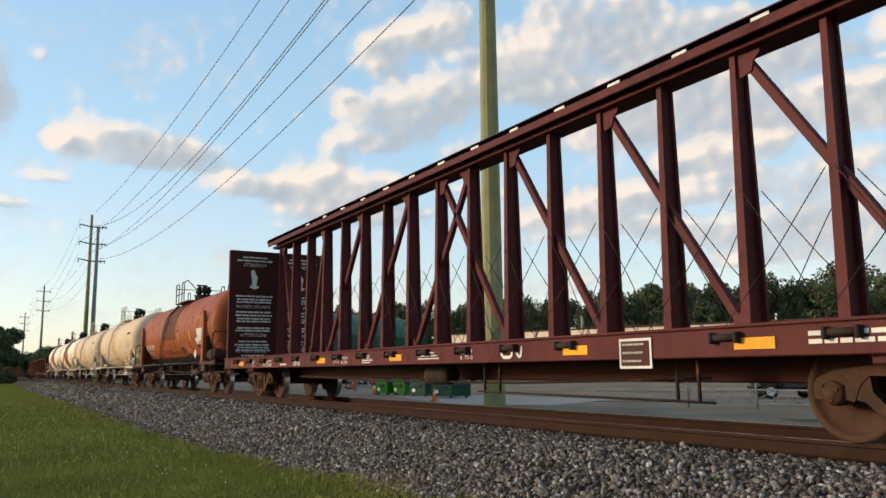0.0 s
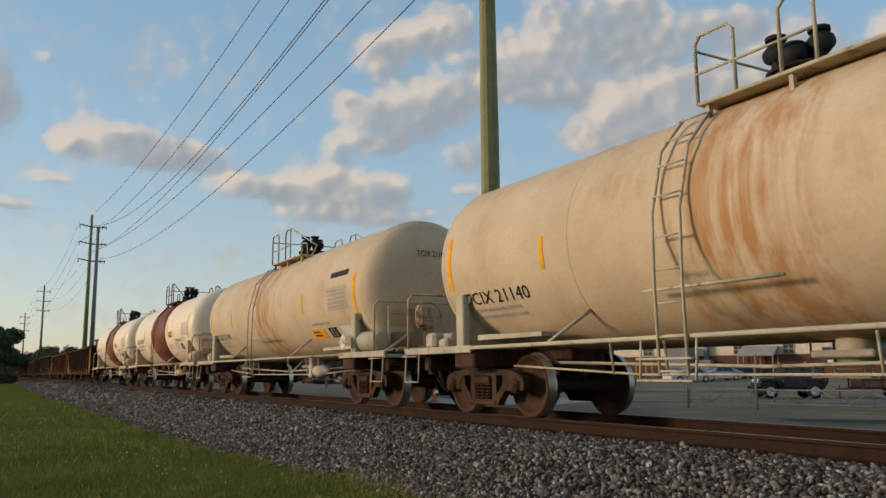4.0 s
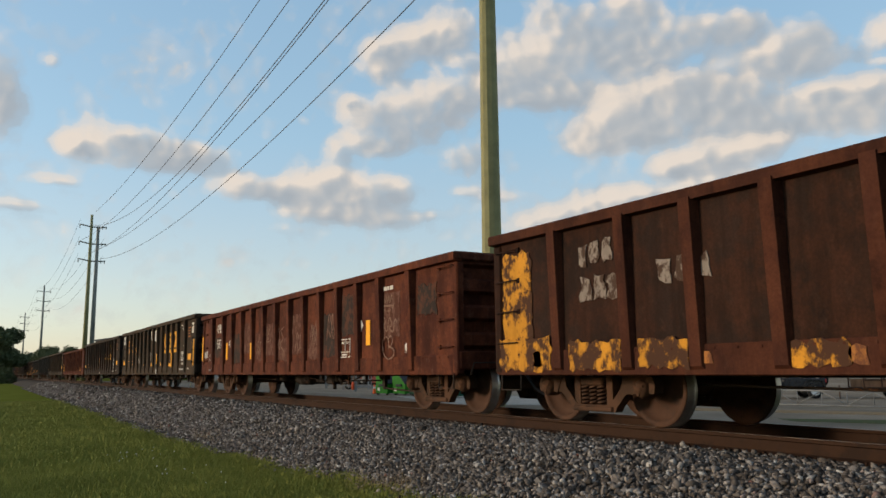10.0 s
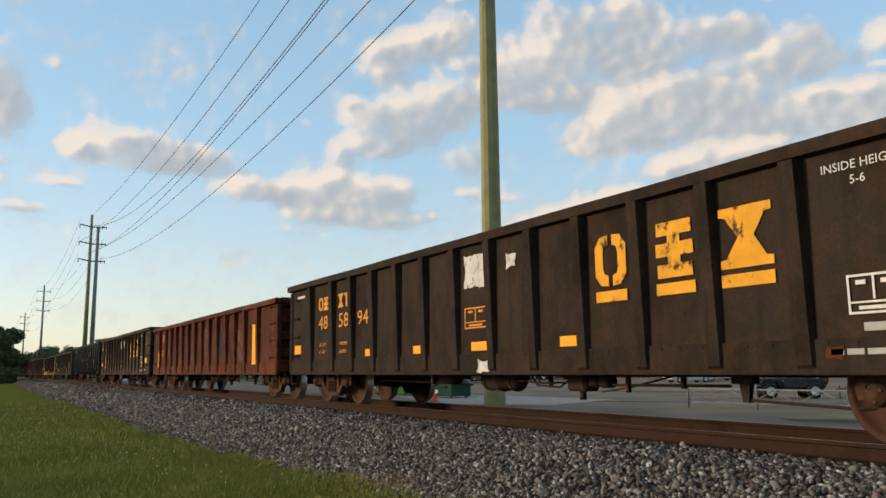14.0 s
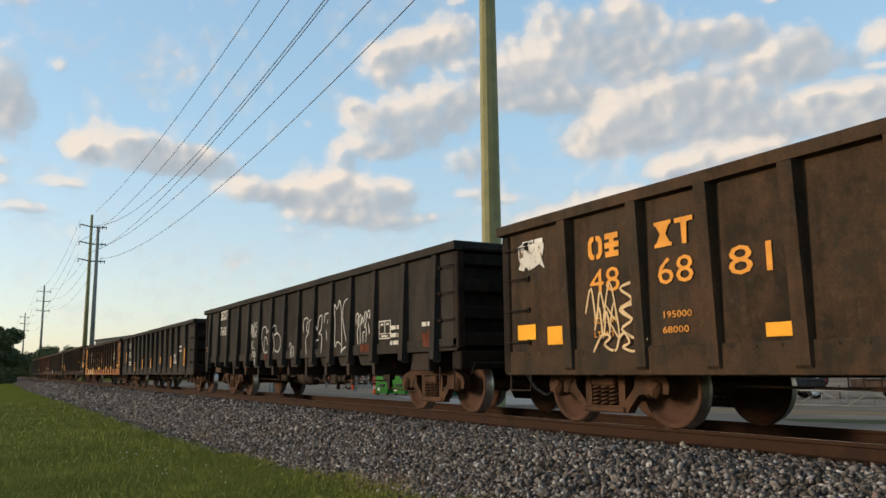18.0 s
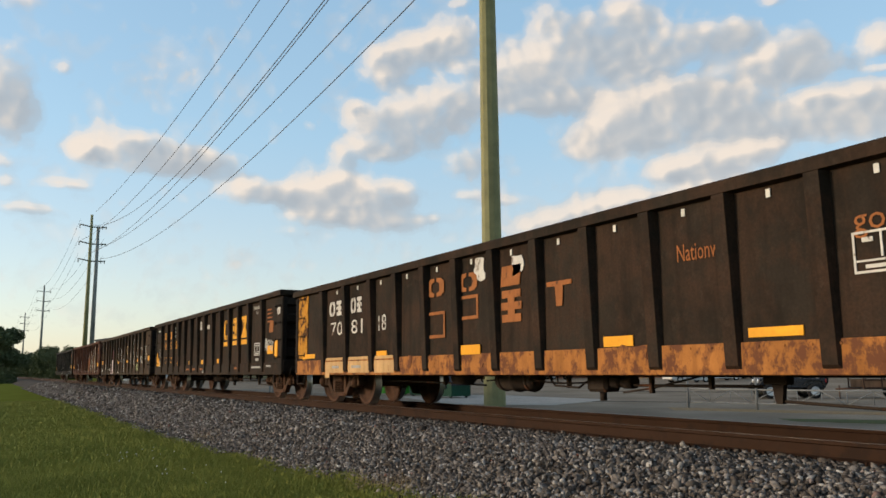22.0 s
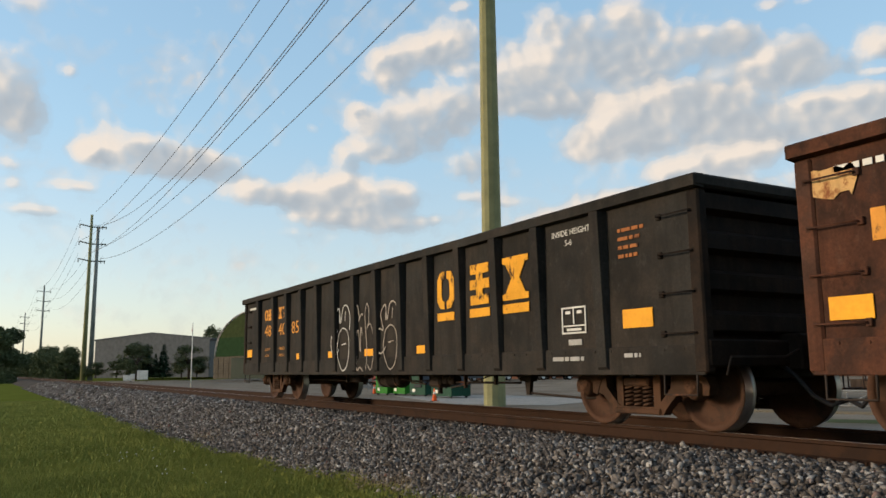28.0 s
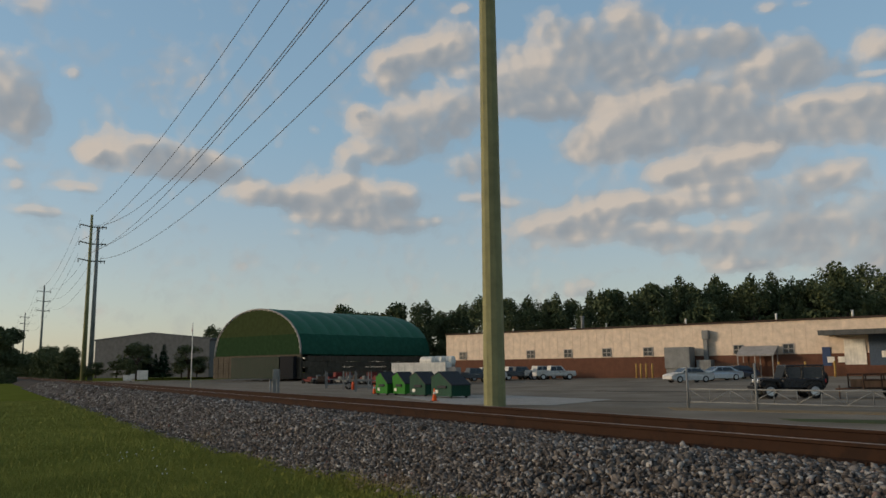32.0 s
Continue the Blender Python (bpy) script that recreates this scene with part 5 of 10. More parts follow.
for u, number in ((-48.6, "21140"), (-64.0, "21141")):
    c = tank_car(u, "dirty off-white tank wagon with rust runs down its sides", M_STAINED, M_STAINED_GEAR, 6.60, 5.47, platform=M_STAINED_GEAR, tall_saddle=True)
    CARS.append((c, u))
    shell_patch(c, -5.93, -5.82, -0.45, 0.40, M_AMBER)
    shell_patch(c, 5.62, 5.75, -0.57, 0.29, M_AMBER)
    for x in (-3.5, 1.95, 2.62) if number[-1] == "0" else (-3.5, -1.9, 2.62):
        shell_patch(c, x, x + 0.09, -0.36, 0.08, M_AMBER)
    head_text(c, "TCIX " + number, -0.40, 2.95, 0.12, M_BLACKMARK, 0.64, 6.60)
    shell_text(c, "TCIX " + number, -5.6, -0.72, 0.20, M_BLACKMARK, 1.68)
    shell_bars(c, -5.5, -0.80, 1.6, 2, 0.12, 0.05, M_GREYMARK, seed=12)
    shell_bars(c, 4.27, 0.03, 1.05, 5, 0.085, 0.035, M_GREYMARK, seed=13, frame_box=True)
    shell_patch(c, 4.38, 5.33, 0.30, 0.42, M_BLACKMARK, "placard", label="black stripe")
    shell_patch(c, 2.83, 3.62, -1.02, -0.77, M_YELLOW, "placard", label="yellow emergency notice")
    shell_bars(c, 2.90, -0.82, 0.62, 2, 0.09, 0.04, M_BLACKMARK, r=TANK_R + 0.002, seed=14)
    shell_patch(c, 3.84, 4.30, -1.03, -0.77, M_BLACKMARK, "placard", label="black stencil box")
    shell_patch(c, 3.99, 4.01, -1.01, -0.79, M_WHITE, "placard", lift=0.010)
    shell_patch(c, 4.14, 4.16, -1.01, -0.79, M_WHITE, "placard", lift=0.010)
    shell_patch(c, 4.54, 5.02, -1.02, -0.77, M_WHITE, "placard", label="white blank notice")
    shell_bars(c, 3.0, -0.62, 1.1, 1, 0.06, 0.06, M_GREYMARK, seed=15)
    g = Geo()
    g.prism([(5.34, 1.27), (5.53, 1.44), (5.72, 1.27), (5.53, 1.10)], -1.55, -1.54)
    part("hazard_diamond", g, M_WHITE, c, "white hazard diamond")
    letters(c, "1760", 5.36, 1.22, 0.11, M_BLACKMARK, -1.553, width=0.34)
    for s_ in (-1, 1):
        g = Geo()
        g.prism([(s_ * 3.7, 1.14), (s_ * 5.3, 1.14), (s_ * 5.3, 1.22), (s_ * 3.7, 1.20)], -1.24, -0.9)
        part("side_bearer", g, M_STAINED_GEAR, c)

u = -33.06
c = tank_car(u, "faded orange tank wagon with black lower shell", M_ORANGE, M_ORANGE_GEAR, 7.02, 5.8, under=M_ORANGE_LOW, r=1.345, zc=2.30, ladder_x=-0.85, platform=M_ORANGE_GEAR, plat_x=(-1.25, 1.0))
CARS.append((c, u))
R1, Z1 = 1.345, 2.30
shell_text(c, "ACFX 7233", -5.8, -0.60, 0.20, M_WHITE, 1.95, R1, Z1)
shell_bars(c, -5.6, -0.72, 1.5, 2, 0.10, 0.04, M_GREYMARK, R1, Z1, 21)
shell_patch(c, 6.0, 6.12, -0.87, 0.10, M_AMBER, r=R1, zc=Z1)
for x in (1.30, 3.2):
    shell_patch(c, x, x + 0.09, -0.45, -0.09, M_AMBER, r=R1, zc=Z1)
shell_patch(c, 4.42, 5.48, -0.53, -0.09, M_WHITE, "placard", R1, Z1, label="white notice board")
shell_bars(c, 4.47, -0.13, 0.95, 5, 0.08, 0.03, M_GREYMARK, R1 + 0.003, Z1, 22)
shell_patch(c, 4.06, 4.41, -0.58, -0.40, M_WHITE, "placard", R1, Z1)
shell_patch(c, 4.02, 4.60, -0.87, -0.60, M_WHITE, "placard", R1, Z1)
shell_patch(c, 4.05, 4.57, -0.84, -0.63, M_BLACKMARK, "placard", R1, Z1, 0.010)
shell_patch(c, 5.52, 5.72, -0.30, -0.05, M_GREYMARK, "placard", R1, Z1)
shell_patch(c, -1.75, 0.75, -0.30, 1.75, painted("rusted_brown_plate", (0.13, 0.045, 0.024), 0.7, (0.06, 0.03, 0.02), 0.5, True, 0.6), "doubler_plate", R1, Z1, 0.012, "rusted brown plate round the ladder")
letters(c, "1760", 5.02, 1.28, 0.08, M_BLACKMARK, -1.503, width=0.18)
M_FADED = painted("pale_orange_patch", (0.34, 0.10, 0.05), 0.6)
shell_patch(c, 1.97, 2.72, -0.96, -0.67, M_FADED, "placard", R1, Z1, 0.004, "paler repainted patch")
shell_patch(c, 4.1, 5.4, 0.26, 0.36, M_FADED, "placard", R1, Z1, 0.004, "paler repainted patch")
shell_patch(c, 1.15, 1.83, -0.95, -0.68, M_ORANGE_GEAR, "placard", R1, Z1, 0.004, "dark repainted patch")
g = Geo()
g.prism([(4.93, 1.32), (5.11, 1.48), (5.29, 1.32), (5.11, 1.16)], -1.50, -1.49)
part("hazard_diamond", g, M_WHITE, c, "white hazard diamond")
for s in (-1, 1):
    g = Geo()
    x = s * 5.9
    g.prism([(x - 0.13, 1.0), (x + 0.13, 1.0), (x + 0.13, 2.5), (x + 0.05, 2.75), (x - 0.05, 2.75), (x - 0.13, 2.5)], -1.47, -1.36)
    part("end_brace", g, M_ORANGE, c)

# ---- centre-beam flat car ----
M_CB = painted("red_brown_flat_car", (0.088, 0.021, 0.020), 0.6, (0.055, 0.017, 0.016), 0.4, True, 0.4, bump=0.08)
M_CB_DARK = painted("dark_red_bulkhead", (0.055, 0.015, 0.013), 0.5, None, dirt=0.3)


def centre_beam_car(u):
    car = thing("centre_beam_flat_car", "red-brown centre-beam lumber wagon, empty, with bulkheads", "freight wagon", pose(u, Y_TRACK, 0), "freight train wagons")
    h, hl = 10.55, 11.2
    g = Geo()
    g.box(-hl, h, -1.50, 1.50, 0.98, 1.06)
    part("deck", g, M_CB, car)
    for s in (-1, 1):
        g = Geo()
        g.bevel(-hl, h, min(s * 1.48, s * 1.56), max(s * 1.48, s * 1.56), 0.79, 1.085, 0.012)
        g.bevel(-hl, h, min(s * 1.50, s * 1.60), max(s * 1.50, s * 1.60), 1.07, 1.10, 0.006)
        part("side_sill", g, M_CB, car)
        for k in range(17):
            x = -9.76 + 1.22 * k
            if 4.9 < x < 6.6:
                continue
            g = Geo()
            y = s * 1.60
            g.cyl((x - 0.13, y, 0.98), (x + 0.13, y, 0.98), 0.035, 10)
            g.bevel(x - 0.17, x - 0.13, y - 0.05, y + 0.05, 0.92, 1.03, 0.01).bevel(x + 0.13, x + 0.17, y - 0.05, y + 0.05, 0.92, 1.03, 0.01)
            part("strap_winch", g, M_STEEL_DARK, car)
    for x in [-10.67, -9.45] + [-8.23 + 1.22 * k for k in range(15)]:
        g = Geo()
        for s in (-1, 1):
            # flanged post, broad at the foot
            p = []
            for z, d, w in ((1.06, 0.17, 0.068), (4.50, 0.11, 0.040)):
                p += [(x - w, s * d, z), (x + w, s * d, z), (x + w, s * (d - 0.04), z), (x - w, s * (d - 0.04), z)]
            g.add(p, [(0, 1, 2, 3), (4, 5, 6, 7), (0, 1, 5, 4), (1, 2, 6, 5), (2, 3, 7, 6), (3, 0, 4, 7)])
        p = []
        for z, d in ((1.06, 0.15), (4.50, 0.09)):
            p += [(x - 0.012, -d, z), (x + 0.012, -d, z), (x + 0.012, d, z), (x - 0.012, d, z)]
        g.add(p, [(0, 1, 2, 3), (4, 5, 6, 7), (0, 1, 5, 4), (1, 2, 6, 5), (2, 3, 7, 6), (3, 0, 4, 7)])
        part("post", g, M_CB, car)
    post_x = [-8.23 + 1.22 * k for k in range(15)]

    def diagonal(ka, kb):
        xa, xb = post_x[ka], post_x[kb]
        k = 1 if xb > xa else -1
        a, b = Vector((xa + k * 0.13, 0, 4.36)), Vector((xb - k * 0.11, 0, 1.10))
        d = (b - a).normalized()
        m = Matrix.Translation(a) @ Matrix(((d.x, 0, -d.z, 0), (0, 1, 0, 0), (d.z, 0, d.x, 0), (0, 0, 0, 1)))
        brace = part("diagonal_brace", Geo().bevel(0, (b - a).length, -0.05, 0.05, -0.055, 0.055, 0.008, m), M_CB, car)
        part("gusset", Geo().prism([(xa + k * q, z) for q, z in ((0.03, 4.50), (0.36, 4.50), (0.37, 4.38), (0.27, 4.30), (0.24, 4.18), (0.10, 4.14), (0.03, 4.16))], -0.07, -0.04), M_CB, brace, "cut steel gusset plate")
        part("gusset", Geo().prism([(xb - k * q, z) for q, z in ((0.03, 1.07), (0.26, 1.07), (0.26, 1.24), (0.14, 1.34), (0.03, 1.34))], -0.07, -0.04), M_CB, brace)

    for ka in (6, 8, 10, 12):
        diagonal(ka, ka + 2)
    for ka in (7, 5, 3):
        diagonal(ka, ka - 2)
    diagonal(1, 0)
    post_x.append(-10.67)
    post_x.append(-9.45)
    diagonal(15, 16)
    post_x = post_x[:15]
    g = Geo()
    g.bevel(-hl, h - 0.1, -0.36, 0.36, 4.60, 4.72, 0.02)
    g.bevel(-hl + 0.1, h - 0.1, -0.36, -0.32, 4.50, 4.72, 0.01).bevel(-hl + 0.1, h - 0.1, 0.32, 0.36, 4.50, 4.72, 0.01)
    g.bevel(-hl + 0.1, h - 0.1, -0.20, 0.20, 4.44, 4.52, 0.01)
    part("top_chord", g, M_CB, car)
    # white patches stand in for bright sky seen through slots in the chord
    for x in post_x[:-1]:
        g = Geo()
        g.bevel(x + 0.5, x + 0.75, -0.363, -0.355, 4.62, 4.66, 0.003)
        part("chord_slot", g, M_WHITE, car, "white patch for sky showing through a chord slot")
    for s in (-1, 1):
        h = hl if s < 0 else 10.55
        x0, x1 = s * (h - 0.14), s * h
        g = Geo()
        g.bevel(min(x0, x1), max(x0, x1), -1.52, 1.52, 1.06, 4.34, 0.015)
        b = part("bulkhead", g, M_CB_DARK, car, "dark red bulkhead with white lettering")
        if s < 0:
            face = x0 + 0.006

            def line(text, y, z, size, width):
                me = font_mesh(text, size / 0.69)
                xs = [v.co.x for v in me.vertices]
                me.transform(Matrix.Diagonal((width / max(xs), 1, 1, 1)))
                me.transform(Matrix.Translation((face, y, z)) @ Euler((math.pi / 2, 0, math.pi / 2)).to_matrix().to_4x4())
                link_mesh("lettering", me, M_WHITE, b, "white lettering")

            r = random.Random(5)
            for side, words in ((-1.36, ("ATTENTION!", "PRIORITE SECURITE", "ATTENTION!", "73 PIEDS ENTRE")), (0.10, ("WARNING", "SAFETY FIRST", "WARNING", "73 FEET BETWEEN"))):
                g2 = Geo()
                for zz, w in ((4.16, 0.75), (4.06, 1.1), (2.98, 1.15), (2.88, 1.05), (2.80, 1.05), (2.50, 1.1), (2.40, 1.12), (2.30, 1.0), (2.22, 1.05), (2.02, 1.0), (1.94, 1.1), (1.62, 0.9), (1.52, 1.1), (1.44, 0.95), (1.36, 1.05), (1.20, 0.7)):
                    y = side + (1.2 - w) / 2
                    end = y + w
                    while y < end - 0.03:
                        k = min(r.uniform(0.05, 0.22), end - y)
                        g2.box(face - 0.003, face + 0.002, y, y + k, zz - 0.045, zz)
                        y += k + 0.03
                part("small_lettering", g2, M_WHITE, b, "rows of small unreadable lettering")
                line(words[0], side + 0.25, 3.86, 0.10, 0.70)
                line(words[1], side + 0.05, 2.60, 0.08, 1.05)
                line(words[2], side + 0.20, 1.74, 0.10, 0.80)
                line(words[3], side + 0.10, 1.27, 0.075, 0.90)
                g2 = Geo()
                g2.prism([(0.0, 0.0), (0.18, -0.05), (0.30, 0.02), (0.20, 0.08), (0.24, 0.30), (0.12, 0.55), (0.03, 0.50), (0.08, 0.12)], -0.002, 0.003, Matrix.Translation((face, side + 0.45, 3.22)) @ Euler((0, 0, math.pi / 2)).to_matrix().to_4x4())
                part("pictogram", g2, M_WHITE, b, "white warning pictogram")
        g = Geo()
        g.bevel(min(s * (h - 0.2), s * (h + 0.1)), max(s * (h - 0.2), s * (h + 0.1)), -1.5, 1.5, 0.76, 1.06, 0.02)
        part("end_sill", g, M_CB, car)
        for y in (-1, 1):
            g = Geo()
            g.tube([(s * (h - 0.1), y * 1.52, 0.80), (s * (h - 0.1), y * 1.54, 0.42), (s * (h - 0.6), y * 1.54, 0.42), (s * (h - 0.6), y * 1.52, 0.80)], 0.014, 5)
            part("stirrup_step", g, M_CB, car)
        add_coupler(car, s, h, 0.6)
        add_truck(car, 8.95 if s > 0 else -9.25)
    g = Geo()
    g.bevel(-h + 0.2, h - 0.2, -0.35, 0.35, 0.52, 0.98, 0.02)
    for s in (-1, 1):
        g.bevel(s * 8.95 - 0.28, s * 8.95 + 0.28, -1.45, 1.45, 0.70, 0.98, 0.02)
    part("centre_sill", g, M_CB_DARK, car)
    g = Geo()
    g.tube([(-6.5, -0.9, 0.58), (-2, -0.95, 0.5), (3, -0.95, 0.5), (6.5, -0.9, 0.58)], 0.018, 5)
    for x in (2.6, 3.0, 6.4, 6.7):
        g.tube([(x, -1.3, 0.8), (x, -1.3, 0.35)], 0.022, 5)
    g.tube([(2.4, -1.3, 0.38), (6.9, -1.3, 0.34)], 0.016, 5)
    g.lathe([(-0.4, 0), (-0.4, 0.12), (-0.33, 0.17), (0.33, 0.17), (0.4, 0.12), (0.4, 0)], (0.6, -0.9, 0.62), "x", 12)
    part("brake_gear", g, M_STEEL_DARK, car)
    # tie-down cables slung between the sills and the posts
    for xa, xb in zip(post_x, post_x[1:]):
        for y in (-0.2, 0.2):
            for x0, x1 in ((xa + 0.05, xb + 0.1), (xb - 0.05, xa - 0.1)):
                part("tie_down_cable", Geo().tube([(x0, y, 2.78), ((x0 + x1) / 2, y * 1.5, 1.92), (x1, y * 2.4, 1.09)], 0.006, 4), M_STEEL_DARK, car)
    y = -1.567
    for x in (-9.63, -3.6, -0.07, 4.8, 7.4):
        patch(car, x, x + 0.46, 0.86, 0.97, M_YELLOW, y=y)
    for k, words in enumerate((("LD LMT", "224500"), ("LT WT", "61200"))):
        letters(car, words[0], -2.68, 0.925 - 0.085 * k, 0.055, M_WHITE, y, width=0.30)
        letters(car, words[1], -2.28, 0.925 - 0.085 * k, 0.055, M_WHITE, y, width=0.32)
    bars(car, -1.24, 0.98, 0.46, 4, 0.04, 0.02, M_WHITE, y, 31)
    bars(car, 1.0, 0.98, 0.72, 3, 0.045, 0.022, M_WHITE, y, 32)
    bars(car, 8.2, 1.0, 0.9, 2, 0.07, 0.04, M_WHITE, y, 33)
    bars(car, -6.06, 0.885, 0.5, 1, 0.07, 0.045, M_WHITE, y, 35)
    letters(car, "WC", -8.42, 0.84, 0.14, M_WHITE, y, width=0.30)
    letters(car, "37922", -7.45, 0.83, 0.15, M_WHITE, y, width=0.72)
    letters(car, "IH 11-7", 2.33, 0.935, 0.055, M_WHITE, y, width=0.36)
    letters(car, "IL 73-0", 2.33, 0.85, 0.055, M_WHITE, y, width=0.36)
    for x0, x1, z0, z1 in ((-5.09, -4.88, 0.82, 1.0), (-4.82, -4.66, 0.82, 1.0)):
        patch(car, x0, x1, z0, z1, M_GREYMARK, "placard", y, "pale repainted square")
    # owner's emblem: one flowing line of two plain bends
    v, f = ribbon([(3.62, 1.0), (3.50, 1.0), (3.45, 0.97), (3.45, 0.90), (3.50, 0.86), (3.64, 0.86), (3.69, 0.88), (3.71, 0.97), (3.74, 0.99), (3.78, 0.97), (3.84, 0.88), (3.88, 0.86), (3.91, 0.88), (3.93, 1.0)], 0.022, y - 0.003)
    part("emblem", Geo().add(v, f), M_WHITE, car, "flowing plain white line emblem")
    g = Geo()
    g.bevel(5.82, 6.32, y - 0.012, y + 0.0, 0.69, 1.02, 0.004)
    board = part("notice_board", g, M_WHITE, car, "white framed notice board")
    g = Geo()
    g.bevel(5.85, 6.29, y - 0.016, y - 0.008, 0.72, 0.99, 0.003)
    part("board_face", g, M_CB_DARK, board)
    bars(board, 5.88, 0.965, 0.38, 3, 0.09, 0.022, M_GREYMARK, y - 0.02, 34, "small unreadable lettering")
    return car


CARS.append((centre_beam_car(-12.63), -12.63))

# ---- the gondolas ----
M_G = {
    "black": wagon_paint("black_gondola_paint", (0.026, 0.024, 0.0215), (0.040, 0.031, 0.024), (0.075, 0.068, 0.060), 0.4, 0.30),
    "dark": wagon_paint("dark_brown_gondola_paint", (0.034, 0.026, 0.018), (0.070, 0.038, 0.021), (0.095, 0.072, 0.050), 0.6, 0.32),
    "sooty": wagon_paint("sooty_brown_gondola_paint", (0.025, 0.019, 0.014), (0.048, 0.026, 0.016), (0.070, 0.052, 0.038), 0.6, 0.30),
    "brown": wagon_paint("rust_brown_gondola_paint", (0.046, 0.024, 0.017), (0.105, 0.040, 0.022), (0.16, 0.085, 0.055), 0.7, 0.30),
    "umber": wagon_paint("dark_umber_gondola_paint", (0.020, 0.011, 0.008), (0.046, 0.017, 0.009), (0.075, 0.040, 0.026), 0.7, 0.25),
    "red": wagon_paint("red_oxide_gondola_paint", (0.058, 0.018, 0.011), (0.125, 0.038, 0.018), (0.17, 0.088, 0.058), 0.75, 0.42),
    "yellow": painted("flaking_yellow_paint", (0.50, 0.22, 0.02), 0.7, (0.055, 0.026, 0.015), 0.53, True, 0.35, 1.6),
    "cream": painted("flaking_cream_paint", (0.50, 0.30, 0.12), 0.7, (0.20, 0.075, 0.03), 0.50, True, 0.35, 1.6),
    "sill": painted("flaking_orange_sill", (0.34, 0.135, 0.034), 0.7, (0.12, 0.048, 0.024), 0.50, True, 0.5, 1.8),
    "rib": wagon_paint("red_brown_rib_paint", (0.045, 0.016, 0.010), (0.078, 0.026, 0.013), (0.11, 0.050, 0.030), 0.7, 0.3),
    # rust-flecked end paint, with the unlit ends' shade in its darker colour
    "shaded_end": wagon_paint("shaded_end_paint", (0.016, 0.013, 0.011), (0.034, 0.021, 0.014), (0.05, 0.04, 0.032), 0.5, 0.25),
}
M_ORANGE_TEXT = painted("orange_lettering", (0.62, 0.26, 0.04), 0.6, (0.12, 0.06, 0.03), 0.36, False, grain=3)
M_FADED_ORANGE = painted("faded_orange_lettering", (0.30, 0.11, 0.035), 0.7, (0.06, 0.032, 0.022), 0.40, True, 0.3, 2.0)
M_WORN_WHITE = painted("worn_white_lettering", (0.54, 0.51, 0.46), 0.6, (0.10, 0.06, 0.04), 0.44, False, grain=3)
M_WORN_YELLOW = painted("worn_yellow_emblem", (0.66, 0.30, 0.02), 0.6, (0.06, 0.035, 0.02), 0.42, False, grain=2.4)
M_CHALK = painted("chalk_spray", (0.30, 0.26, 0.22), 0.8, (0.07, 0.055, 0.042), 0.42, False, grain=4)


def standard_marks(c, number, text_material, yellow=(2.0, -0.1, -1.95, -3.9), logo=True, box_material=None, seed=0):
    box_material = box_material or M_WHITE
    if logo:
        emblem(c, (2.72, 3.70, 4.58), 1.64, 2.24, 0.58, M_WORN_YELLOW)
    patch(c, 6.98, 7.45, 1.14, 1.35, M_YELLOW)
    patch(c, -7.85, -7.45, 1.08, 1.28, M_YELLOW)
    for x in yellow:
        patch(c, x, x + 0.45, 0.97, 1.10, M_YELLOW)
    data_box(c, 5.88, 1.12, 0.46, 0.33, box_material)
    patch(c, 6.0, 6.25, 0.98, 1.05, M_GREYMARK, "placard")
    letters(c, "INSIDE HEIGHT", 5.72, 2.35, 0.075, box_material, width=0.75)
    letters(c, "5-6", 5.98, 2.22, 0.075, box_material)
    bars(c, 6.95, 2.28, 0.42, 4, 0.10, 0.04, M_FADED_ORANGE, seed=40 + seed)
    for k, (a, b) in enumerate((("LD LMT", "195000"), ("LT WT", "68000" if seed == 5 else "66000"))):
        letters(c, a, -6.3, 1.22 - 0.16 * k, 0.065, text_material, width=0.42 - 0.06 * k)
        letters(c, b, -5.2, 1.22 - 0.16 * k, 0.07, text_material, width=0.42 - 0.05 * k)
    bars(c, 5.7, 0.84, 0.8, 1, 0.1, 0.05, M_GREYMARK, seed=43 + seed)
    bars(c, -7.7, 2.40, 0.6, 1, 0.1, 0.055, box_material, seed=44 + seed)
    bars(c, 7.0, 0.86, 0.35, 1, 0.1, 0.045, M_GREYMARK, seed=45 + seed)
    for k, x in enumerate((-6.35, -6.06, -5.25, -4.95)):
        block_mark(c, k, x, 1.98, 2.26, 0.25, text_material, "owner_mark", "plain block owner mark")
    for k in range(3):
        letters(c, number[2 * k:2 * k + 2], (-6.35, -5.25, -4.30)[k], 1.58, 0.28, text_material, width=0.52)


specs = (
    (-110.22, "rusty dark brown gondola wagon with flaking yellow end panels", "umber"),
    (-127.6, "red-brown gondola wagon with white chalk scrawls", "red"),
    (-145.0, "black gondola wagon with yellow block emblem", "dark"),
    (-162.55, "dark brown gondola wagon with yellow block emblem", "sooty"),
    (-179.87, "red oxide gondola wagon, plain and rusted", "red"),
    (-197.2, "dark brown gondola wagon with yellow block emblem", "dark"),
    (-214.6, "black tapered gondola wagon with white sprayed scrawls", "black"),
    (-232.22, "plain black gondola wagon with orange reflector bars", "black"),
    (-249.35, "rusty gondola wagon with flaking yellow and cream ends", "sooty"),
    (-266.68, "dark brown gondola wagon with yellow block emblem", "sooty"),
    (-284.27, "black gondola wagon covered in white sprayed scrawls", "dark"),
    (-301.6, "rust-brown gondola wagon with orange numbers", "brown"),
    (-318.98, "black gondola wagon with yellow block emblem", "black"),
)
GON = []
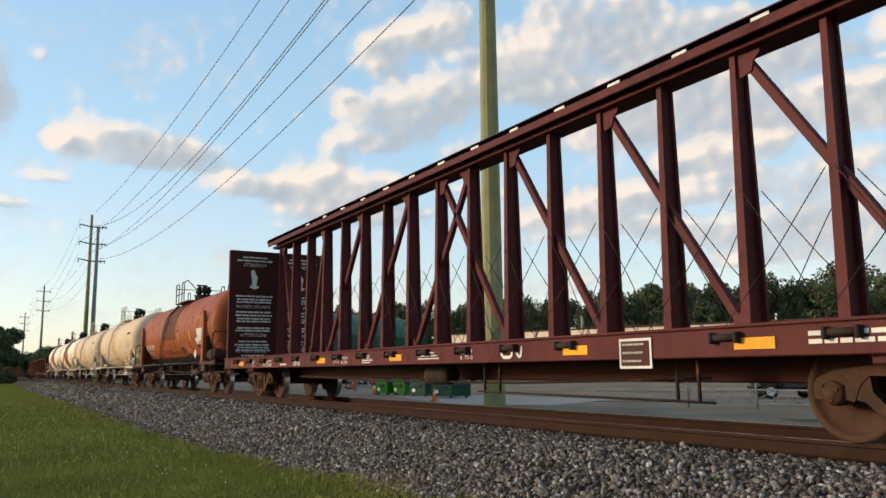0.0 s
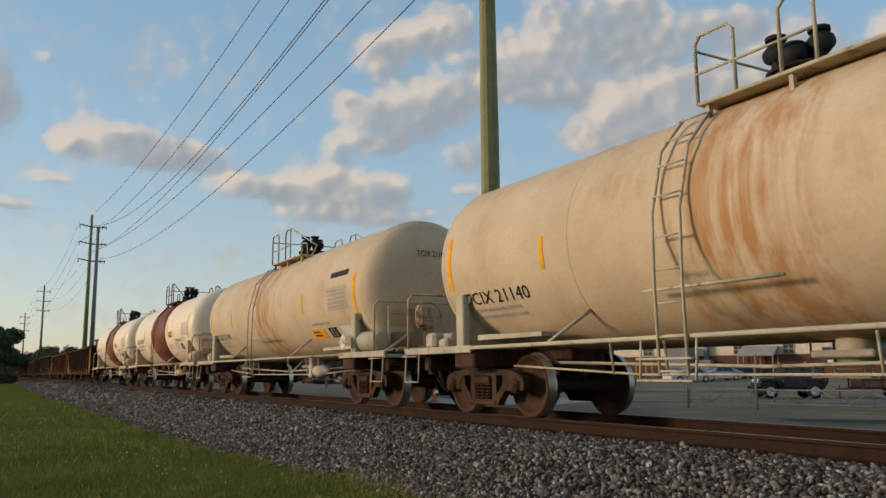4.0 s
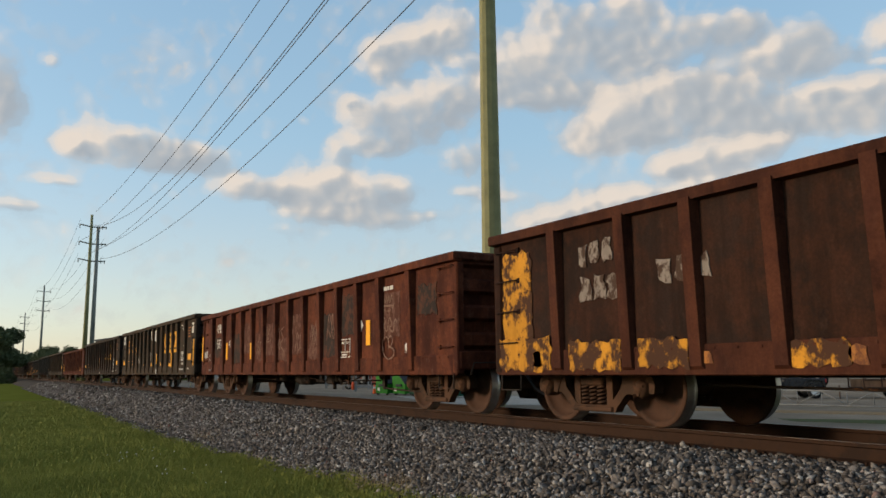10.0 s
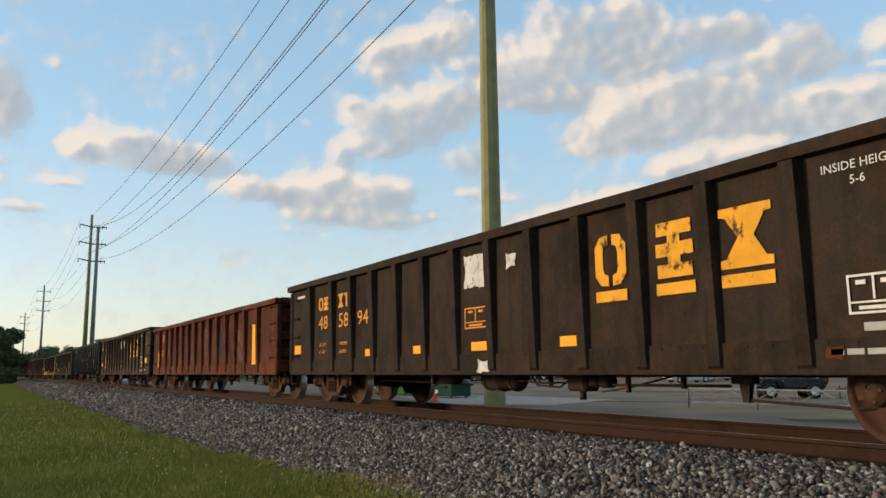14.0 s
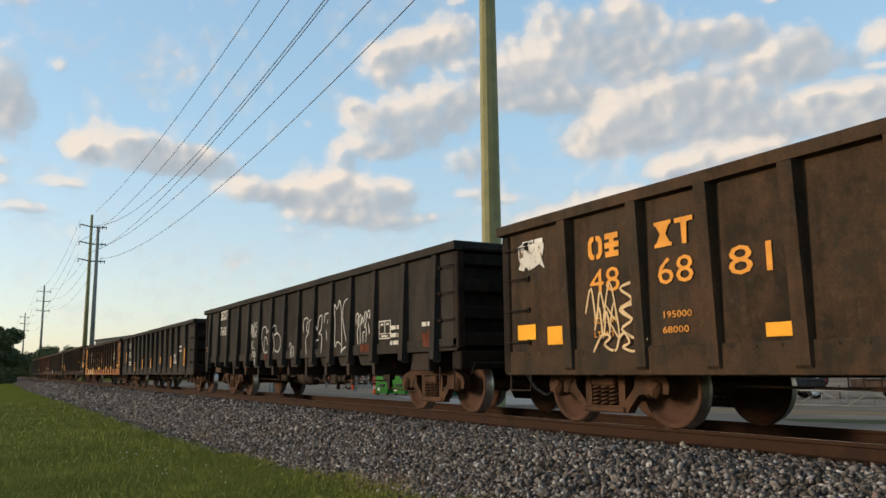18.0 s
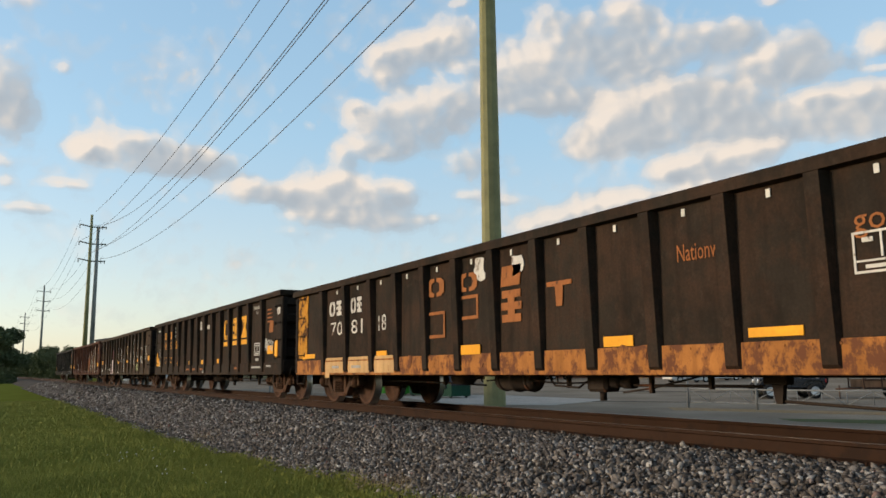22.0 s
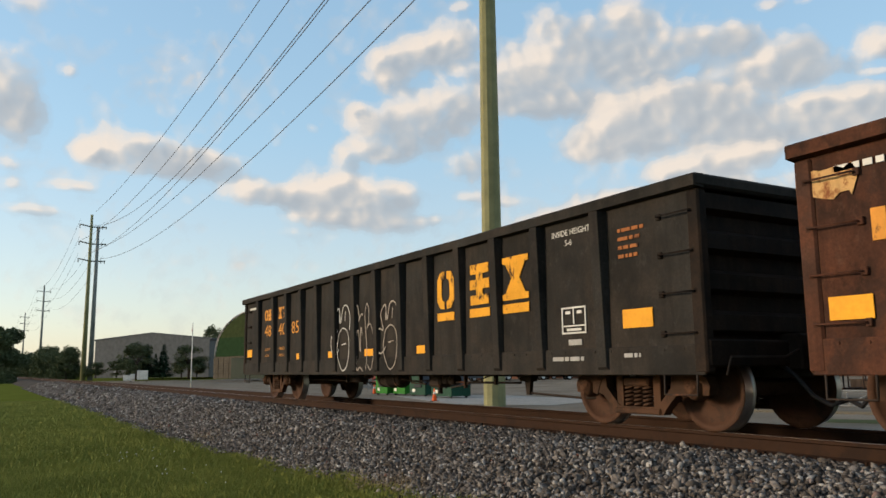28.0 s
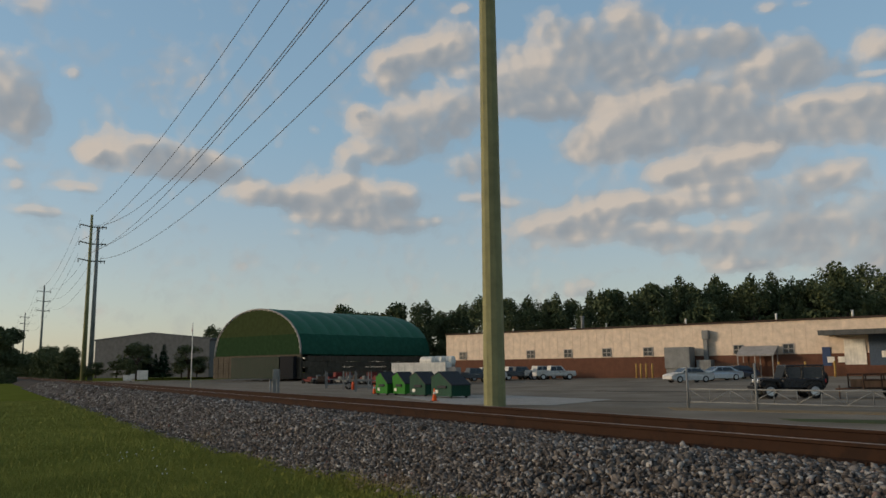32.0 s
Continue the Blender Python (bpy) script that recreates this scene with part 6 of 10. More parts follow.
for i, (u, label, key) in enumerate(specs):
    style = "tub" if i == 6 else "posts"
    ribs = None
    if i == 6:
        ribs = [-7.34, -6.3, -5.2, -4.1, -3.1, -2.1, -1.1, -0.1, 0.9, 1.9, 2.9, 3.9, 5.0, 6.2, 7.3]
    if i == 7:
        ribs = [-6.42] + [-4.96 + 1.041 * k for k in range(11)] + [6.77]
    if i == 8:
        ribs = [-6.40, -5.20, -3.98] + [-2.92 + 1.027 * k for k in range(9)] + [6.5]
    c = gondola(u, label, M_G[key], end_material=M_G["shaded_end"] if key in ("black", "dark", "sooty") else M_G[key], style=style, ribs=ribs, sag=0.05 if i == 0 else 0.0, rib_material=M_G["rib"] if i == 0 else None, chord_material=M_G["rib"] if i == 0 else None, sill_material=M_G["sill"] if i == 8 else M_G["rib"] if i == 0 else None, length=16.0 if i == 6 else 16.16 if i == 11 else 16.1 if i == 7 else GON_L, top={0: 2.57, 1: 2.51, 4: 2.51, 7: 2.525, 8: 2.52, 2: 2.69}.get(i, GON_T))
    CARS.append((c, u))
    GON.append(c)
for i, number in ((2, "484539"), (3, "485894"), (5, "486881"), (9, "485450"), (12, "484085")):
    standard_marks(GON[i], number, M_ORANGE_TEXT, seed=i)


# ---- sky backdrop: broken evening clouds, adrift ----
LEFT = ((89.5, 18.2, 2.0, 1.9, 1), (88.8, 16.0, 1.5, 1.5, 1), (86.1, 19.4, 0.7, 0.6, 0.9), (88.8, 23.1, 1.6, 0.6, 0.5), (92.1, 16.7, 2.1, 2.0, 1), (91.4, 19.9, 1.2, 0.8, 0.7), (95.2, 17.9, 2.5, 1.6, 1), (84.5, 14.5, 1.1, 0.7, 1), (82.2, 15.1, 2.1, 1.0, 1), (79.6, 14.7, 2.6, 1.1, 1), (76.8, 14.3, 2.3, 0.8, 0.95), (80.3, 13.7, 2.7, 0.7, 0.6), (85.5, 12.1, 1.5, 0.4, 0.75), (88.1, 10.4, 1.7, 0.4, 0.65), (89.3, 11.8, 1.0, 0.5, 0.5), (89.4, 13.2, 0.9, 0.4, 0.4), (81.0, 14.3, 3.4, 1.1, 0.7), (78.2, 13.9, 2.6, 0.9, 0.7), (90.2, 17.4, 2.2, 2.2, 0.8))
MID = ((74.1, 12.5, 1.6, 1.1, 0.95), (71.7, 12.3, 1.4, 0.7, 0.8), (69.3, 12.5, 1.9, 1.4, 1), (67.6, 13.2, 1.0, 0.7, 1), (65.6, 12.4, 2.7, 1.1, 1), (63.1, 12.3, 1.7, 1.0, 0.95), (66.9, 10.9, 3.4, 0.8, 0.95), (63.6, 10.3, 2.2, 0.7, 0.9), (61.0, 10.7, 1.3, 0.4, 0.5), (71.2, 9.6, 1.6, 0.4, 0.4), (72.0, 16.4, 1.0, 1.1, 0.75), (69.6, 17.1, 0.7, 0.4, 0.45), (64.0, 20.9, 1.7, 1.2, 1), (64.5, 22.1, 1.3, 0.8, 1), (61.8, 22.5, 2.0, 1.0, 1), (59.3, 23.0, 1.9, 1.3, 1), (58.1, 21.2, 1.0, 0.5, 0.7), (66.6, 18.5, 0.8, 0.6, 0.95), (65.3, 17.4, 1.9, 1.3, 1), (63.1, 16.6, 2.4, 1.7, 1), (60.9, 17.9, 2.5, 1.7, 1), (59.1, 18.7, 2.0, 1.6, 1), (64.0, 15.4, 1.8, 0.7, 1), (67.2, 15.0, 0.9, 1.2, 0.7), (66.1, 15.9, 0.8, 0.6, 0.6), (58.4, 14.6, 1.8, 1.1, 0.75), (58.4, 25.5, 0.8, 0.4, 0.6), (57.9, 12.3, 1.5, 0.4, 0.5), (66.0, 11.9, 3.6, 1.2, 0.6), (72.6, 12.3, 2.4, 0.8, 0.6), (62.5, 17.6, 3.0, 1.6, 0.6), (60.0, 21.8, 2.6, 1.2, 0.5))
HIGH = ((56.0, 19.7, 2.2, 1.5, 1), (52.7, 20.7, 3.4, 2.2, 1), (50.4, 23.1, 2.4, 1.7, 1), (46.5, 23.7, 2.4, 1.3, 1), (47.7, 21.3, 3.7, 2.2, 1), (52.2, 24.2, 1.4, 0.9, 0.85), (44.7, 20.9, 3.2, 1.9, 1), (41.6, 21.9, 2.7, 1.3, 1), (39.0, 21.8, 1.7, 0.9, 1), (37.7, 19.5, 3.0, 1.7, 1), (35.3, 20.2, 1.7, 1.3, 1), (33.8, 19.0, 2.0, 0.9, 0.95), (52.8, 18.6, 3.4, 0.9, 0.85), (46.8, 18.5, 3.4, 0.8, 0.75), (30.2, 19.9, 1.2, 0.9, 1), (27.3, 20.1, 2.2, 1.3, 1), (36.5, 23.5, 1.0, 0.5, 0.85), (34.3, 23.3, 0.6, 0.3, 0.8), (30.4, 18.3, 1.0, 0.3, 0.8), (25.9, 15.7, 2.7, 2.0, 1))
MIDDLE = ((49.1, 15.5, 2.2, 1.3, 1), (46.5, 17.2, 2.8, 1.7, 1), (43.2, 18.7, 2.3, 1.1, 1), (41.4, 17.6, 3.1, 1.5, 1), (44.6, 16.0, 3.6, 1.5, 1), (39.2, 16.2, 3.3, 1.9, 1), (38.2, 14.8, 1.8, 0.9, 1), (34.7, 17.1, 1.3, 0.6, 1), (32.8, 16.5, 2.4, 1.1, 1), (30.7, 16.9, 1.7, 0.9, 1), (33.9, 15.6, 3.5, 1.3, 1), (31.4, 14.9, 2.1, 1.1, 1), (28.4, 14.8, 2.5, 1.7, 1), (47.8, 16.2, 3.2, 1.5, 0.6), (43.0, 16.8, 4.0, 1.6, 0.5))
LOW = ((44.0, 13.3, 1.4, 0.8, 1), (42.0, 13.5, 1.9, 1.2, 1), (39.7, 13.7, 2.1, 1.1, 1), (37.5, 14.1, 1.8, 0.9, 1), (40.6, 12.4, 2.3, 0.5, 0.9), (51.1, 10.7, 2.4, 0.8, 0.95), (53.4, 10.1, 2.0, 0.6, 0.8), (48.4, 11.1, 2.3, 1.0, 1), (46.2, 11.5, 1.9, 0.8, 1), (44.0, 11.1, 1.9, 0.9, 1), (41.8, 11.3, 2.1, 0.9, 1), (39.5, 11.4, 1.8, 1.0, 1), (36.5, 11.3, 2.2, 1.7, 1), (34.2, 11.9, 2.1, 1.3, 1), (32.4, 12.3, 1.4, 0.9, 1), (31.5, 10.0, 2.0, 1.5, 1), (35.0, 9.4, 3.2, 1.0, 1), (39.6, 9.3, 3.4, 0.8, 0.95), (45.3, 9.4, 2.4, 0.6, 0.85), (55.7, 11.9, 2.1, 0.4, 0.5), (48.8, 9.9, 3.7, 0.8, 0.85), (49.2, 9.1, 5.7, 0.9, 0.85), (41.5, 8.4, 4.6, 0.8, 0.85), (36.2, 8.0, 5.4, 1.1, 0.95), (32.6, 6.7, 3.7, 1.2, 0.85), (39.4, 6.9, 2.1, 0.6, 0.95), (50.0, 5.8, 1.6, 0.9, 1), (53.2, 5.5, 2.5, 0.6, 0.45), (46.6, 6.7, 2.3, 0.4, 0.4), (29.0, 8.6, 3.1, 2.1, 1), (28.0, 5.7, 3.7, 1.0, 0.8))
SKY_R = 3000.0
CLOUD_DRIFT = Vector((-math.sin(radians(50)), math.cos(radians(50)), 0)) * 165.0


def cloud_cover(banks, az, el):
    best = np.zeros_like(az)
    for bank in banks:
        for a, e, w, h, s in bank:
            # flat undersides, domed tops
            dy = (el - e) / h
            dy = np.where(dy < 0, dy * 1.15, dy)
            d = np.sqrt(((az - a) / w) ** 2 + dy ** 2)
            best = 1 - (1 - best) * (1 - s * 0.80 * np.clip(1.30 - d * 0.80, 0, 1))
    return best


def cloud_material():
    n = Nodes("evening_cloud")
    t = n.t
    t.nodes.remove(n.bsdf)
    out = [k for k in t.nodes if k.type == "OUTPUT_MATERIAL"][0]
    # slow swirls bend every finer pattern, so that no edge runs smooth
    swirl = t.nodes.new("ShaderNodeTexNoise")
    swirl.inputs["Scale"].default_value, swirl.inputs["Detail"].default_value = 1 / 190, 1
    n.link(n.co.outputs["Object"], swirl.inputs["Vector"])
    centre, bend = t.nodes.new("ShaderNodeVectorMath"), t.nodes.new("ShaderNodeVectorMath")
    centre.operation, bend.operation = "SUBTRACT", "MULTIPLY_ADD"
    n.link(swirl.outputs["Color"], centre.inputs[0])
    centre.inputs[1].default_value = (0.5, 0.5, 0.5)
    n.link(centre.outputs[0], bend.inputs[0])
    bend.inputs[1].default_value = (75, 75, 75)
    n.link(n.co.outputs["Object"], bend.inputs[2])

    def spot(shift, size):
        m = t.nodes.new("ShaderNodeMapping")
        m.inputs["Location"].default_value = [v / size for v in shift]
        m.inputs["Scale"].default_value = (1 / size, 1 / size, 1.0 / size)
        n.link(bend.outputs[0], m.inputs[0])
        return m.outputs[0]

    def fbm(shift, size, detail, rough):
        k = t.nodes.new("ShaderNodeTexNoise")
        k.inputs["Scale"].default_value, k.inputs["Detail"].default_value, k.inputs["Roughness"].default_value = 1.0, detail, rough
        n.link(spot(shift, size), k.inputs["Vector"])
        return n.math("SUBTRACT", k.outputs["Fac"], 0.5)

    def billow(shift, size):
        k = t.nodes.new("ShaderNodeTexVoronoi")
        k.feature = "SMOOTH_F1"
        k.inputs["Smoothness"].default_value = 0.35
        n.link(spot(shift, size), k.inputs["Vector"])
        return n.math("SUBTRACT", 0.45, k.outputs["Distance"])

    def forms(cover, shift):
        d = n.math("ADD", cover, n.math("MULTIPLY", fbm(shift, 360, 4, 0.5), 1.7))
        return n.math("ADD", d, n.math("MULTIPLY", billow(shift, 330), 0.35))

    def attribute(name):
        k = t.nodes.new("ShaderNodeAttribute")
        k.attribute_name = name
        return k.outputs["Fac"]

    alpha, col = None, None
    for i in range(3):     # far, middle and near bank, one over the other
        o = (431.0 * i, 237.0 * i, 119.0 * i)
        c0, c1 = attribute("cover%d" % i), attribute("sunward%d" % i)
        broad = forms(c0, o)
        d1 = forms(c1, (o[0] + 18, o[1] + 22, o[2] - 16))
        # finer puffs fray the edges and dapple the light
        fine = n.math("MULTIPLY", fbm(o, 130, 8, 0.62), 0.85)
        d0 = n.math("ADD", broad, fine)
        al = n.ramp(d0, (0.10, 0.0), (0.32, 0.18), (0.52, 0.62), (0.80, 0.88), (1.05, 0.95))
        al.node.color_ramp.interpolation = "EASE"
        lit = n.math("ADD", 0.50, n.math("MULTIPLY", n.math("SUBTRACT", broad, d1), 1.45))
        lit = n.math("ADD", lit, n.math("MULTIPLY", fine, 0.26))
        # thick cores lie in their own shade
        lit = n.math("SUBTRACT", lit, n.math("MULTIPLY", n.math("MAXIMUM", n.math("SUBTRACT", c1, 0.55), 0.0), 0.55))
        cl = n.ramp(lit, (0.05, (0.31, 0.335, 0.362)), (0.32, (0.365, 0.38, 0.395)), (0.54, (0.46, 0.44, 0.42)), (0.80, (0.65, 0.565, 0.485)))
        if alpha is None:
            alpha, col = al, cl
        else:
            col = n.mix(al, col, cl)
            alpha = n.math("SUBTRACT", 1.0, n.math("MULTIPLY", n.math("SUBTRACT", 1.0, alpha), n.math("SUBTRACT", 1.0, al)))
    em, tr, mx = t.nodes.new("ShaderNodeEmission"), t.nodes.new("ShaderNodeBsdfTransparent"), t.nodes.new("ShaderNodeMixShader")
    n.link(col, em.inputs[0])
    em.inputs[1].default_value = 0.72
    n.link(alpha, mx.inputs[0])
    n.link(tr.outputs[0], mx.inputs[1])
    n.link(em.outputs[0], mx.inputs[2])
    n.link(mx.outputs[0], out.inputs[0])
    return n.mat


az = np.linspace(5, 115, 330)
el = np.linspace(2.0, 34, 130)
A, E_ = np.meshgrid(az, el, indexing="ij")
ra, re = np.radians(A), np.radians(E_)
pos = np.stack([-np.sin(ra) * np.cos(re), np.cos(ra) * np.cos(re), np.sin(re)], -1).reshape(-1, 3) * SKY_R
k = len(el)
quads = [(i * k + j, (i + 1) * k + j, (i + 1) * k + j + 1, i * k + j + 1) for i in range(len(az) - 1) for j in range(k - 1)]
me = bpy.data.meshes.new("backdrop")
me.from_pydata(pos.tolist(), [], quads)
me.polygons.foreach_set("use_smooth", [True] * len(quads))
for i, banks in enumerate(((LEFT, MID, HIGH), (MIDDLE,), (LOW,))):
    for name, c in (("cover%d" % i, cloud_cover(banks, A, E_)), ("sunward%d" % i, cloud_cover(banks, A + 0.75, E_ + 0.38))):
        at = me.attributes.new(name, "FLOAT", "POINT")
        at.data.foreach_set("value", c.reshape(-1).astype(np.float32))
clouds = tagged(link_mesh("backdrop", me, cloud_material()), "broken cream and grey evening clouds", "clouds", kind="structure")

# ---- pole line ----
M_POLE = painted("pole_olive_steel", (0.24, 0.225, 0.11), 0.6, None, streak=True, dirt=0.2)
M_POLE_GREY = painted("pole_grey_steel", (0.22, 0.22, 0.20), 0.6, None)
M_WIRE = plain("wire_dark", (0.085, 0.085, 0.09), 0.6)
pole = thing("transmission_pole", "tall olive-green many-sided steel transmission pole beside the track", "power pole", pose(-31.7, 20.95, -1.06))
g = Geo()
g.cyl((0, 0, 0), (0, 0, 12.7), 0.53, 12, 0.455, smooth=False)
part("lower_shaft", g, M_POLE, pole)
g = Geo()
g.cyl((0, 0, 12.6), (0, 0, 46), 0.465, 12, 0.23, smooth=False)
part("upper_shaft", g, M_POLE, pole)
for i in range(46):
    z = 1.2 + 0.45 * i
    a = math.pi * (1.15 if i % 2 else 1.62)
    r = 0.50 - 0.0055 * z
    g = Geo()
    g.cyl((r * math.cos(a), r * math.sin(a), z), ((r + 0.07) * math.cos(a), (r + 0.07) * math.sin(a), z), 0.014, 5)
    part("climbing_peg", g, M_POLE_GREY, pole)
g = Geo()
for z, w in ((41.5, 2.6), (36, 2.7), (31.5, 2.8), (27.3, 2.8)):
    g.cyl((0, -w, z + 0.2), (0, w, z + 0.2), 0.10, 8)
part("cross_arm", g, M_POLE_GREY, pole)


def far_pole(x, y, h, double=False):
    p = thing("transmission_pole", "distant grey steel transmission pole with three cross arms", "power pole", pose(x, y, ground_z(x, y)), "line of transmission poles")
    g = Geo()
    g.cyl((0, 0, 0), (0, 0, h), 0.62, 10, 0.30)
    part("shaft", g, M_POLE_GREY if not double else M_POLE, p)
    if double:
        g = Geo()
        g.cyl((0, 1.6, 0), (0, 1.6, h * 0.93), 0.62, 10, 0.34)
        part("shaft", g, M_POLE_GREY, p)
    for k in range(3):
        z = h * (0.925 - 0.105 * k)
        g = Geo()
        g.tube([(0, -2.7, z + 0.5), (0, 0, z), (0, 0.8, z), (0, 3.6 if double else 2.7, z + (0.1 if double else 0.4))], 0.17, 6)
        arm = part("cross_arm", g, M_POLE_GREY, p)
        g = Geo()
        for yy in (-2.6, 2.6) if not double else (-2.6, 1.9, 2.6, 3.4):
            g.lathe([(-0.8, 0.0), (-0.8, 0.09), (-0.6, 0.14), (-0.4, 0.09), (-0.2, 0.14), (0.0, 0.06)], (0, yy, z + 0.35), "z", 8)
        part("insulator", g, M_POLE_GREY, arm, "hanging insulator strings")
    return p


far_pole(-213, 21.2, 41.0, True)
for x in (-395, -580, -770, -960):
    far_pole(x, 21.5, 41.0)
# conductors: sagging from the double pole to the near pole, and on down the line
for za, zb, sag, y0, y1 in ((40.85, 42.26, 3.6, 22.0, 22.8), (33.1, 39.9, 5.9, 18.5, 23.4), (37.4, 31.3, 6.9, 21.0, 21.0), (30.2, 30.7, 4.6, 21.0, 21.0), (31.0, 28.6, 4.0, 22.0, 22.8), (29.0, 25.7, 4.7, 23.5, 23.0)):
    g = Geo()
    pts = []
    for i in range(41):
        a = i / 40
        pts.append((-213 + 181.3 * a, y0 + (y1 - y0) * a, za + (zb - za) * a - 4 * sag * a * (1 - a)))
    g.tube(pts, 0.040, 6)
    tagged(part("power_line", g, M_WIRE), "thin dark overhead conductor sagging between poles", "power line", "overhead conductors")
for za, y0 in ((38.5, 18.6), (34.2, 18.6), (30.0, 18.6), (38.4, 24.2), (34.0, 24.2), (29.8, 24.2)):
    g = Geo()
    pts = []
    for x0, x1 in ((-213, -395), (-395, -580), (-580, -770)):
        pts += [(x0 + (x1 - x0) * i / 12, y0, za - 4 * 5.0 * (i / 12) * (1 - i / 12)) for i in range(12 if x1 > -770 else 13)]
    g.tube(pts, 0.03, 4)
    tagged(part("power_line", g, M_WIRE), "thin dark overhead conductor sagging between poles", "power line", "overhead conductors")

# ---- long factory building ----
M_SIDING = painted("cream_metal_siding", (0.66, 0.52, 0.39), 0.6, None, streak=True, dirt=0.12)
M_BRICK = painted("brown_brick", (0.12, 0.056, 0.036), 0.85, None, streak=True, dirt=0.2)
M_TRIM = painted("dark_brown_trim", (0.06, 0.04, 0.03), 0.6, None)
M_GLASS = plain("dark_window_glass", (0.02, 0.023, 0.026), 0.25, 0.0, 0.1)
M_FRAME = painted("grey_frame", (0.30, 0.28, 0.26), 0.6, None)
M_GALV = painted("galvanised_steel", (0.20, 0.20, 0.19), 0.5, None)
M_PALE = painted("pale_white_paint", (0.74, 0.69, 0.60), 0.6, None)
M_CONC = painted("worn_concrete", (0.30, 0.28, 0.25), 0.9, None)
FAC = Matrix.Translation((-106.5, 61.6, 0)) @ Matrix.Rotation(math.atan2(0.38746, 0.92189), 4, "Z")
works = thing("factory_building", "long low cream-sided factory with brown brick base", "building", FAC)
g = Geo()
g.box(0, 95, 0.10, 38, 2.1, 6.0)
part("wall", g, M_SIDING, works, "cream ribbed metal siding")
rib_mesh = Geo().box(0, 0.05, 0.08, 0.11, 2.14, 5.95).mesh("siding_rib")
for i in range(79):
    link_mesh("siding_rib", rib_mesh, M_SIDING, works, at=pose(0.15 + 1.2 * i, 0, 0))
g = Geo()
g.box(0.02, 95, 0.02, 37.9, -1.2, 2.12)
part("brick_base", g, M_BRICK, works, "brown brick lower wall")
g = Geo()
g.box(-0.15, 95.1, -0.05, 38.1, 5.95, 6.16)
part("roof_edge", g, M_TRIM, works)
g = Geo()
g.box(-0.1, 95, 0.2, 38, 6.0, 6.10)
part("roof", g, M_TRIM, works)
for x0, w in ((2.5, 1.35), (14.4, 1.3), (20.4, 1.25), (26.2, 1.3), (32.0, 1.3), (43.5, 1.25), (49.2, 1.25)):
    g = Geo()
    for a, b, c, d in ((0, w, 0, 0.09), (0, w, 1.05, 1.14), (0, 0.09, 0, 1.14), (w - 0.09, w, 0, 1.14), (0, w, 0.52, 0.60), (w / 2 - 0.04, w / 2 + 0.04, 0, 1.14)):
        g.box(x0 + a, x0 + b, 0.0, 0.12, 2.2 + c, 2.2 + d)
    wob = part("window", g, M_FRAME, works, "small four-pane window")
    for i in (0, 1):
        for j in (0, 1):
            g = Geo()
            g.box(x0 + 0.09 + i * (w / 2 - 0.05), x0 + w / 2 - 0.04 + i * (w / 2 - 0.05), 0.03, 0.06, 2.29 + j * 0.51, 2.72 + j * 0.53)
            part("pane", g, M_GLASS, wob)
for x, r, h in ((3, 0.1, 0.6), (11, 0.1, 0.5), (22.4, 0.24, 1.7), (26, 0.1, 0.7), (37.1, 0.12, 0.8), (48.2, 0.12, 0.9), (56.5, 0.12, 0.9)):
    g = Geo()
    g.cyl((x, 2.0, 6.0), (x, 2.0, 6.1 + h), r, 10)
    if r > 0.2:
        g.cyl((x, 2.0, 6.1 + h), (x, 2.0, 6.25 + h), r * 1.4, 10)
    part("roof_vent", g, M_PALE if r < 0.2 else M_GALV, works)
g = Geo()
g.cyl((20.4, 3, 6.05), (20.4, 3, 6.4), 0.7, 12, 0.45)
part("roof_vent", g, M_PALE, works)
g = Geo()
g.bevel(53.9, 66, -3.2, 0.1, 4.1, 4.5, 0.05)
g.box(53.8, 66.1, -3.3, -3.18, 4.05, 4.6)
part("canopy", g, painted("dark_grey_canopy", (0.09, 0.09, 0.085), 0.6, None), works, "grey flat canopy over the loading dock")
g = Geo()
g.bevel(53.4, 54.3, -0.02, 0.06, 0.3, 2.85, 0.02)
part("door", g, plain("blue_door", (0.04, 0.06, 0.12), 0.5), works, "dark blue side door")
g = Geo()
g.bevel(55.7, 57.9, -0.02, 0.08, 0.85, 3.65, 0.02)
for i in range(5):
    g.box(55.75, 57.85, -0.04, -0.01, 1.35 + 0.5 * i, 1.38 + 0.5 * i)
part("dock_door", g, M_PALE, works, "white sectional dock door")
g = Geo()
g.box(58.2, 66, -0.03, 0.06, 0.2, 4.3)
part("dock_opening", g, plain("dark_blue_dock", (0.06, 0.08, 0.11), 0.6), works, "dark dock wall")
g = Geo()
for x in (53.9, 55.0, 59.4):
    g.bevel(x, x + 0.75, -0.06, 0.0, 1.1 if x < 59 else 1.6, 1.75 if x < 59 else 2.3, 0.01)
part("notice", g, M_PALE, works, "pale wall notices")
g = Geo()
g.bevel(52.5, 66, -0.4, 0.1, -1.0, 0.75, 0.03)
part("dock_wall", g, M_BRICK, works)
duct = thing("dust_collector", "grey steel ducting and tank against the factory wall", "ducting", FAC)
g = Geo()
g.bevel(35.7, 38.9, -2.2, -0.3, 0.6, 3.2, 0.05)
g.box(35.8, 38.8, -2.0, -0.5, -1.0, 0.6)
part("tank", g, M_GALV, duct)
g = Geo()
g.bevel(40.0, 40.8, -0.75, 0.0, 4.1, 5.2, 0.04)
g.bevel(40.1, 40.6, -0.6, -0.1, 1.2, 4.2, 0.03)
g.bevel(39.4, 41.2, -1.4, -0.1, -0.8, 1.6, 0.05)
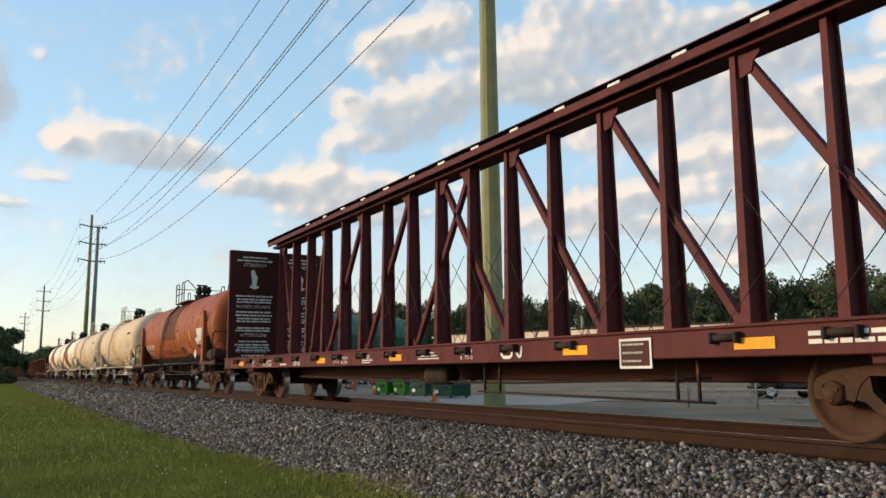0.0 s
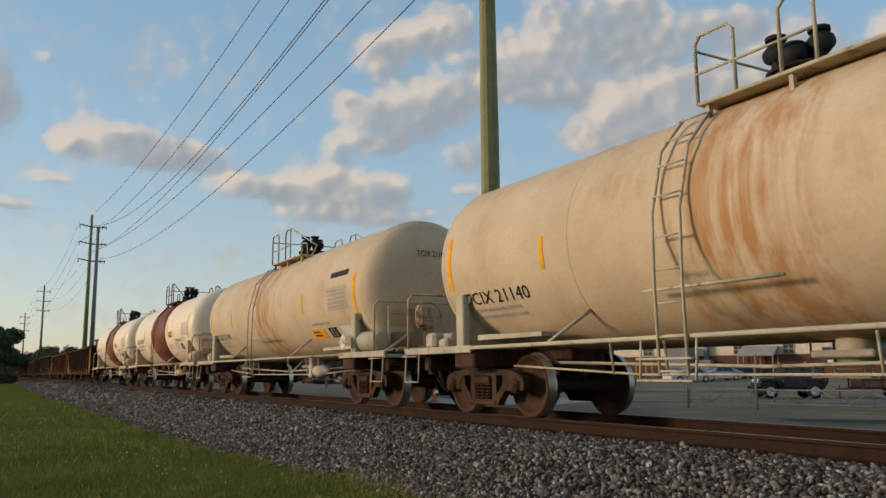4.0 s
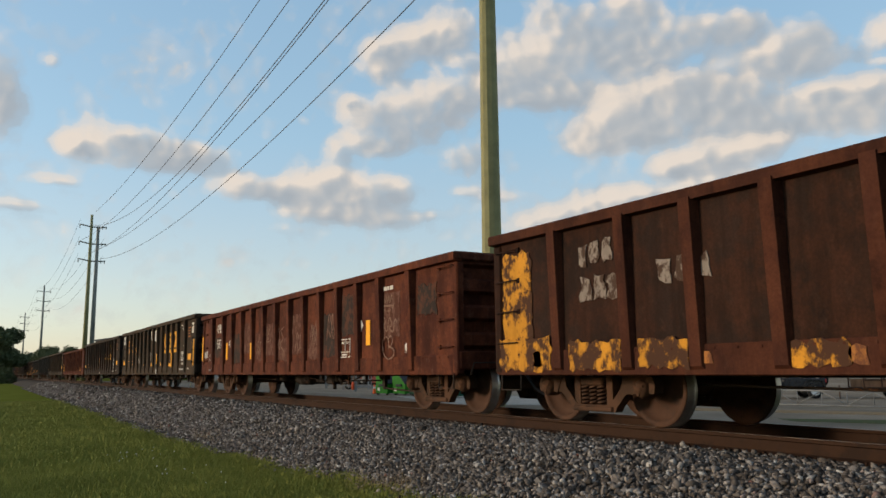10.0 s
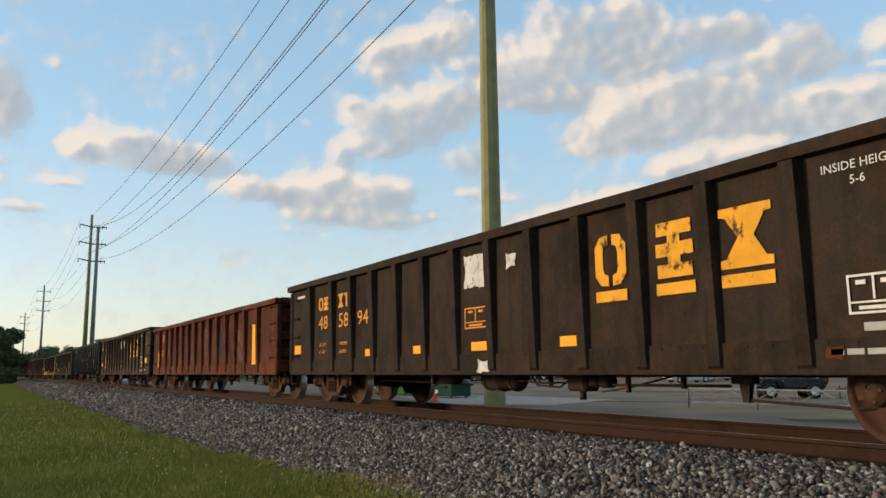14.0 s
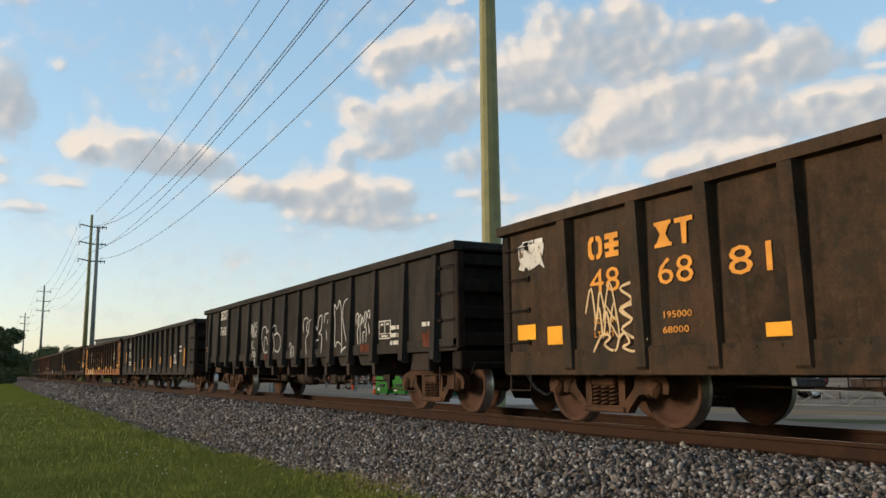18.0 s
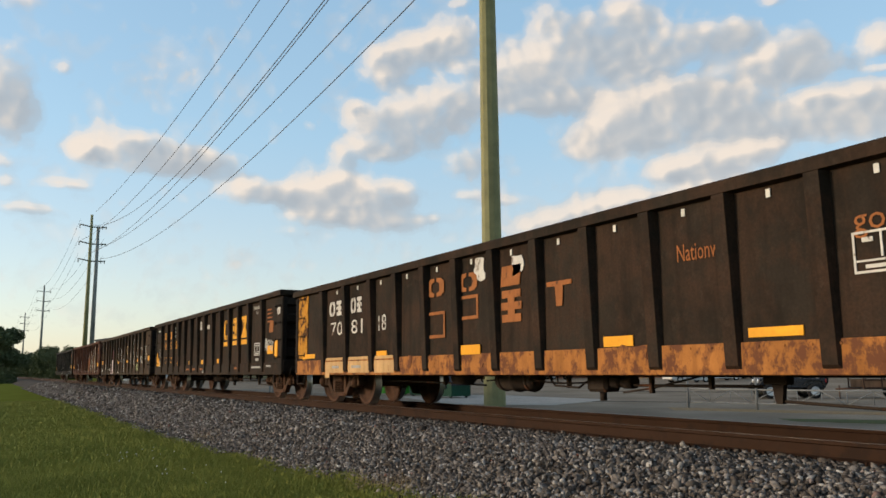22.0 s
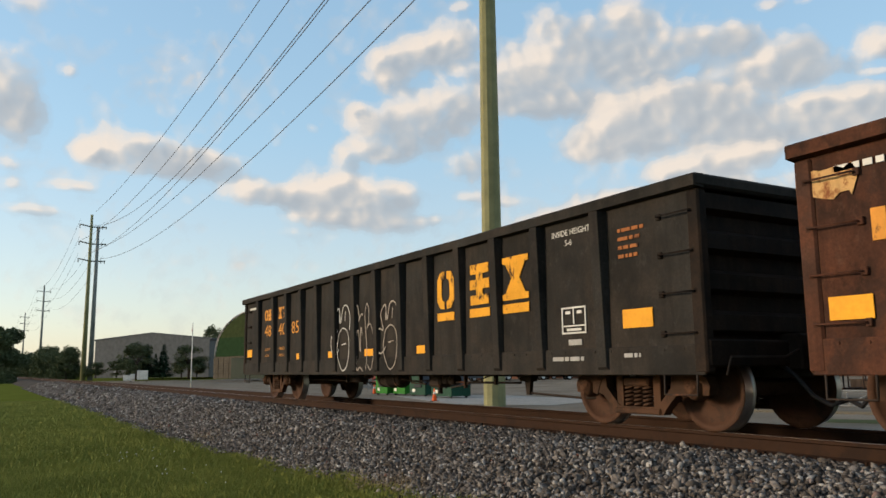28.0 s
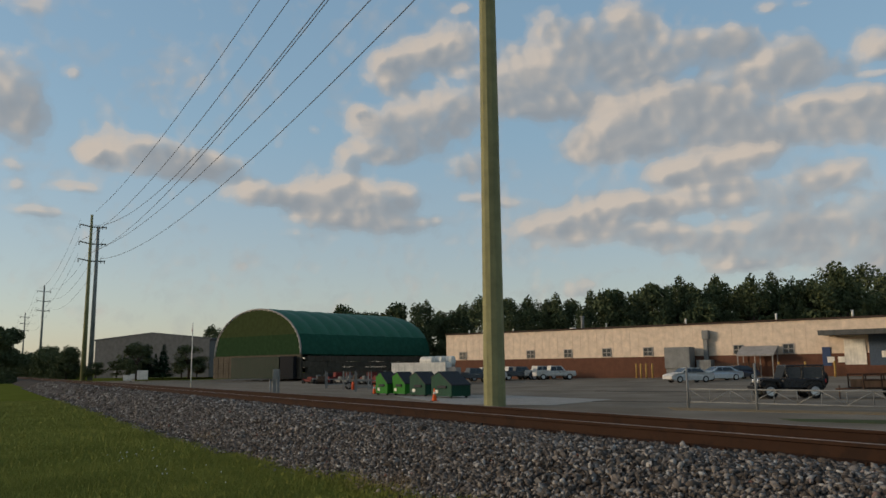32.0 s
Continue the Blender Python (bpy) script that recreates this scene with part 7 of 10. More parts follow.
part("duct", g, M_GALV, duct)
shelter = thing("smoking_shelter", "small open shelter with grey sloping roof on posts", "shelter", FAC)
g = Geo()
g.add([(44.6, -2.6, 1.95), (48.8, -2.6, 1.95), (48.8, -0.2, 3.0), (44.6, -0.2, 3.0), (44.6, -2.6, 2.1), (48.8, -2.6, 2.1), (48.8, -0.2, 3.15), (44.6, -0.2, 3.15)], [(0, 1, 2, 3), (4, 5, 6, 7), (0, 1, 5, 4), (1, 2, 6, 5), (2, 3, 7, 6), (3, 0, 4, 7)])
part("roof", g, M_FRAME, shelter)
for x in (44.75, 46.7, 48.65):
    for y in (-2.5, -0.4):
        g = Geo()
        g.box(x - 0.05, x + 0.05, y - 0.05, y + 0.05, -1.0, 2.1 if y < -1 else 2.9)
        part("post", g, M_FRAME, shelter)
fence = thing("timber_fence", "low dark timber fence at the foot of the factory wall", "fence", FAC)
for i in range(22):
    x = 40.9 + 0.36 * i
    if 44.3 < x:
        break
for i in range(16):
    x = 41.6 + 0.33 * i
    g = Geo()
    g.box(x, x + 0.2, -1.3, -1.25, -0.9, 1.2)
    part("board", g, M_TRIM, fence)
bollard_mesh = Geo().cyl((0, 0, -0.6), (0, 0, 1.25), 0.11, 10).mesh("bollard")
M_OCHRE = painted("ochre_post", (0.42, 0.26, 0.08), 0.7, None)
for x in (32.3, 32.9, 33.6, 49.4, 52.2, 55.2, 34.4):
    tagged(link_mesh("bollard", bollard_mesh, M_OCHRE, at=FAC @ pose(x, -3.0, 0)), "short ochre steel bollard by the factory wall", "bollard", "factory bollards")

# ---- green fabric dome ----
M_FABRIC = painted("green_fabric_roof", (0.030, 0.118, 0.074), 0.5, None, streak=False)
M_FABRIC_END = painted("olive_fabric_end", (0.040, 0.052, 0.022), 0.8, None, streak=False, gloss=0.0)
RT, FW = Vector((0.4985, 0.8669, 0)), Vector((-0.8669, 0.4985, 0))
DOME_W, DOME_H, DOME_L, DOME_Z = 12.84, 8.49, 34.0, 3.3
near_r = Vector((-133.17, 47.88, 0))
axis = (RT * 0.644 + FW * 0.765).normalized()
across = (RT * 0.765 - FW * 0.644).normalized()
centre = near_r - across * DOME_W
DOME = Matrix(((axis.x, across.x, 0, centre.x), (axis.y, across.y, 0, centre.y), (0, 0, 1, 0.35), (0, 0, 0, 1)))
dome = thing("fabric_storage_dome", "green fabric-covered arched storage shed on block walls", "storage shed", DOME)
arch = [(DOME_W * math.cos(a), DOME_Z + DOME_H * math.sin(a) ** 0.9) for a in [math.pi * i / 32 for i in range(33)]]
bays = 9
# lower fabric gets a darker colour for the wall's shade showing through it
M_FABRIC_END_SHADED = painted("green_gable_wall_shade", (0.024, 0.046, 0.021), 0.8, None, streak=False, gloss=0.0)
M_FABRIC_SHADED = painted("green_fabric_wall_shade", (0.022, 0.080, 0.054), 0.6, None, streak=False, gloss=0.0)
for b in range(bays):
    for name, j0, j1, m in (("roof_panel", 4, 28, M_FABRIC), ("skirt_panel", 0, 4, M_FABRIC_SHADED), ("skirt_panel", 28, 32, M_FABRIC_SHADED)):
        g = Geo()
        p = []
        for i in range(7):
            x = DOME_L * (b + i / 6) / bays
            s = 1 + 0.22 * math.sin(math.pi * i / 6) / 11
            p += [(x, y * s, DOME_Z + (z - DOME_Z) * s) for y, z in arch[j0:j1 + 1]]
        n = j1 - j0 + 1
        g.add(p, [(i * n + j, (i + 1) * n + j, (i + 1) * n + j + 1, i * n + j + 1) for i in range(6) for j in range(n - 1)], True)
        part(name, g, m, dome)
for x in (0.0, DOME_L):
    for name, j0, j1, m in (("gable", 4, 28, M_FABRIC_END), ("gable_skirt", 0, 4, M_FABRIC_END_SHADED)):
        g = Geo()
        p = [(x, y, z) for y, z in (arch[j0:j1 + 1] if j0 else arch[:5] + arch[28:])]
        g.add(p, [tuple(range(len(p)))])
        part(name, g, m, dome, "olive fabric gable end" if j0 else "lower fabric gable with the inner wall's shade in its colour")
g = Geo()
g.tube([(-0.05, y, z) for y, z in arch], 0.16, 6)
part("arch_edge", g, M_FRAME, dome)
for i in range(26):
    a = math.pi * (i + 1) / 27
    g = Geo()
    y, z = DOME_W * math.cos(a) * 0.985, DOME_Z + DOME_H * math.sin(a) ** 0.9 * 0.985
    g.bevel(-0.10, 0.0, y - 0.12, y + 0.12, z - 0.12, z + 0.12, 0.02)
    part("lacing", g, M_PALE, dome)
M_BLOCK = painted("buff_concrete_block", (0.085, 0.072, 0.053), 0.9, (0.06, 0.05, 0.04), 0.42)
g = Geo()
g.box(0.05, 0.35, -DOME_W, DOME_W, -0.9, DOME_Z + 0.05)
part("gable_wall", g, M_BLOCK, dome, "dirty block wall under the gable")
r = random.Random(3)
for side in (-DOME_W, DOME_W):
    for row in range(4):
        for i in range(18):
            g = Geo()
            x = 0.3 + 1.83 * i + (0.9 if row % 2 else 0)
            if x + 1.7 > DOME_L + 1:
                continue
            g.bevel(x, x + 1.78, side - 0.45, side + 0.45, -0.9 + 1.0 * row, 0.05 + 1.0 * row, 0.03)
            part("block", g, M_BLOCK, dome)
for row in range(4):
    for i in range(4):
        g = Geo()
        y = -DOME_W + 0.2 + 1.7 * i
        g.bevel(-0.5, 0.4, y, y + 1.62, -0.9 + 1.0 * row, 0.05 + 1.0 * row, 0.03)
        part("block", g, M_BLOCK, dome)
g = Geo()
g.bevel(-1.1, -0.3, -6.0, 8.2, -0.9, 2.95, 0.05)
part("gable_container", g, painted("green_container", (0.012, 0.024, 0.015), 0.6, None), dome, "dark green container closing the gable")
# solid near-black box paints the shade inside the doorway
g = Geo()
g.bevel(-1.0, -0.2, 8.3, 12.0, -0.9, 3.0, 0.05)
part("doorway", g, plain("doorway_shade", (0.012, 0.013, 0.015), 0.8), dome, "near-black block for the shade inside the doorway")

# ---- grey shed ----
M_GREYWALL = painted("grey_metal_wall", (0.15, 0.145, 0.14), 0.6, None, streak=True, dirt=0.1)
shed = thing("grey_shed", "wide pale grey metal shed with a low gable roof", "building")
L0 = Vector((-226.0, 24.5, 0)) + RT * 0.6
Lr = L0 + RT * 31.5 - FW * 6
back = FW * 40
p = [L0, Lr, Lr + back, L0 + back + RT * (-5)]
g = Geo()
top = 9.0
apex = 10.6
mid = (L0 + Lr) / 2
g.add([(q.x, q.y, -0.5) for q in p] + [(q.x, q.y, top) for q in p] + [(mid.x, mid.y, apex), (mid.x + back.x, mid.y + back.y, apex)], [(0, 1, 5, 8, 4), (1, 2, 6, 5), (2, 3, 7, 9, 6), (3, 0, 4, 7)])
part("wall", g, M_GREYWALL, shed)
g = Geo()
q = [Vector((v.x, v.y, z)) for v, z in ((L0 - RT * 0.5, top), (mid, apex + 0.05), (Lr + RT * 0.5, top), (Lr + back + RT * 0.5, top), (mid + back, apex + 0.05), (L0 + back - RT * 5.5, top))]
g.add(q + [v + Vector((0, 0, 0.35)) for v in q], [(0, 1, 4, 5), (1, 2, 3, 4), (6, 11, 10, 7), (7, 10, 9, 8), (0, 6, 7, 1), (1, 7, 8, 2), (2, 8, 9, 3), (5, 11, 6, 0)])
part("roof", g, painted("grey_roof", (0.14, 0.14, 0.14), 0.6, None), shed)
g = Geo()
d0 = L0 + RT * 5.5 - FW * 1.1
d1 = d0 + RT * 4.5 - FW * 0.86
g.add([(d0.x, d0.y, -0.5), (d1.x, d1.y, -0.5), (d1.x, d1.y, 3.4), (d0.x, d0.y, 3.4)], [(0, 1, 2, 3)])
part("door", g, M_FRAME, shed, "grey roller door")


# ---- trees ----
def leaf_material(name, a, b):
    n = Nodes(name)
    geo = n.t.nodes.new("ShaderNodeNewGeometry")
    c = n.mix(geo.outputs["Random Per Island"], a, b)
    big = n.noise(0.35, 3)
    c = n.mix(n.ramp(big, (0.35, 0), (0.7, 0.6)), c, scaled(a, 0.6))
    return n.done(c, 0.75)


M_LEAF = leaf_material("leaf_dark_green", (0.062, 0.080, 0.038), (0.120, 0.140, 0.070))
M_LEAF_B = leaf_material("leaf_olive", (0.070, 0.074, 0.034), (0.130, 0.132, 0.064))
M_SPRUCE = leaf_material("spruce_needles", (0.012, 0.030, 0.014), (0.03, 0.055, 0.026))
M_BARK = painted("bark", (0.06, 0.045, 0.035), 0.9, None)


def leaf_cloud(rnd, lobes, count, size):
    """Small tilted leaf clumps scattered through the lobes of a crown."""
    v, f = [], []
    for _ in range(count):
        c, r = rnd.choice(lobes)
        d = Vector((rnd.gauss(0, 1), rnd.gauss(0, 1), rnd.gauss(0, 1))).normalized()
        p = Vector(c) + Vector((d.x * r[0], d.y * r[0], d.z * r[1])) * rnd.random() ** 0.35
        u = Vector((rnd.gauss(0, 1), rnd.gauss(0, 1), rnd.gauss(0, 0.6))).normalized()
        w = u.cross(Vector((rnd.gauss(0, 1), rnd.gauss(0, 1), rnd.gauss(0, 1)))).normalized()
        s = size * rnd.uniform(0.6, 1.35)
        n = len(v)
        v += [p - u * s, p + w * s * 0.55, p + u * s, p - w * s * 0.55, p + u * s * 0.2 + w.cross(u) * s * 0.6]
        f += [(n, n + 1, n + 2, n + 3), (n + 1, n + 4, n + 3)]
    return v, f


def crown_mesh(seed, h, w, count, size):
    rnd = random.Random(seed)
    lobes = []
    for i in range(15):
        a = rnd.uniform(0, 6.28)
        q = rnd.random() ** 0.6
        z = h * rnd.uniform(0.16, 0.88)
        spread = w * (1 - 0.65 * abs(z / h - 0.5) * 1.5)
        lobes.append(((q * spread * math.cos(a), q * spread * math.sin(a), z), (w * rnd.uniform(0.28, 0.5), h * rnd.uniform(0.09, 0.16))))
    lobes.append(((0, 0, h * 0.86), (w * 0.35, h * 0.14)))
    v, f = leaf_cloud(rnd, lobes, count, size)
    me = bpy.data.meshes.new("crown")
    me.from_pydata([tuple(q) for q in v], [], f)
    return me, lobes


def trunk_mesh(seed, h, lobes):
    rnd = random.Random(seed)
    g = Geo()
    g.cyl((0, 0, -0.6), (0.1, 0.05, h * 0.55), h * 0.022, 8, h * 0.012)
    for c, r in lobes[:7]:
        g.cyl((0.05, 0.02, h * rnd.uniform(0.22, 0.5)), c, h * 0.009, 5, h * 0.003)
    return g.mesh("trunk")


def conifer_mesh(seed, h, w, count):
    rnd = random.Random(seed)
    v, f = [], []
    for _ in range(count):
        t = rnd.random() ** 0.75
        z = h * (0.06 + 0.92 * (1 - t))
        tier = 0.75 + 0.25 * math.cos(z * 5.5)
        r = w * t * tier * rnd.random() ** 0.4
        a = rnd.uniform(0, 6.28)
        p = Vector((r * math.cos(a), r * math.sin(a), z - 0.25 * r))
        u = Vector((math.cos(a), math.sin(a), -0.35 + rnd.gauss(0, 0.2))).normalized()
        k = u.cross(Vector((0, 0, 1))).normalized()
        s = rnd.uniform(0.3, 0.7) * (0.4 + 0.6 * t)
        n = len(v)
        v += [p, p + u * s + k * s * 0.4, p + u * s * 1.7, p + u * s - k * s * 0.4]
        f.append((n, n + 1, n + 2, n + 3))
    me = bpy.data.meshes.new("crown")
    me.from_pydata([tuple(q) for q in v], [], f)
    return me


KINDS = []
for i in range(6):
    h = (11, 12.5, 10, 13, 9, 11.5)[i]
    cm, lobes = crown_mesh(60 + i, h, (3.6, 3.2, 3.4, 3.9, 3.2, 2.8)[i], 3200, 0.24)
    KINDS.append((cm, trunk_mesh(80 + i, h, lobes), h))


def tree(kind, x, y, z, k, turn, label, group="", material=None, name="tree", wide=1.0):
    cm, tm, h = KINDS[kind]
    t = thing(name, label, "tree", pose(x, y, z, 0, 0, turn) @ Matrix.Diagonal((k * wide, k * wide, k, 1)), group)
    link_mesh("trunk", tm, M_BARK, t)
    c = link_mesh("crown", cm if material is None else cm.copy(), material or M_LEAF, t)
    return t


def view_spot(right, depth):
    """A ground point by its share to the side and its depth along the yard axis."""
    p = FW * depth + RT * right * depth
    return p.x, p.y


rnd = random.Random(11)
# wood behind the factory: x share, crown top height
edge = ((-0.10, 13.0), (-0.04, 13.8), (0.02, 15.2), (0.07, 17.0), (0.12, 16.2), (0.165, 15.4), (0.21, 16.4), (0.25, 16.6), (0.29, 19.5), (0.33, 20), (0.37, 19), (0.40, 20.8), (0.44, 20), (0.48, 20.2), (0.52, 20.6), (0.56, 20.3), (0.60, 20.5))
for row in range(3):
    q = -0.13
    while q < 0.72:
        top = np.interp(q, [e[0] for e in edge], [e[1] for e in edge])
        depth = (172, 160, 185)[row] + rnd.uniform(-5, 5) + (45 if q < 0.03 else 0)
        x, y = view_spot(q, depth)
        k = rnd.randrange(6)
        s = (top * 1.10 + 0.2) * depth / 172 * rnd.uniform(0.74, 1.08) * (0.93 if row == 1 else 1.0) / KINDS[k][2]
        tree(k, x, y, 0.0, s, rnd.uniform(0, 360), "dark green broadleaf tree in the wood behind the factory", "wood behind the factory", M_LEAF_B if rnd.random() < 0.3 else None, wide=0.8)
        q += rnd.uniform(0.024, 0.04)
x, y = view_spot(-0.104, 190)
tree(2, x, y, 0, 1.45, 20, "lone dark tree showing over the storage dome")
for i, (q, d, s) in enumerate(((-0.285, 215, 1.05), (-0.29, 240, 1.2))):
    x, y = view_spot(q, d)
    tree(i, x, y, 0, s, 40 * i, "green tree between the sheds")
# far trees along the line
for i in range(36):
    q = -0.552 + 0.0024 * i + rnd.uniform(-0.002, 0.002)
    d = 440 - 5.6 * i + rnd.uniform(-12, 12)
    x, y = view_spot(q, d)
    tree(rnd.randrange(6), x, y, -3.2, 1.26 + rnd.uniform(-0.1, 0.22) - 0.011 * i, rnd.uniform(0, 360), "distant green tree beside the railway", "trees along the line", wide=1.35)
cm, lobes = crown_mesh(91, 11.0, 3.9, 11000, 0.26)
KINDS.append((cm, trunk_mesh(92, 11.0, lobes), 11.0))
for q, d, k, turn in ((-0.560, 130, 1.02, 120), (-0.592, 136, 1.15, 70)):
    x, y = view_spot(q, d)
    tree(6, x, y, -2.6, k, turn, "dark leafy tree at the edge of the lawn", wide=1.0)
spruce = conifer_mesh(7, 7.5, 2.6, 2200)
g = Geo().cyl((0, 0, -0.5), (0, 0, 5.5), 0.14, 7, 0.04)
spruce_trunk = g.mesh("trunk")
for q, d, s, turn in ((-0.371, 178, 1.0, 0), (-0.350, 176, 0.98, 80), (-0.360, 184, 0.72, 30)):
    x, y = view_spot(q, d)
    t = thing("spruce", "dark blue-green spruce before the grey shed", "tree", pose(x, y, -0.2, 0, 0, turn) @ Matrix.Scale(s, 4), "spruces by the shed")
    link_mesh("trunk", spruce_trunk, M_BARK, t)
    link_mesh("crown", spruce, M_SPRUCE, t)
for i, (q, d, s, wd) in enumerate(((-0.393, 178, 0.58, 1.9), (-0.383, 174, 0.62, 1.9), (-0.408, 182, 0.40, 2.0), (-0.318, 165, 0.52, 2.0), (-0.308, 168, 0.46, 1.5), (-0.327, 170, 0.4, 1.6), (-0.44, 196, 0.32, 2.1), (-0.434, 192, 0.30, 2.2), (-0.449, 200, 0.30, 2.2))):
    x, y = view_spot(q, d)
    tree(i % 6, x, y, -0.3, s, 50 * i, "rounded dark green shrub by the shed", "shrubs by the shed", name="shrub", wide=wd)

# ---- yard things ----
M_TYRE = plain("tyre_rubber", (0.02, 0.02, 0.02), 0.85)
M_ALLOY = plain("wheel_alloy", (0.55, 0.55, 0.55), 0.35, 0.7)
M_LENS_RED = plain("red_lamp_lens", (0.35, 0.02, 0.02), 0.3)
M_LENS = plain("clear_lamp_lens", (0.7, 0.7, 0.68), 0.2)
M_BLACKPAINT = plain("black_car_paint", (0.012, 0.013, 0.017), 0.25)


def heading(v):
    return math.degrees(math.atan2(v.y, v.x))


def car_wheels(car, xs, half, r, alloy=M_ALLOY):
    for x in xs:
        for s in (-1, 1):
            g = Geo()
            g.lathe([(-0.11, r * 0.62), (-0.11, r * 0.93), (-0.08, r), (0.08, r), (0.11, r * 0.93), (0.11, r * 0.62)], (x, s * (half - 0.1), r), "y", 20)
            w = part("tyre", g, M_TYRE, car)
            g = Geo()
            g.lathe([(-0.07 if s > 0 else 0.07, 0.0), (-0.07 if s > 0 else 0.07, r * 0.63), (0.08 * s, r * 0.63), (0.09 * s, r * 0.55), (0.05 * s, r * 0.3), (0.07 * s, 0.0)], (x, s * (half - 0.1), r), "y", 20)
            part("rim", g, alloy, w)


def saloon(m, paint, label):
    """A four-door car; x forward."""
    car = thing("parked_car", label, "car", m, "parked cars")
    prof = [(-2.35, 0.35), (-2.40, 0.62), (-2.32, 0.92), (-1.75, 1.0), (-0.95, 1.42), (0.15, 1.46), (0.55, 1.40), (1.25, 0.98), (2.05, 0.86), (2.33, 0.66), (2.36, 0.36), (1.85, 0.24), (-1.9, 0.24)]
    body = Geo()
    rings = []
    for y, k, top in ((-0.88, 0.97, 0.0), (-0.80, 1.0, 0.85), (0.80, 1.0, 0.85), (0.88, 0.97, 0.0)):
        rings.append([(x * k, y if z < 1.0 else y * (0.98 - 0.45 * (z - 1.0)), z if z < 0.95 or abs(y) < 0.85 else 0.95) for x, z in prof])
    n = len(prof)
    p = [q for r_ in rings for q in r_]
    body.add(p, [(i * n + j, i * n + (j + 1) % n, (i + 1) * n + (j + 1) % n, (i + 1) * n + j) for i in range(3) for j in range(n)] + [tuple(range(n)), tuple(range(3 * n, 4 * n))])
    part("body", body, paint, car)
    for s in (-1, 1):
        for x0, x1, x2, x3 in ((-0.92, -0.05, -0.05, -1.45), (0.02, 0.42, 0.95, 0.02)):
            g = Geo()
            y0, y1 = s * 0.80, s * 0.645
            g.add([(x3, y0, 1.0), (x2, y0, 1.0), (x1, y1, 1.37), (x0, y1, 1.37), (x3, y0 - s * 0.05, 1.0), (x2, y0 - s * 0.05, 1.0), (x1, y1 - s * 0.05, 1.37), (x0, y1 - s * 0.05, 1.37)], [(0, 1, 2, 3), (4, 5, 6, 7), (0, 1, 5, 4), (1, 2, 6, 5), (2, 3, 7, 6), (3, 0, 4, 7)])
            part("side_window", g, M_GLASS, car)
        g = Geo()
        g.bevel(2.1, 2.33, s * 0.7 - 0.15, s * 0.7 + 0.1, 0.6, 0.76, 0.03)
        part("headlight", g, M_LENS, car)
        g = Geo()
        g.bevel(-2.39, -2.2, s * 0.72 - 0.12, s * 0.72 + 0.12, 0.68, 0.86, 0.03)
        part("tail_light", g, M_LENS_RED, car)
    for q in (((0.62, 1.39), (1.18, 1.02)), ((-1.02, 1.40), (-1.68, 1.03))):
        g = Geo()
        (xa, za), (xb, zb) = q
        g.add([(xa, -0.6, za + 0.012), (xa, 0.6, za + 0.012), (xb, 0.72, zb + 0.012), (xb, -0.72, zb + 0.012), (xa, -0.6, za - 0.03), (xa, 0.6, za - 0.03), (xb, 0.72, zb - 0.03), (xb, -0.72, zb - 0.03)], [(0, 1, 2, 3), (7, 6, 5, 4), (0, 4, 5, 1), (1, 5, 6, 2), (2, 6, 7, 3), (3, 7, 4, 0)])
        part("windscreen", g, M_GLASS, car)
    car_wheels(car, (-1.42, 1.40), 0.92, 0.33)
    return car


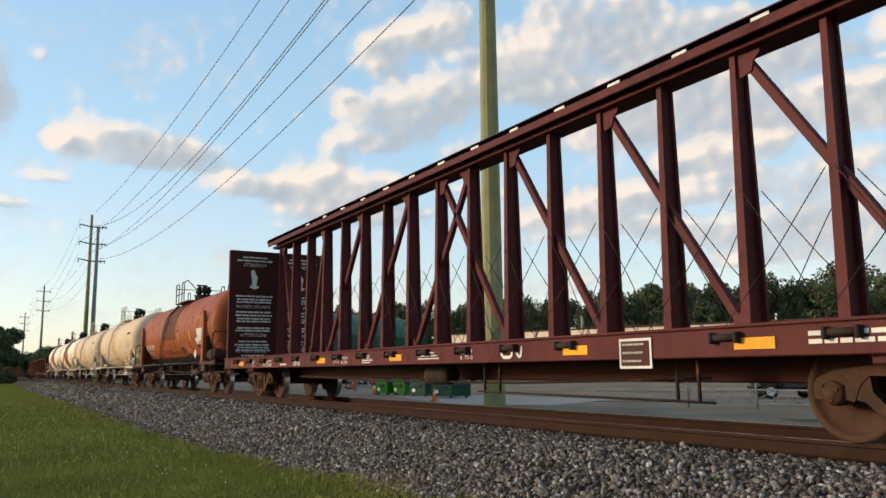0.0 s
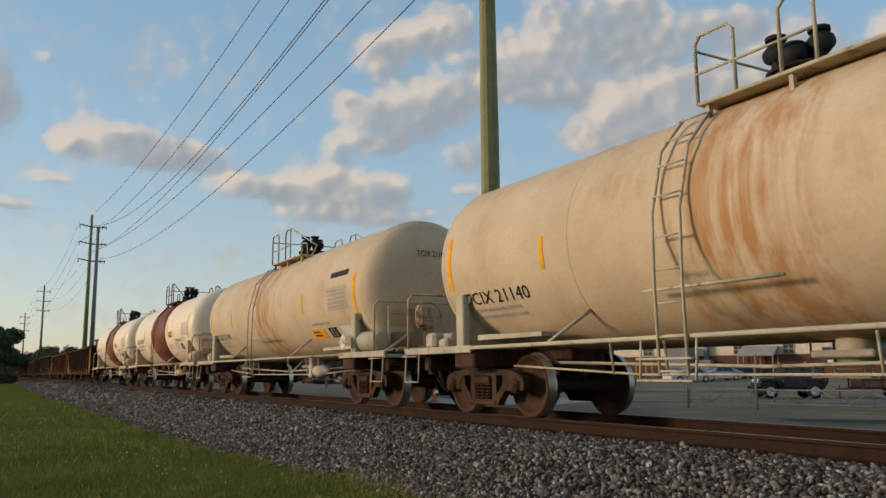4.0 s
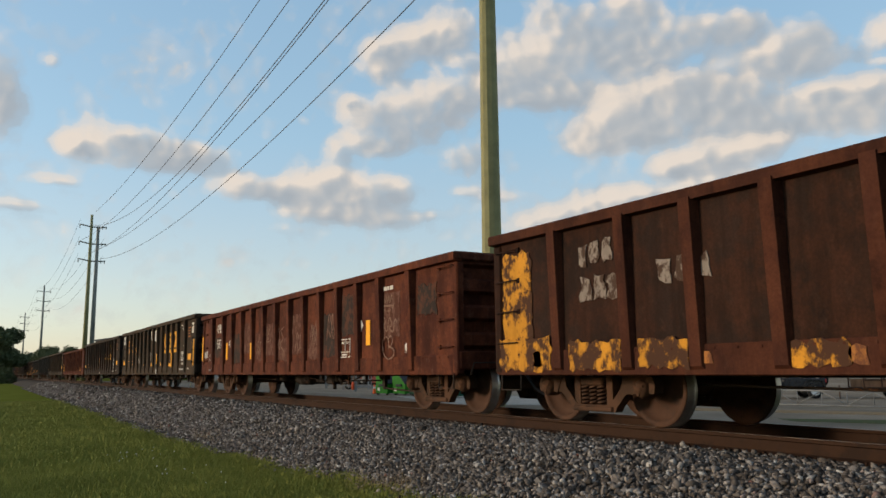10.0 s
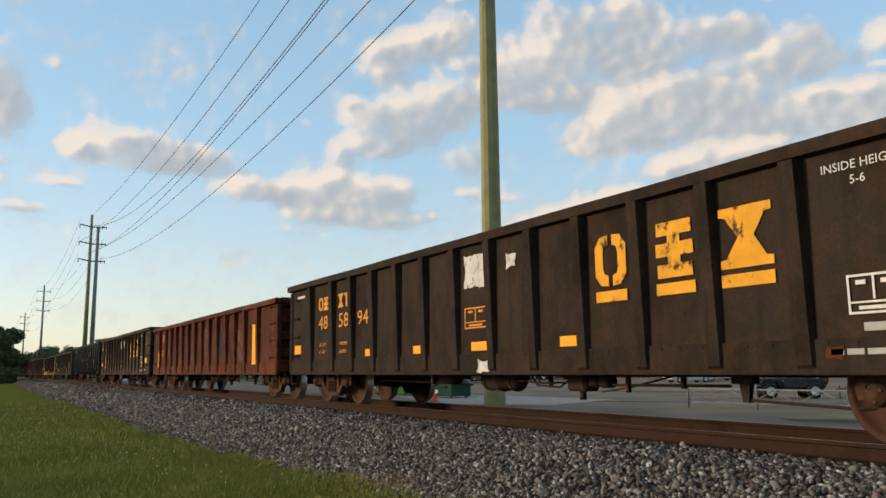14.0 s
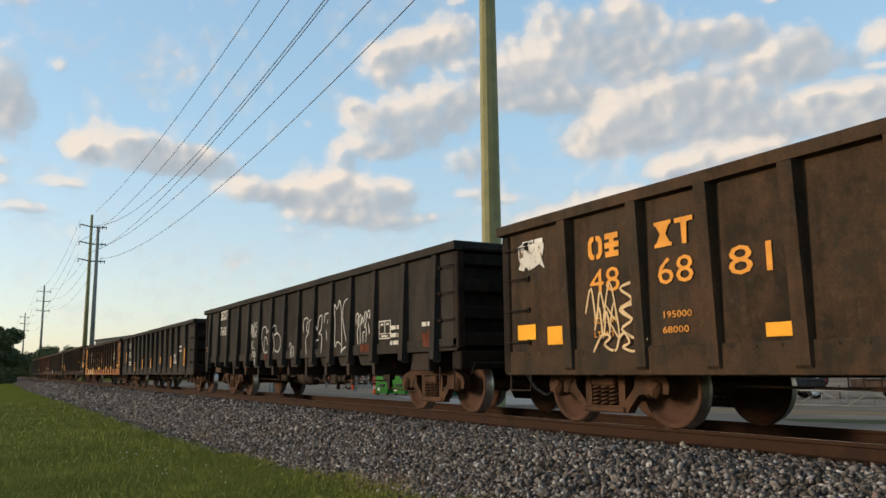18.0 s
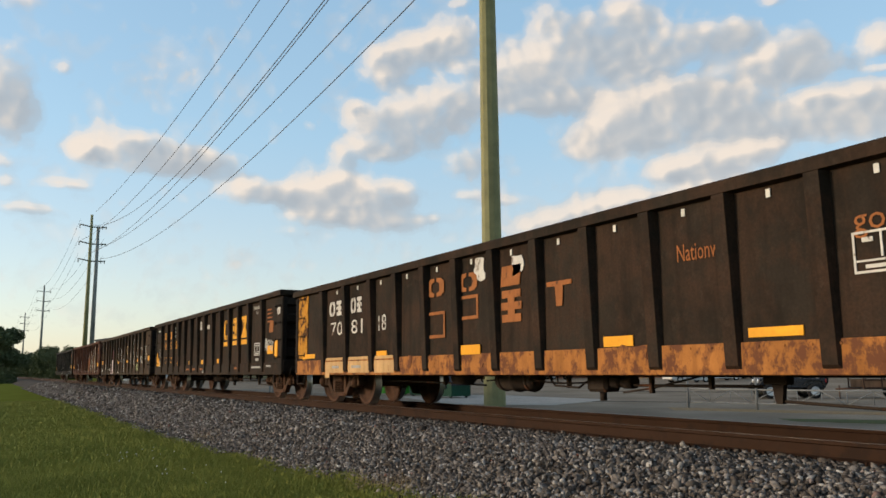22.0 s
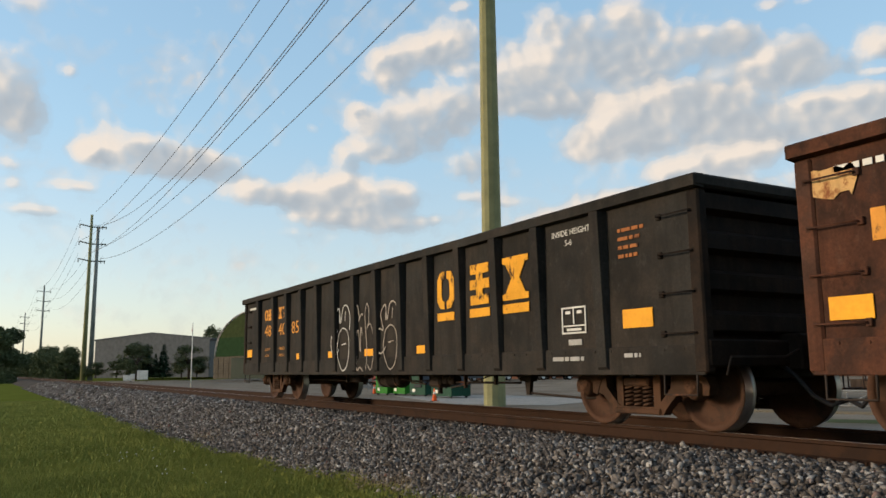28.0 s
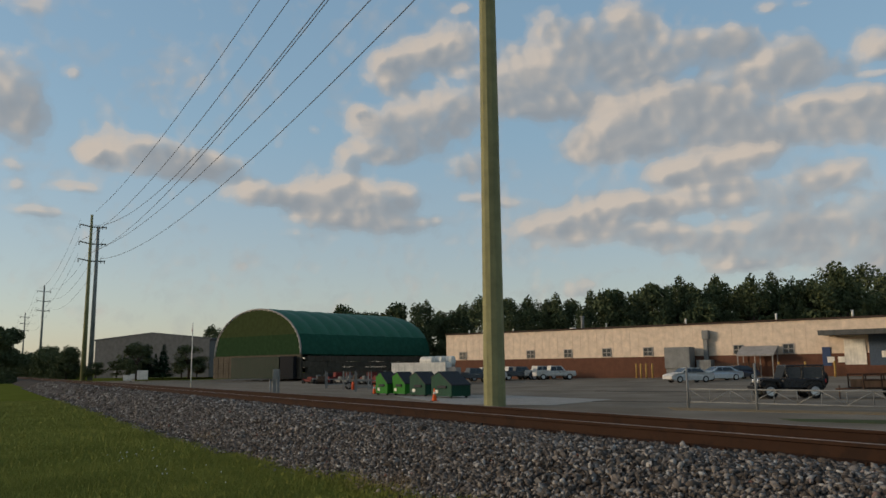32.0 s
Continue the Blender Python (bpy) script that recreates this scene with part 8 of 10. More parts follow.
def off_roader(m):
    car = thing("off_road_vehicle", "black boxy two-door off-road vehicle parked in the yard", "car", m, "parked cars")
    g = Geo()
    g.bevel(-1.75, 0.55, -0.76, 0.76, 0.55, 1.08, 0.05)
    g.bevel(0.5, 1.72, -0.62, 0.62, 0.60, 1.12, 0.06)
    g.bevel(-1.75, 1.8, -0.45, 0.45, 0.40, 0.62, 0.03)
    part("body", g, M_BLACKPAINT, car)
    g = Geo()
    g.bevel(-1.74, 0.30, -0.70, 0.70, 1.72, 1.82, 0.05)
    for x0, x1 in ((-1.74, -1.62), (-0.62, -0.50), (0.20, 0.34)):
        for s in (-1, 1):
            g.bevel(x0, x1, min(s * 0.62, s * 0.72), max(s * 0.62, s * 0.72), 1.05, 1.75, 0.02)
    part("hard_top", g, M_BLACKPAINT, car)
    for s in (-1, 1):
        for x0, x1 in ((-1.60, -0.64), (-0.48, 0.20)):
            g = Geo()
            g.box(x0, x1, min(s * 0.66, s * 0.69), max(s * 0.66, s * 0.69), 1.10, 1.70)
            part("side_window", g, plain("tinted_glass", (0.05, 0.055, 0.06), 0.15), car)
        for x in (-1.12, 1.22):
            g = Geo()
            pts = [(x - 0.52, 0.62), (x - 0.42, 0.92), (x + 0.38, 0.95), (x + 0.55, 0.72)]
            for (xa, za), (xb, zb) in zip(pts, pts[1:]):
                d = 0.05
                g.add([(xa, s * 0.62, za), (xb, s * 0.62, zb), (xb, s * 0.86, zb), (xa, s * 0.86, za), (xa, s * 0.62, za + d), (xb, s * 0.62, zb + d), (xb, s * 0.86, zb + d), (xa, s * 0.86, za + d)], [(0, 1, 2, 3), (4, 5, 6, 7), (0, 1, 5, 4), (1, 2, 6, 5), (2, 3, 7, 6), (3, 0, 4, 7)])
            part("wheel_flare", g, M_TYRE, car)
        g = Geo()
        g.lathe([(0.0, 0.0), (0.0, 0.10), (0.05, 0.10), (0.06, 0.0)], (1.72, s * 0.42, 0.95), "x", 14)
        part("headlight", g, M_LENS, car)
        g = Geo()
        g.bevel(-1.80, -1.74, s * 0.66 - 0.07, s * 0.66 + 0.07, 0.85, 1.05, 0.01)
        part("tail_light", g, M_LENS_RED, car)
        g = Geo()
        g.bevel(0.25, 0.37, min(s * 0.76, s * 0.98), max(s * 0.76, s * 0.98), 1.12, 1.32, 0.03)
        part("door_mirror", g, M_BLACKPAINT, car)
    g = Geo()
    g.add([(0.30, -0.66, 1.74), (0.30, 0.66, 1.74), (0.52, 0.68, 1.12), (0.52, -0.68, 1.12), (0.26, -0.66, 1.74), (0.26, 0.66, 1.74), (0.48, 0.68, 1.12), (0.48, -0.68, 1.12)], [(0, 1, 2, 3), (7, 6, 5, 4), (0, 4, 5, 1), (2, 6, 7, 3), (1, 5, 6, 2), (3, 7, 4, 0)])
    part("windscreen", g, plain("dark_screen_glass", (0.02, 0.022, 0.024), 0.6), car)
    g = Geo()
    g.bevel(1.78, 1.98, -0.80, 0.80, 0.52, 0.68, 0.04)
    part("front_bumper", g, M_TYRE, car)
    g = Geo()
    g.lathe([(-0.12, 0.0), (-0.12, 0.34), (-0.08, 0.38), (0.08, 0.38), (0.11, 0.34), (0.11, 0.0)], (-1.90, 0.1, 1.05), "x", 20)
    part("spare_wheel", g, M_TYRE, car)
    car_wheels(car, (-1.12, 1.22), 0.90, 0.40)
    return car


def pickup(m, paint, label):
    car = thing("pickup_truck", label, "truck", m, "parked cars")
    g = Geo()
    g.bevel(-2.7, 2.65, -0.92, 0.92, 0.50, 0.98, 0.06)
    g.bevel(1.15, 2.6, -0.86, 0.86, 0.95, 1.15, 0.08)
    g.add([(-0.85, -0.84, 0.98), (1.30, -0.84, 1.1), (0.75, -0.70, 1.78), (-0.65, -0.70, 1.80), (-0.85, 0.84, 0.98), (1.30, 0.84, 1.1), (0.75, 0.70, 1.78), (-0.65, 0.70, 1.80)], [(0, 1, 2, 3), (7, 6, 5, 4), (0, 4, 5, 1), (1, 5, 6, 2), (2, 6, 7, 3), (3, 7, 4, 0)])
    g.bevel(-2.7, -0.9, -0.92, -0.84, 0.95, 1.25, 0.02).bevel(-2.7, -0.9, 0.84, 0.92, 0.95, 1.25, 0.02)
    part("body", g, paint, car)
    for s in (-1, 1):
        for x0, x1, x2, x3 in ((-0.58, 0.05, 0.05, -0.72), (0.12, 0.66, 1.02, 0.12)):
            g = Geo()
            y0, y1 = s * 0.845, s * 0.73
            g.add([(x3, y0, 1.18), (x2, y0, 1.18), (x1, y1, 1.70), (x0, y1, 1.70), (x3, y0 - s * 0.1, 1.18), (x2, y0 - s * 0.1, 1.18), (x1, y1 - s * 0.1, 1.70), (x0, y1 - s * 0.1, 1.70)], [(0, 1, 2, 3), (4, 5, 6, 7), (0, 1, 5, 4), (1, 2, 6, 5), (2, 3, 7, 6), (3, 0, 4, 7)])
            part("side_window", g, M_GLASS, car)
    g = Geo()
    g.add([(0.80, -0.64, 1.72), (0.80, 0.64, 1.72), (1.27, 0.74, 1.16), (1.27, -0.74, 1.16), (0.72, -0.64, 1.72), (0.72, 0.64, 1.72), (1.2, 0.74, 1.16), (1.2, -0.74, 1.16)], [(0, 1, 2, 3), (7, 6, 5, 4), (0, 4, 5, 1), (2, 6, 7, 3), (1, 5, 6, 2), (3, 7, 4, 0)])
    part("windscreen", g, M_GLASS, car)
    car_wheels(car, (-1.75, 1.75), 0.92, 0.40)
    return car


face_left = heading(-RT)
off_roader(pose(-29.1, 38.6, ground_z(0, 38.6) + 0.02, 0, 0, face_left - 4))
saloon(pose(-57.0, 60.6, ground_z(0, 60.6) + 0.02, 0, 0, face_left + 14), plain("silver_car_paint", (0.46, 0.44, 0.41), 0.5, 0.1), "silver four-door car parked in the yard")
saloon(pose(-58.4, 66.6, ground_z(0, 66.6) + 0.02, 0, 0, face_left + 14), plain("pale_grey_car_paint", (0.42, 0.45, 0.48), 0.3, 0.5), "pale grey car parked behind the silver one")
saloon(pose(-60.2, 71.4, ground_z(0, 71.4) + 0.02, 0, 0, face_left + 14), plain("navy_car_paint", (0.015, 0.018, 0.035), 0.25), "dark blue car parked nose to the yard")
M_TRUCKWHITE = plain("white_truck_paint", (0.46, 0.44, 0.40), 0.4)
for px_, d_, turn, tone in ((0.137, 104, 190, 0), (0.118, 108, 205, 0), (0.094, 107, 190, 1), (0.083, 110, 200, 0), (0.036, 101, 200, 1), (0.052, 106, 190, 0)):
    x, y = view_spot(px_, d_)
    pickup(pose(x, y, ground_z(x, y) + 0.02, 0, 0, face_left + turn), M_TRUCKWHITE if tone == 0 else plain("dark_truck_paint", (0.05, 0.055, 0.06), 0.4), "white pickup truck parked by the factory" if tone == 0 else "dark truck parked by the factory")

trailer = thing("utility_trailer", "small rusty-framed utility trailer with plywood sides", "trailer", pose(-25.6, 42.6, ground_z(0, 42.6) + 0.02, 0, 0, face_left))
g = Geo()
for z in (0.55, 0.95, 1.25):
    for s in (-1, 1):
        g.box(-2.0, 2.0, s * 0.8 - 0.03, s * 0.8 + 0.03, z, z + 0.06)
for x in (-2.0, -1.0, 0.0, 1.0, 1.96):
    for s in (-1, 1):
        g.box(x, x + 0.06, s * 0.8 - 0.03, s * 0.8 + 0.03, 0.5, 1.3)
g.tube([(2.0, -0.5, 0.55), (3.1, 0, 0.5)], 0.04, 6).tube([(2.0, 0.5, 0.55), (3.1, 0, 0.5)], 0.04, 6).tube([(2.9, 0, 0.0), (2.9, 0, 0.7)], 0.035, 6)
part("frame", g, painted("rusty_frame", (0.08, 0.045, 0.03), 0.8, None), trailer)
for s in (-1, 1):
    for i in range(2):
        g = Geo()
        g.box(-1.9 + 1.95 * i, -0.05 + 1.95 * i, s * 0.77 - 0.012, s * 0.77 + 0.012, 0.58, 1.0)
        part("plywood_panel", g, painted("plywood", (0.30, 0.15, 0.08), 0.8, None), trailer)
g = Geo()
g.box(-1.95, 1.98, -0.78, 0.78, 0.5, 0.56)
part("deck", g, M_TRIM, trailer)
car_wheels(trailer, (-0.25,), 0.98, 0.34, M_PALE)

# recycling bins
M_BIN_LIGHT = painted("bright_green_bin", (0.022, 0.15, 0.014), 0.5, None, streak=True, dirt=0.3)
M_BIN_DARK = painted("dark_green_bin", (0.012, 0.052, 0.030), 0.5, None, streak=True, dirt=0.3)
M_LID = plain("dark_plastic_lid", (0.025, 0.027, 0.03), 0.5)


def recycling_bin(m, paint, w, d, label):
    b = thing("recycling_container", label, "waste container", m, "row of recycling containers")
    g = Geo()
    h, f = 1.32, 0.82
    g.add([(-d, -w, 0.12), (d, -w, 0.12), (d, -w, f), (-0.25 * d, -w, h + 0.30), (-d, -w, h), (-d, w, 0.12), (d, w, 0.12), (d, w, f), (-0.25 * d, w, h + 0.30), (-d, w, h)], [(0, 1, 2, 3, 4), (9, 8, 7, 6, 5), (0, 5, 6, 1), (1, 6, 7, 2), (0, 4, 9, 5)])
    part("body", g, paint, b)
    g = Geo()
    g.add([(d + 0.04, -w - 0.03, f - 0.02), (-0.25 * d, -w - 0.03, h + 0.33), (-0.25 * d, w + 0.03, h + 0.33), (d + 0.04, w + 0.03, f - 0.02), (d + 0.04, -w - 0.03, f + 0.04), (-0.25 * d, -w - 0.03, h + 0.39), (-0.25 * d, w + 0.03, h + 0.39), (d + 0.04, w + 0.03, f + 0.04)], [(0, 1, 2, 3), (7, 6, 5, 4), (0, 4, 5, 1), (1, 5, 6, 2), (2, 6, 7, 3), (3, 7, 4, 0)])
    g.add([(-d - 0.04, -w - 0.03, h - 0.02), (-0.25 * d, -w - 0.03, h + 0.33), (-0.25 * d, w + 0.03, h + 0.33), (-d - 0.04, w + 0.03, h - 0.02), (-d - 0.04, -w - 0.03, h + 0.04), (-0.25 * d, -w - 0.03, h + 0.39), (-0.25 * d, w + 0.03, h + 0.39), (-d - 0.04, w + 0.03, h + 0.04)], [(0, 1, 2, 3), (7, 6, 5, 4), (0, 4, 5, 1), (1, 5, 6, 2), (2, 6, 7, 3), (3, 7, 4, 0)])
    part("lid", g, M_LID, b)
    for s in (-1, 1):
        g = Geo()
        g.bevel(-0.35 * d, 0.55 * d, s * (w + 0.02) - 0.06, s * (w + 0.02) + 0.06, 0.62, 0.80, 0.02)
        part("fork_pocket", g, M_LID, b)
        g = Geo()
        g.bevel(-0.65 * d, -0.3 * d, s * (w + 0.012) - 0.012, s * (w + 0.012) + 0.012, 0.30, 0.52, 0.005)
        part("panel_mark", g, M_PALE, b, "pale round mark" if s > 0 else "")
    g = Geo()
    g.bevel(-d - 0.03, -d + 0.01, -0.45 * w, 0.45 * w, 0.95, 1.12, 0.01)
    part("slot", g, M_LID, b)
    for s in (-1, 1):
        for x in (-0.75 * d, 0.75 * d):
            g = Geo()
            g.bevel(x - 0.09, x + 0.09, s * w * 0.8 - 0.06, s * w * 0.8 + 0.06, 0.0, 0.13, 0.02)
            part("foot", g, M_LID, b)
    return b


bin_turn = heading(RT * 0.62 - FW * 0.78) + 25
for right, depth, paint, w, d, lab in ((-0.0705, 57.5, M_BIN_LIGHT, 0.55, 0.75, "bright green recycling container with dark lid"), (-0.0487, 56.5, M_BIN_LIGHT, 0.60, 0.80, "bright green recycling container with dark lid"), (-0.0235, 53.5, M_BIN_DARK, 0.70, 0.90, "dark green waste container with black lid"), (0.008, 50.0, M_BIN_DARK, 0.80, 1.05, "dark green waste container with black lid")):
    x, y = view_spot(right, depth)
    recycling_bin(pose(x, y, ground_z(x, y) + 0.02, 0, 0, bin_turn - 25) @ Matrix.Scale(0.95, 4), paint, w, d, lab)


def cone(x, y, k=1.0):
    c = thing("traffic_cone", "orange traffic cone on a square base", "traffic cone", pose(x, y, ground_z(x, y) + 0.02) @ Matrix.Scale(k, 4), "traffic cones")
    g = Geo()
    g.lathe([(0.03, 0.15), (0.35, 0.085), (0.70, 0.03), (0.71, 0.0)], (0, 0, 0), "z", 14)
    part("cone_body", g, plain("cone_orange", (0.65, 0.10, 0.02), 0.6), c)
    g = Geo()
    g.bevel(-0.19, 0.19, -0.19, 0.19, 0.0, 0.04, 0.01)
    part("base", g, M_LID, c)
    g = Geo()
    g.lathe([(0.40, 0.080), (0.40, 0.083), (0.52, 0.062), (0.52, 0.058)], (0, 0, 0), "z", 14)
    part("collar", g, M_PALE, c)


x, y = view_spot(-0.0125, 44.5)
cone(x, y)
x, y = view_spot(-0.0868, 60)
cone(x, y)

# racks and clutter beside the containers
def rack(right, depth, turn, h=1.7):
    x, y = view_spot(right, depth)
    r = thing("steel_rack", "grey steel stacking rack standing in the yard", "rack", pose(x, y, ground_z(x, y) + 0.02, 0, 0, turn), "stacking racks")
    for px in (-1.2, 1.2):
        for py in (-0.5, 0.5):
            g = Geo()
            g.box(px - 0.05, px + 0.05, py - 0.05, py + 0.05, 0, h)
            part("upright", g, M_GALV, r)
    for z in (0.35, 0.85, h - 0.12):
        g = Geo()
        for py in (-0.5, 0.5):
            g.box(-1.2, 1.2, py - 0.035, py + 0.035, z, z + 0.09)
        for px in (-1.2, -0.4, 0.4, 1.2):
            g.box(px - 0.035, px + 0.035, -0.5, 0.5, z, z + 0.06)
        part("shelf_frame", g, M_GALV if z < 1 else M_TRIM, r)
    return r


rack(-0.132, 82, face_left)
rack(-0.108, 75, face_left - 10)
rack(-0.092, 67, face_left)
g = Geo().bevel(-0.3, 0.3, -0.3, 0.3, 0, 0.95, 0.05)
x, y = view_spot(-0.1125, 74)
tagged(part("orange_barrel", Geo().lathe([(0, 0), (0, 0.28), (0.3, 0.27), (0.32, 0.29), (0.6, 0.26), (0.62, 0.28), (0.95, 0.24), (0.95, 0)], (0, 0, 0), "z", 16), plain("barrel_orange", (0.40, 0.07, 0.03), 0.6), at=pose(x, y, ground_z(x, y) + 0.02) @ Matrix.Scale(0.75, 4)), "orange plastic traffic barrel beside the racks", "barrel")
x, y = view_spot(-0.1185, 75)
tagged(part("tyre", Geo().lathe([(-0.11, 0.22), (-0.11, 0.36), (0.11, 0.36), (0.11, 0.22), (-0.11, 0.22)], (0, 0, 0.36), "y", 18), M_TYRE, at=pose(x, y, ground_z(x, y) + 0.02, 0, 0, face_left)), "loose black tyre standing against a rack", "tyre")
# white panel van body and white tanks by the factory corner
x, y = view_spot(-0.028, 96)
box_ = thing("storage_trailer", "low cream storage trailer body beside the factory", "trailer", pose(x, y, ground_z(x, y) + 0.02, 0, 0, heading(RT) - 18))
g = Geo()
g.bevel(-3.4, 3.4, -1.2, 1.2, 0.35, 2.6, 0.05)
part("body", g, M_PALE, box_)
g = Geo()
g.box(3.45, 4.6, -1.0, 1.0, 0.2, 2.0)
part("cab", g, M_FRAME, box_)
for i in range(3):
    x, y = view_spot(-0.020 + 0.012 * i, 99)
    t = thing("storage_tank", "white horizontal ribbed storage tank on a stand", "tank", pose(x, y, ground_z(x, y) + 0.02, 0, 0, heading(RT) - 35), "white storage tanks")
    g = Geo()
    prof = [(-1.0, 0.0), (-1.0, 0.35), (-0.9, 0.55)]
    for k in range(6):
        prof += [(-0.75 + 0.28 * k, 0.6), (-0.70 + 0.28 * k, 0.56), (-0.60 + 0.28 * k, 0.56), (-0.55 + 0.28 * k, 0.6)]
    prof += [(0.9, 0.55), (1.0, 0.35), (1.0, 0.0)]
    g.lathe(prof, (0, 0, 2.75), "x", 18)
    part("shell", g, M_PALE, t)
    g = Geo()
    g.box(-0.8, -0.6, -0.55, 0.55, 0, 2.4).box(0.6, 0.8, -0.55, 0.55, 0, 2.4)
    part("stand", g, M_FRAME, t)

# sliding gate and posts
gate = thing("sliding_gate", "galvanised lattice sliding gate between steel posts", "gate")
P1, P2 = Vector((-24.8, 26.3, 0)), Vector((-21.8, 26.95, 0))
gd = (P2 - P1).normalized()
gz = ground_z(0, 26.5) + 0.02
for p_, h in ((P1, 1.72), (P2, 1.85)):
    g = Geo()
    g.cyl((p_.x, p_.y, gz - 0.3), (p_.x, p_.y, gz + h), 0.05, 10)
    part("post", g, M_GALV, gate)
g0, g1 = P1 + gd * 0.1 - Vector((0.15, -0.1, 0)) * 0, P2 + gd * 9
for z in (0.26, 0.80):
    g = Geo()
    g.tube([(g0.x, g0.y, gz + z), (g1.x, g1.y, gz + z)], 0.032, 6)
    part("rail", g, M_GALV, gate)
n = 13
for i in range(n):
    a = g0 + (g1 - g0) * (i / n)
    b = g0 + (g1 - g0) * ((i + 1) / n)
    g = Geo()
    za, zb = (0.28, 0.78) if i % 2 else (0.78, 0.28)
    g.tube([(a.x, a.y, gz + za), (b.x, b.y, gz + zb)], 0.02, 5)
    g.tube([(a.x, a.y, gz + 0.28), (a.x, a.y, gz + 0.78)], 0.018, 5)
    part("lattice_bar", g, M_GALV, gate)

# signs, posts, flagpole, heap and weeds on the far side
def post_sign(right, depth, w, z0, z1, label, legs=True):
    x, y = view_spot(right, depth)
    s = thing("sign_board", label, "sign", pose(x, y, ground_z(x, y), 0, 0, heading(RT)), "yard signs")
    g = Geo()
    g.bevel(-w / 2, w / 2, -0.04, 0.04, z0, z1, 0.01)
    part("board", g, M_PALE, s)
    for q in (-0.4, 0.4):
        g = Geo()
        g.box(q * w - 0.04, q * w + 0.04, 0.05, 0.13, -0.2, z1 - 0.05)
        part("leg", g, M_TRIM, s)


post_sign(-0.3755, 150, 2.0, 0.5, 2.2, "white blank sign board on short legs")
post_sign(-0.394, 152, 1.6, 0.3, 1.3, "white low sign board near the shed")
post_sign(-0.388, 153, 0.9, 0.2, 1.5, "narrow white sign board near the shed")
x, y = view_spot(-0.315, 62)
fl = thing("flagpole", "thin white flagpole with a small hanging flag", "flagpole", pose(x, y, ground_z(x, y)))
g = Geo()
g.cyl((0, 0, -0.2), (0, 0, 5.55), 0.045, 8, 0.03)
part("pole", g, M_PALE, fl)
g = Geo()
g.add([(0, 0, 5.4), (-0.10, 0.02, 5.38), (-0.16, -0.05, 4.95), (-0.24, 0.03, 4.72), (-0.05, 0, 4.85), (0, 0.0, 4.95)], [(0, 1, 2, 5), (2, 3, 4, 5)])
part("flag", g, plain("flag_cloth", (0.25, 0.06, 0.07), 0.8), fl, "small limp dark red flag")
for right, depth in ((-0.2165, 46), (-0.2075, 45)):
    x, y = view_spot(right, depth)
    g = Geo()
    g.cyl((0, 0, -0.2), (0, 0, 1.25), 0.045, 8).cyl((0, 0, 1.25), (0, 0, 1.3), 0.06, 8)
    tagged(part("marker_post", g, M_GALV, at=pose(x, y, ground_z(x, y))), "grey steel marker post at the yard edge", "post", "marker posts")
x, y = view_spot(-0.209, 52)
cab = thing("utility_cabinet", "grey roadside utility cabinet on a plinth", "utility cabinet", pose(x, y, ground_z(x, y) + 0.02, 0, 0, heading(RT)))
g = Geo()
g.bevel(-0.2, 0.2, -0.15, 0.15, 0.1, 1.85, 0.02)
part("housing", g, M_GALV, cab)
g = Geo()
g.bevel(-0.28, 0.28, -0.22, 0.22, -0.1, 0.1, 0.02)
part("plinth", g, M_CONC, cab)
g = Geo()
rr = random.Random(4)
g.lathe([(0.0, 1.1), (0.12, 0.95), (0.28, 0.6), (0.36, 0.2), (0.37, 0.0)], (0, 0, 0), "z", 14)
x, y = view_spot(-0.240, 52)
tagged(part("gravel_heap", g, M_GRAVEL, at=pose(x, y, ground_z(x, y))), "low heap of dark gravel beside the yard", "gravel heap")
# stored machines and pallets in front of the dome: low dark clutter
M_MACH = [painted("machine_" + n_, c, 0.6, None) for n_, c in (("brown", (0.07, 0.05, 0.035)), ("red", (0.14, 0.03, 0.025)), ("dark", (0.04, 0.04, 0.04)), ("grey", (0.16, 0.16, 0.15)))]
rr = random.Random(8)
for i in range(20):
    right = -0.165 + 0.0062 * i + rr.uniform(-0.002, 0.002)
    depth = 112 - 0.9 * i + rr.uniform(-3, 3)
    x, y = view_spot(right, depth)
    m = thing("stored_equipment", "low piece of stored yard equipment by the dome", "equipment", pose(x, y, ground_z(x, y), 0, 0, rr.uniform(0, 180)), "stored equipment")
    w, h = rr.uniform(0.7, 1.5), rr.uniform(0.5, 1.1)
    g = Geo()
    g.bevel(-w, w, -0.6, 0.6, 0.25, 0.25 + h * 0.7, 0.08)
    g.bevel(-w * 0.2, w * 0.6, -0.5, 0.5, 0.2 + h * 0.6, 0.3 + h * 1.2, 0.08)
    part("housing", g, rr.choice(M_MACH), m)
    for q in (-0.7, 0.7):
        for e in (-0.55, 0.55):
            g = Geo()
            g.lathe([(-0.1, 0.0), (-0.1, 0.3), (0.1, 0.3), (0.1, 0.0)], (q * w, e, 0.3), "y", 12)
            part("wheel", g, M_TYRE, m)
# pale concrete apron by the pole, long slab line
g = Geo()
apron = ((-48.3, 24.0), (-45.1, 30.0), (-34.0, 30.1), (-30.7, 23.6), (-35.1, 20.6))
zz = ground_z(0, 22) + 0.03
g.add([(x, y, zz) for x, y in apron] + [(x, y, zz - 0.2) for x, y in apron], [(0, 1, 2, 3, 4)] + [(i, (i + 1) % 5, 5 + (i + 1) % 5, 5 + i) for i in range(5)])
tagged(part("concrete_apron", g, M_CONC), "pale worn concrete apron at the yard edge", "concrete apron", kind="structure")


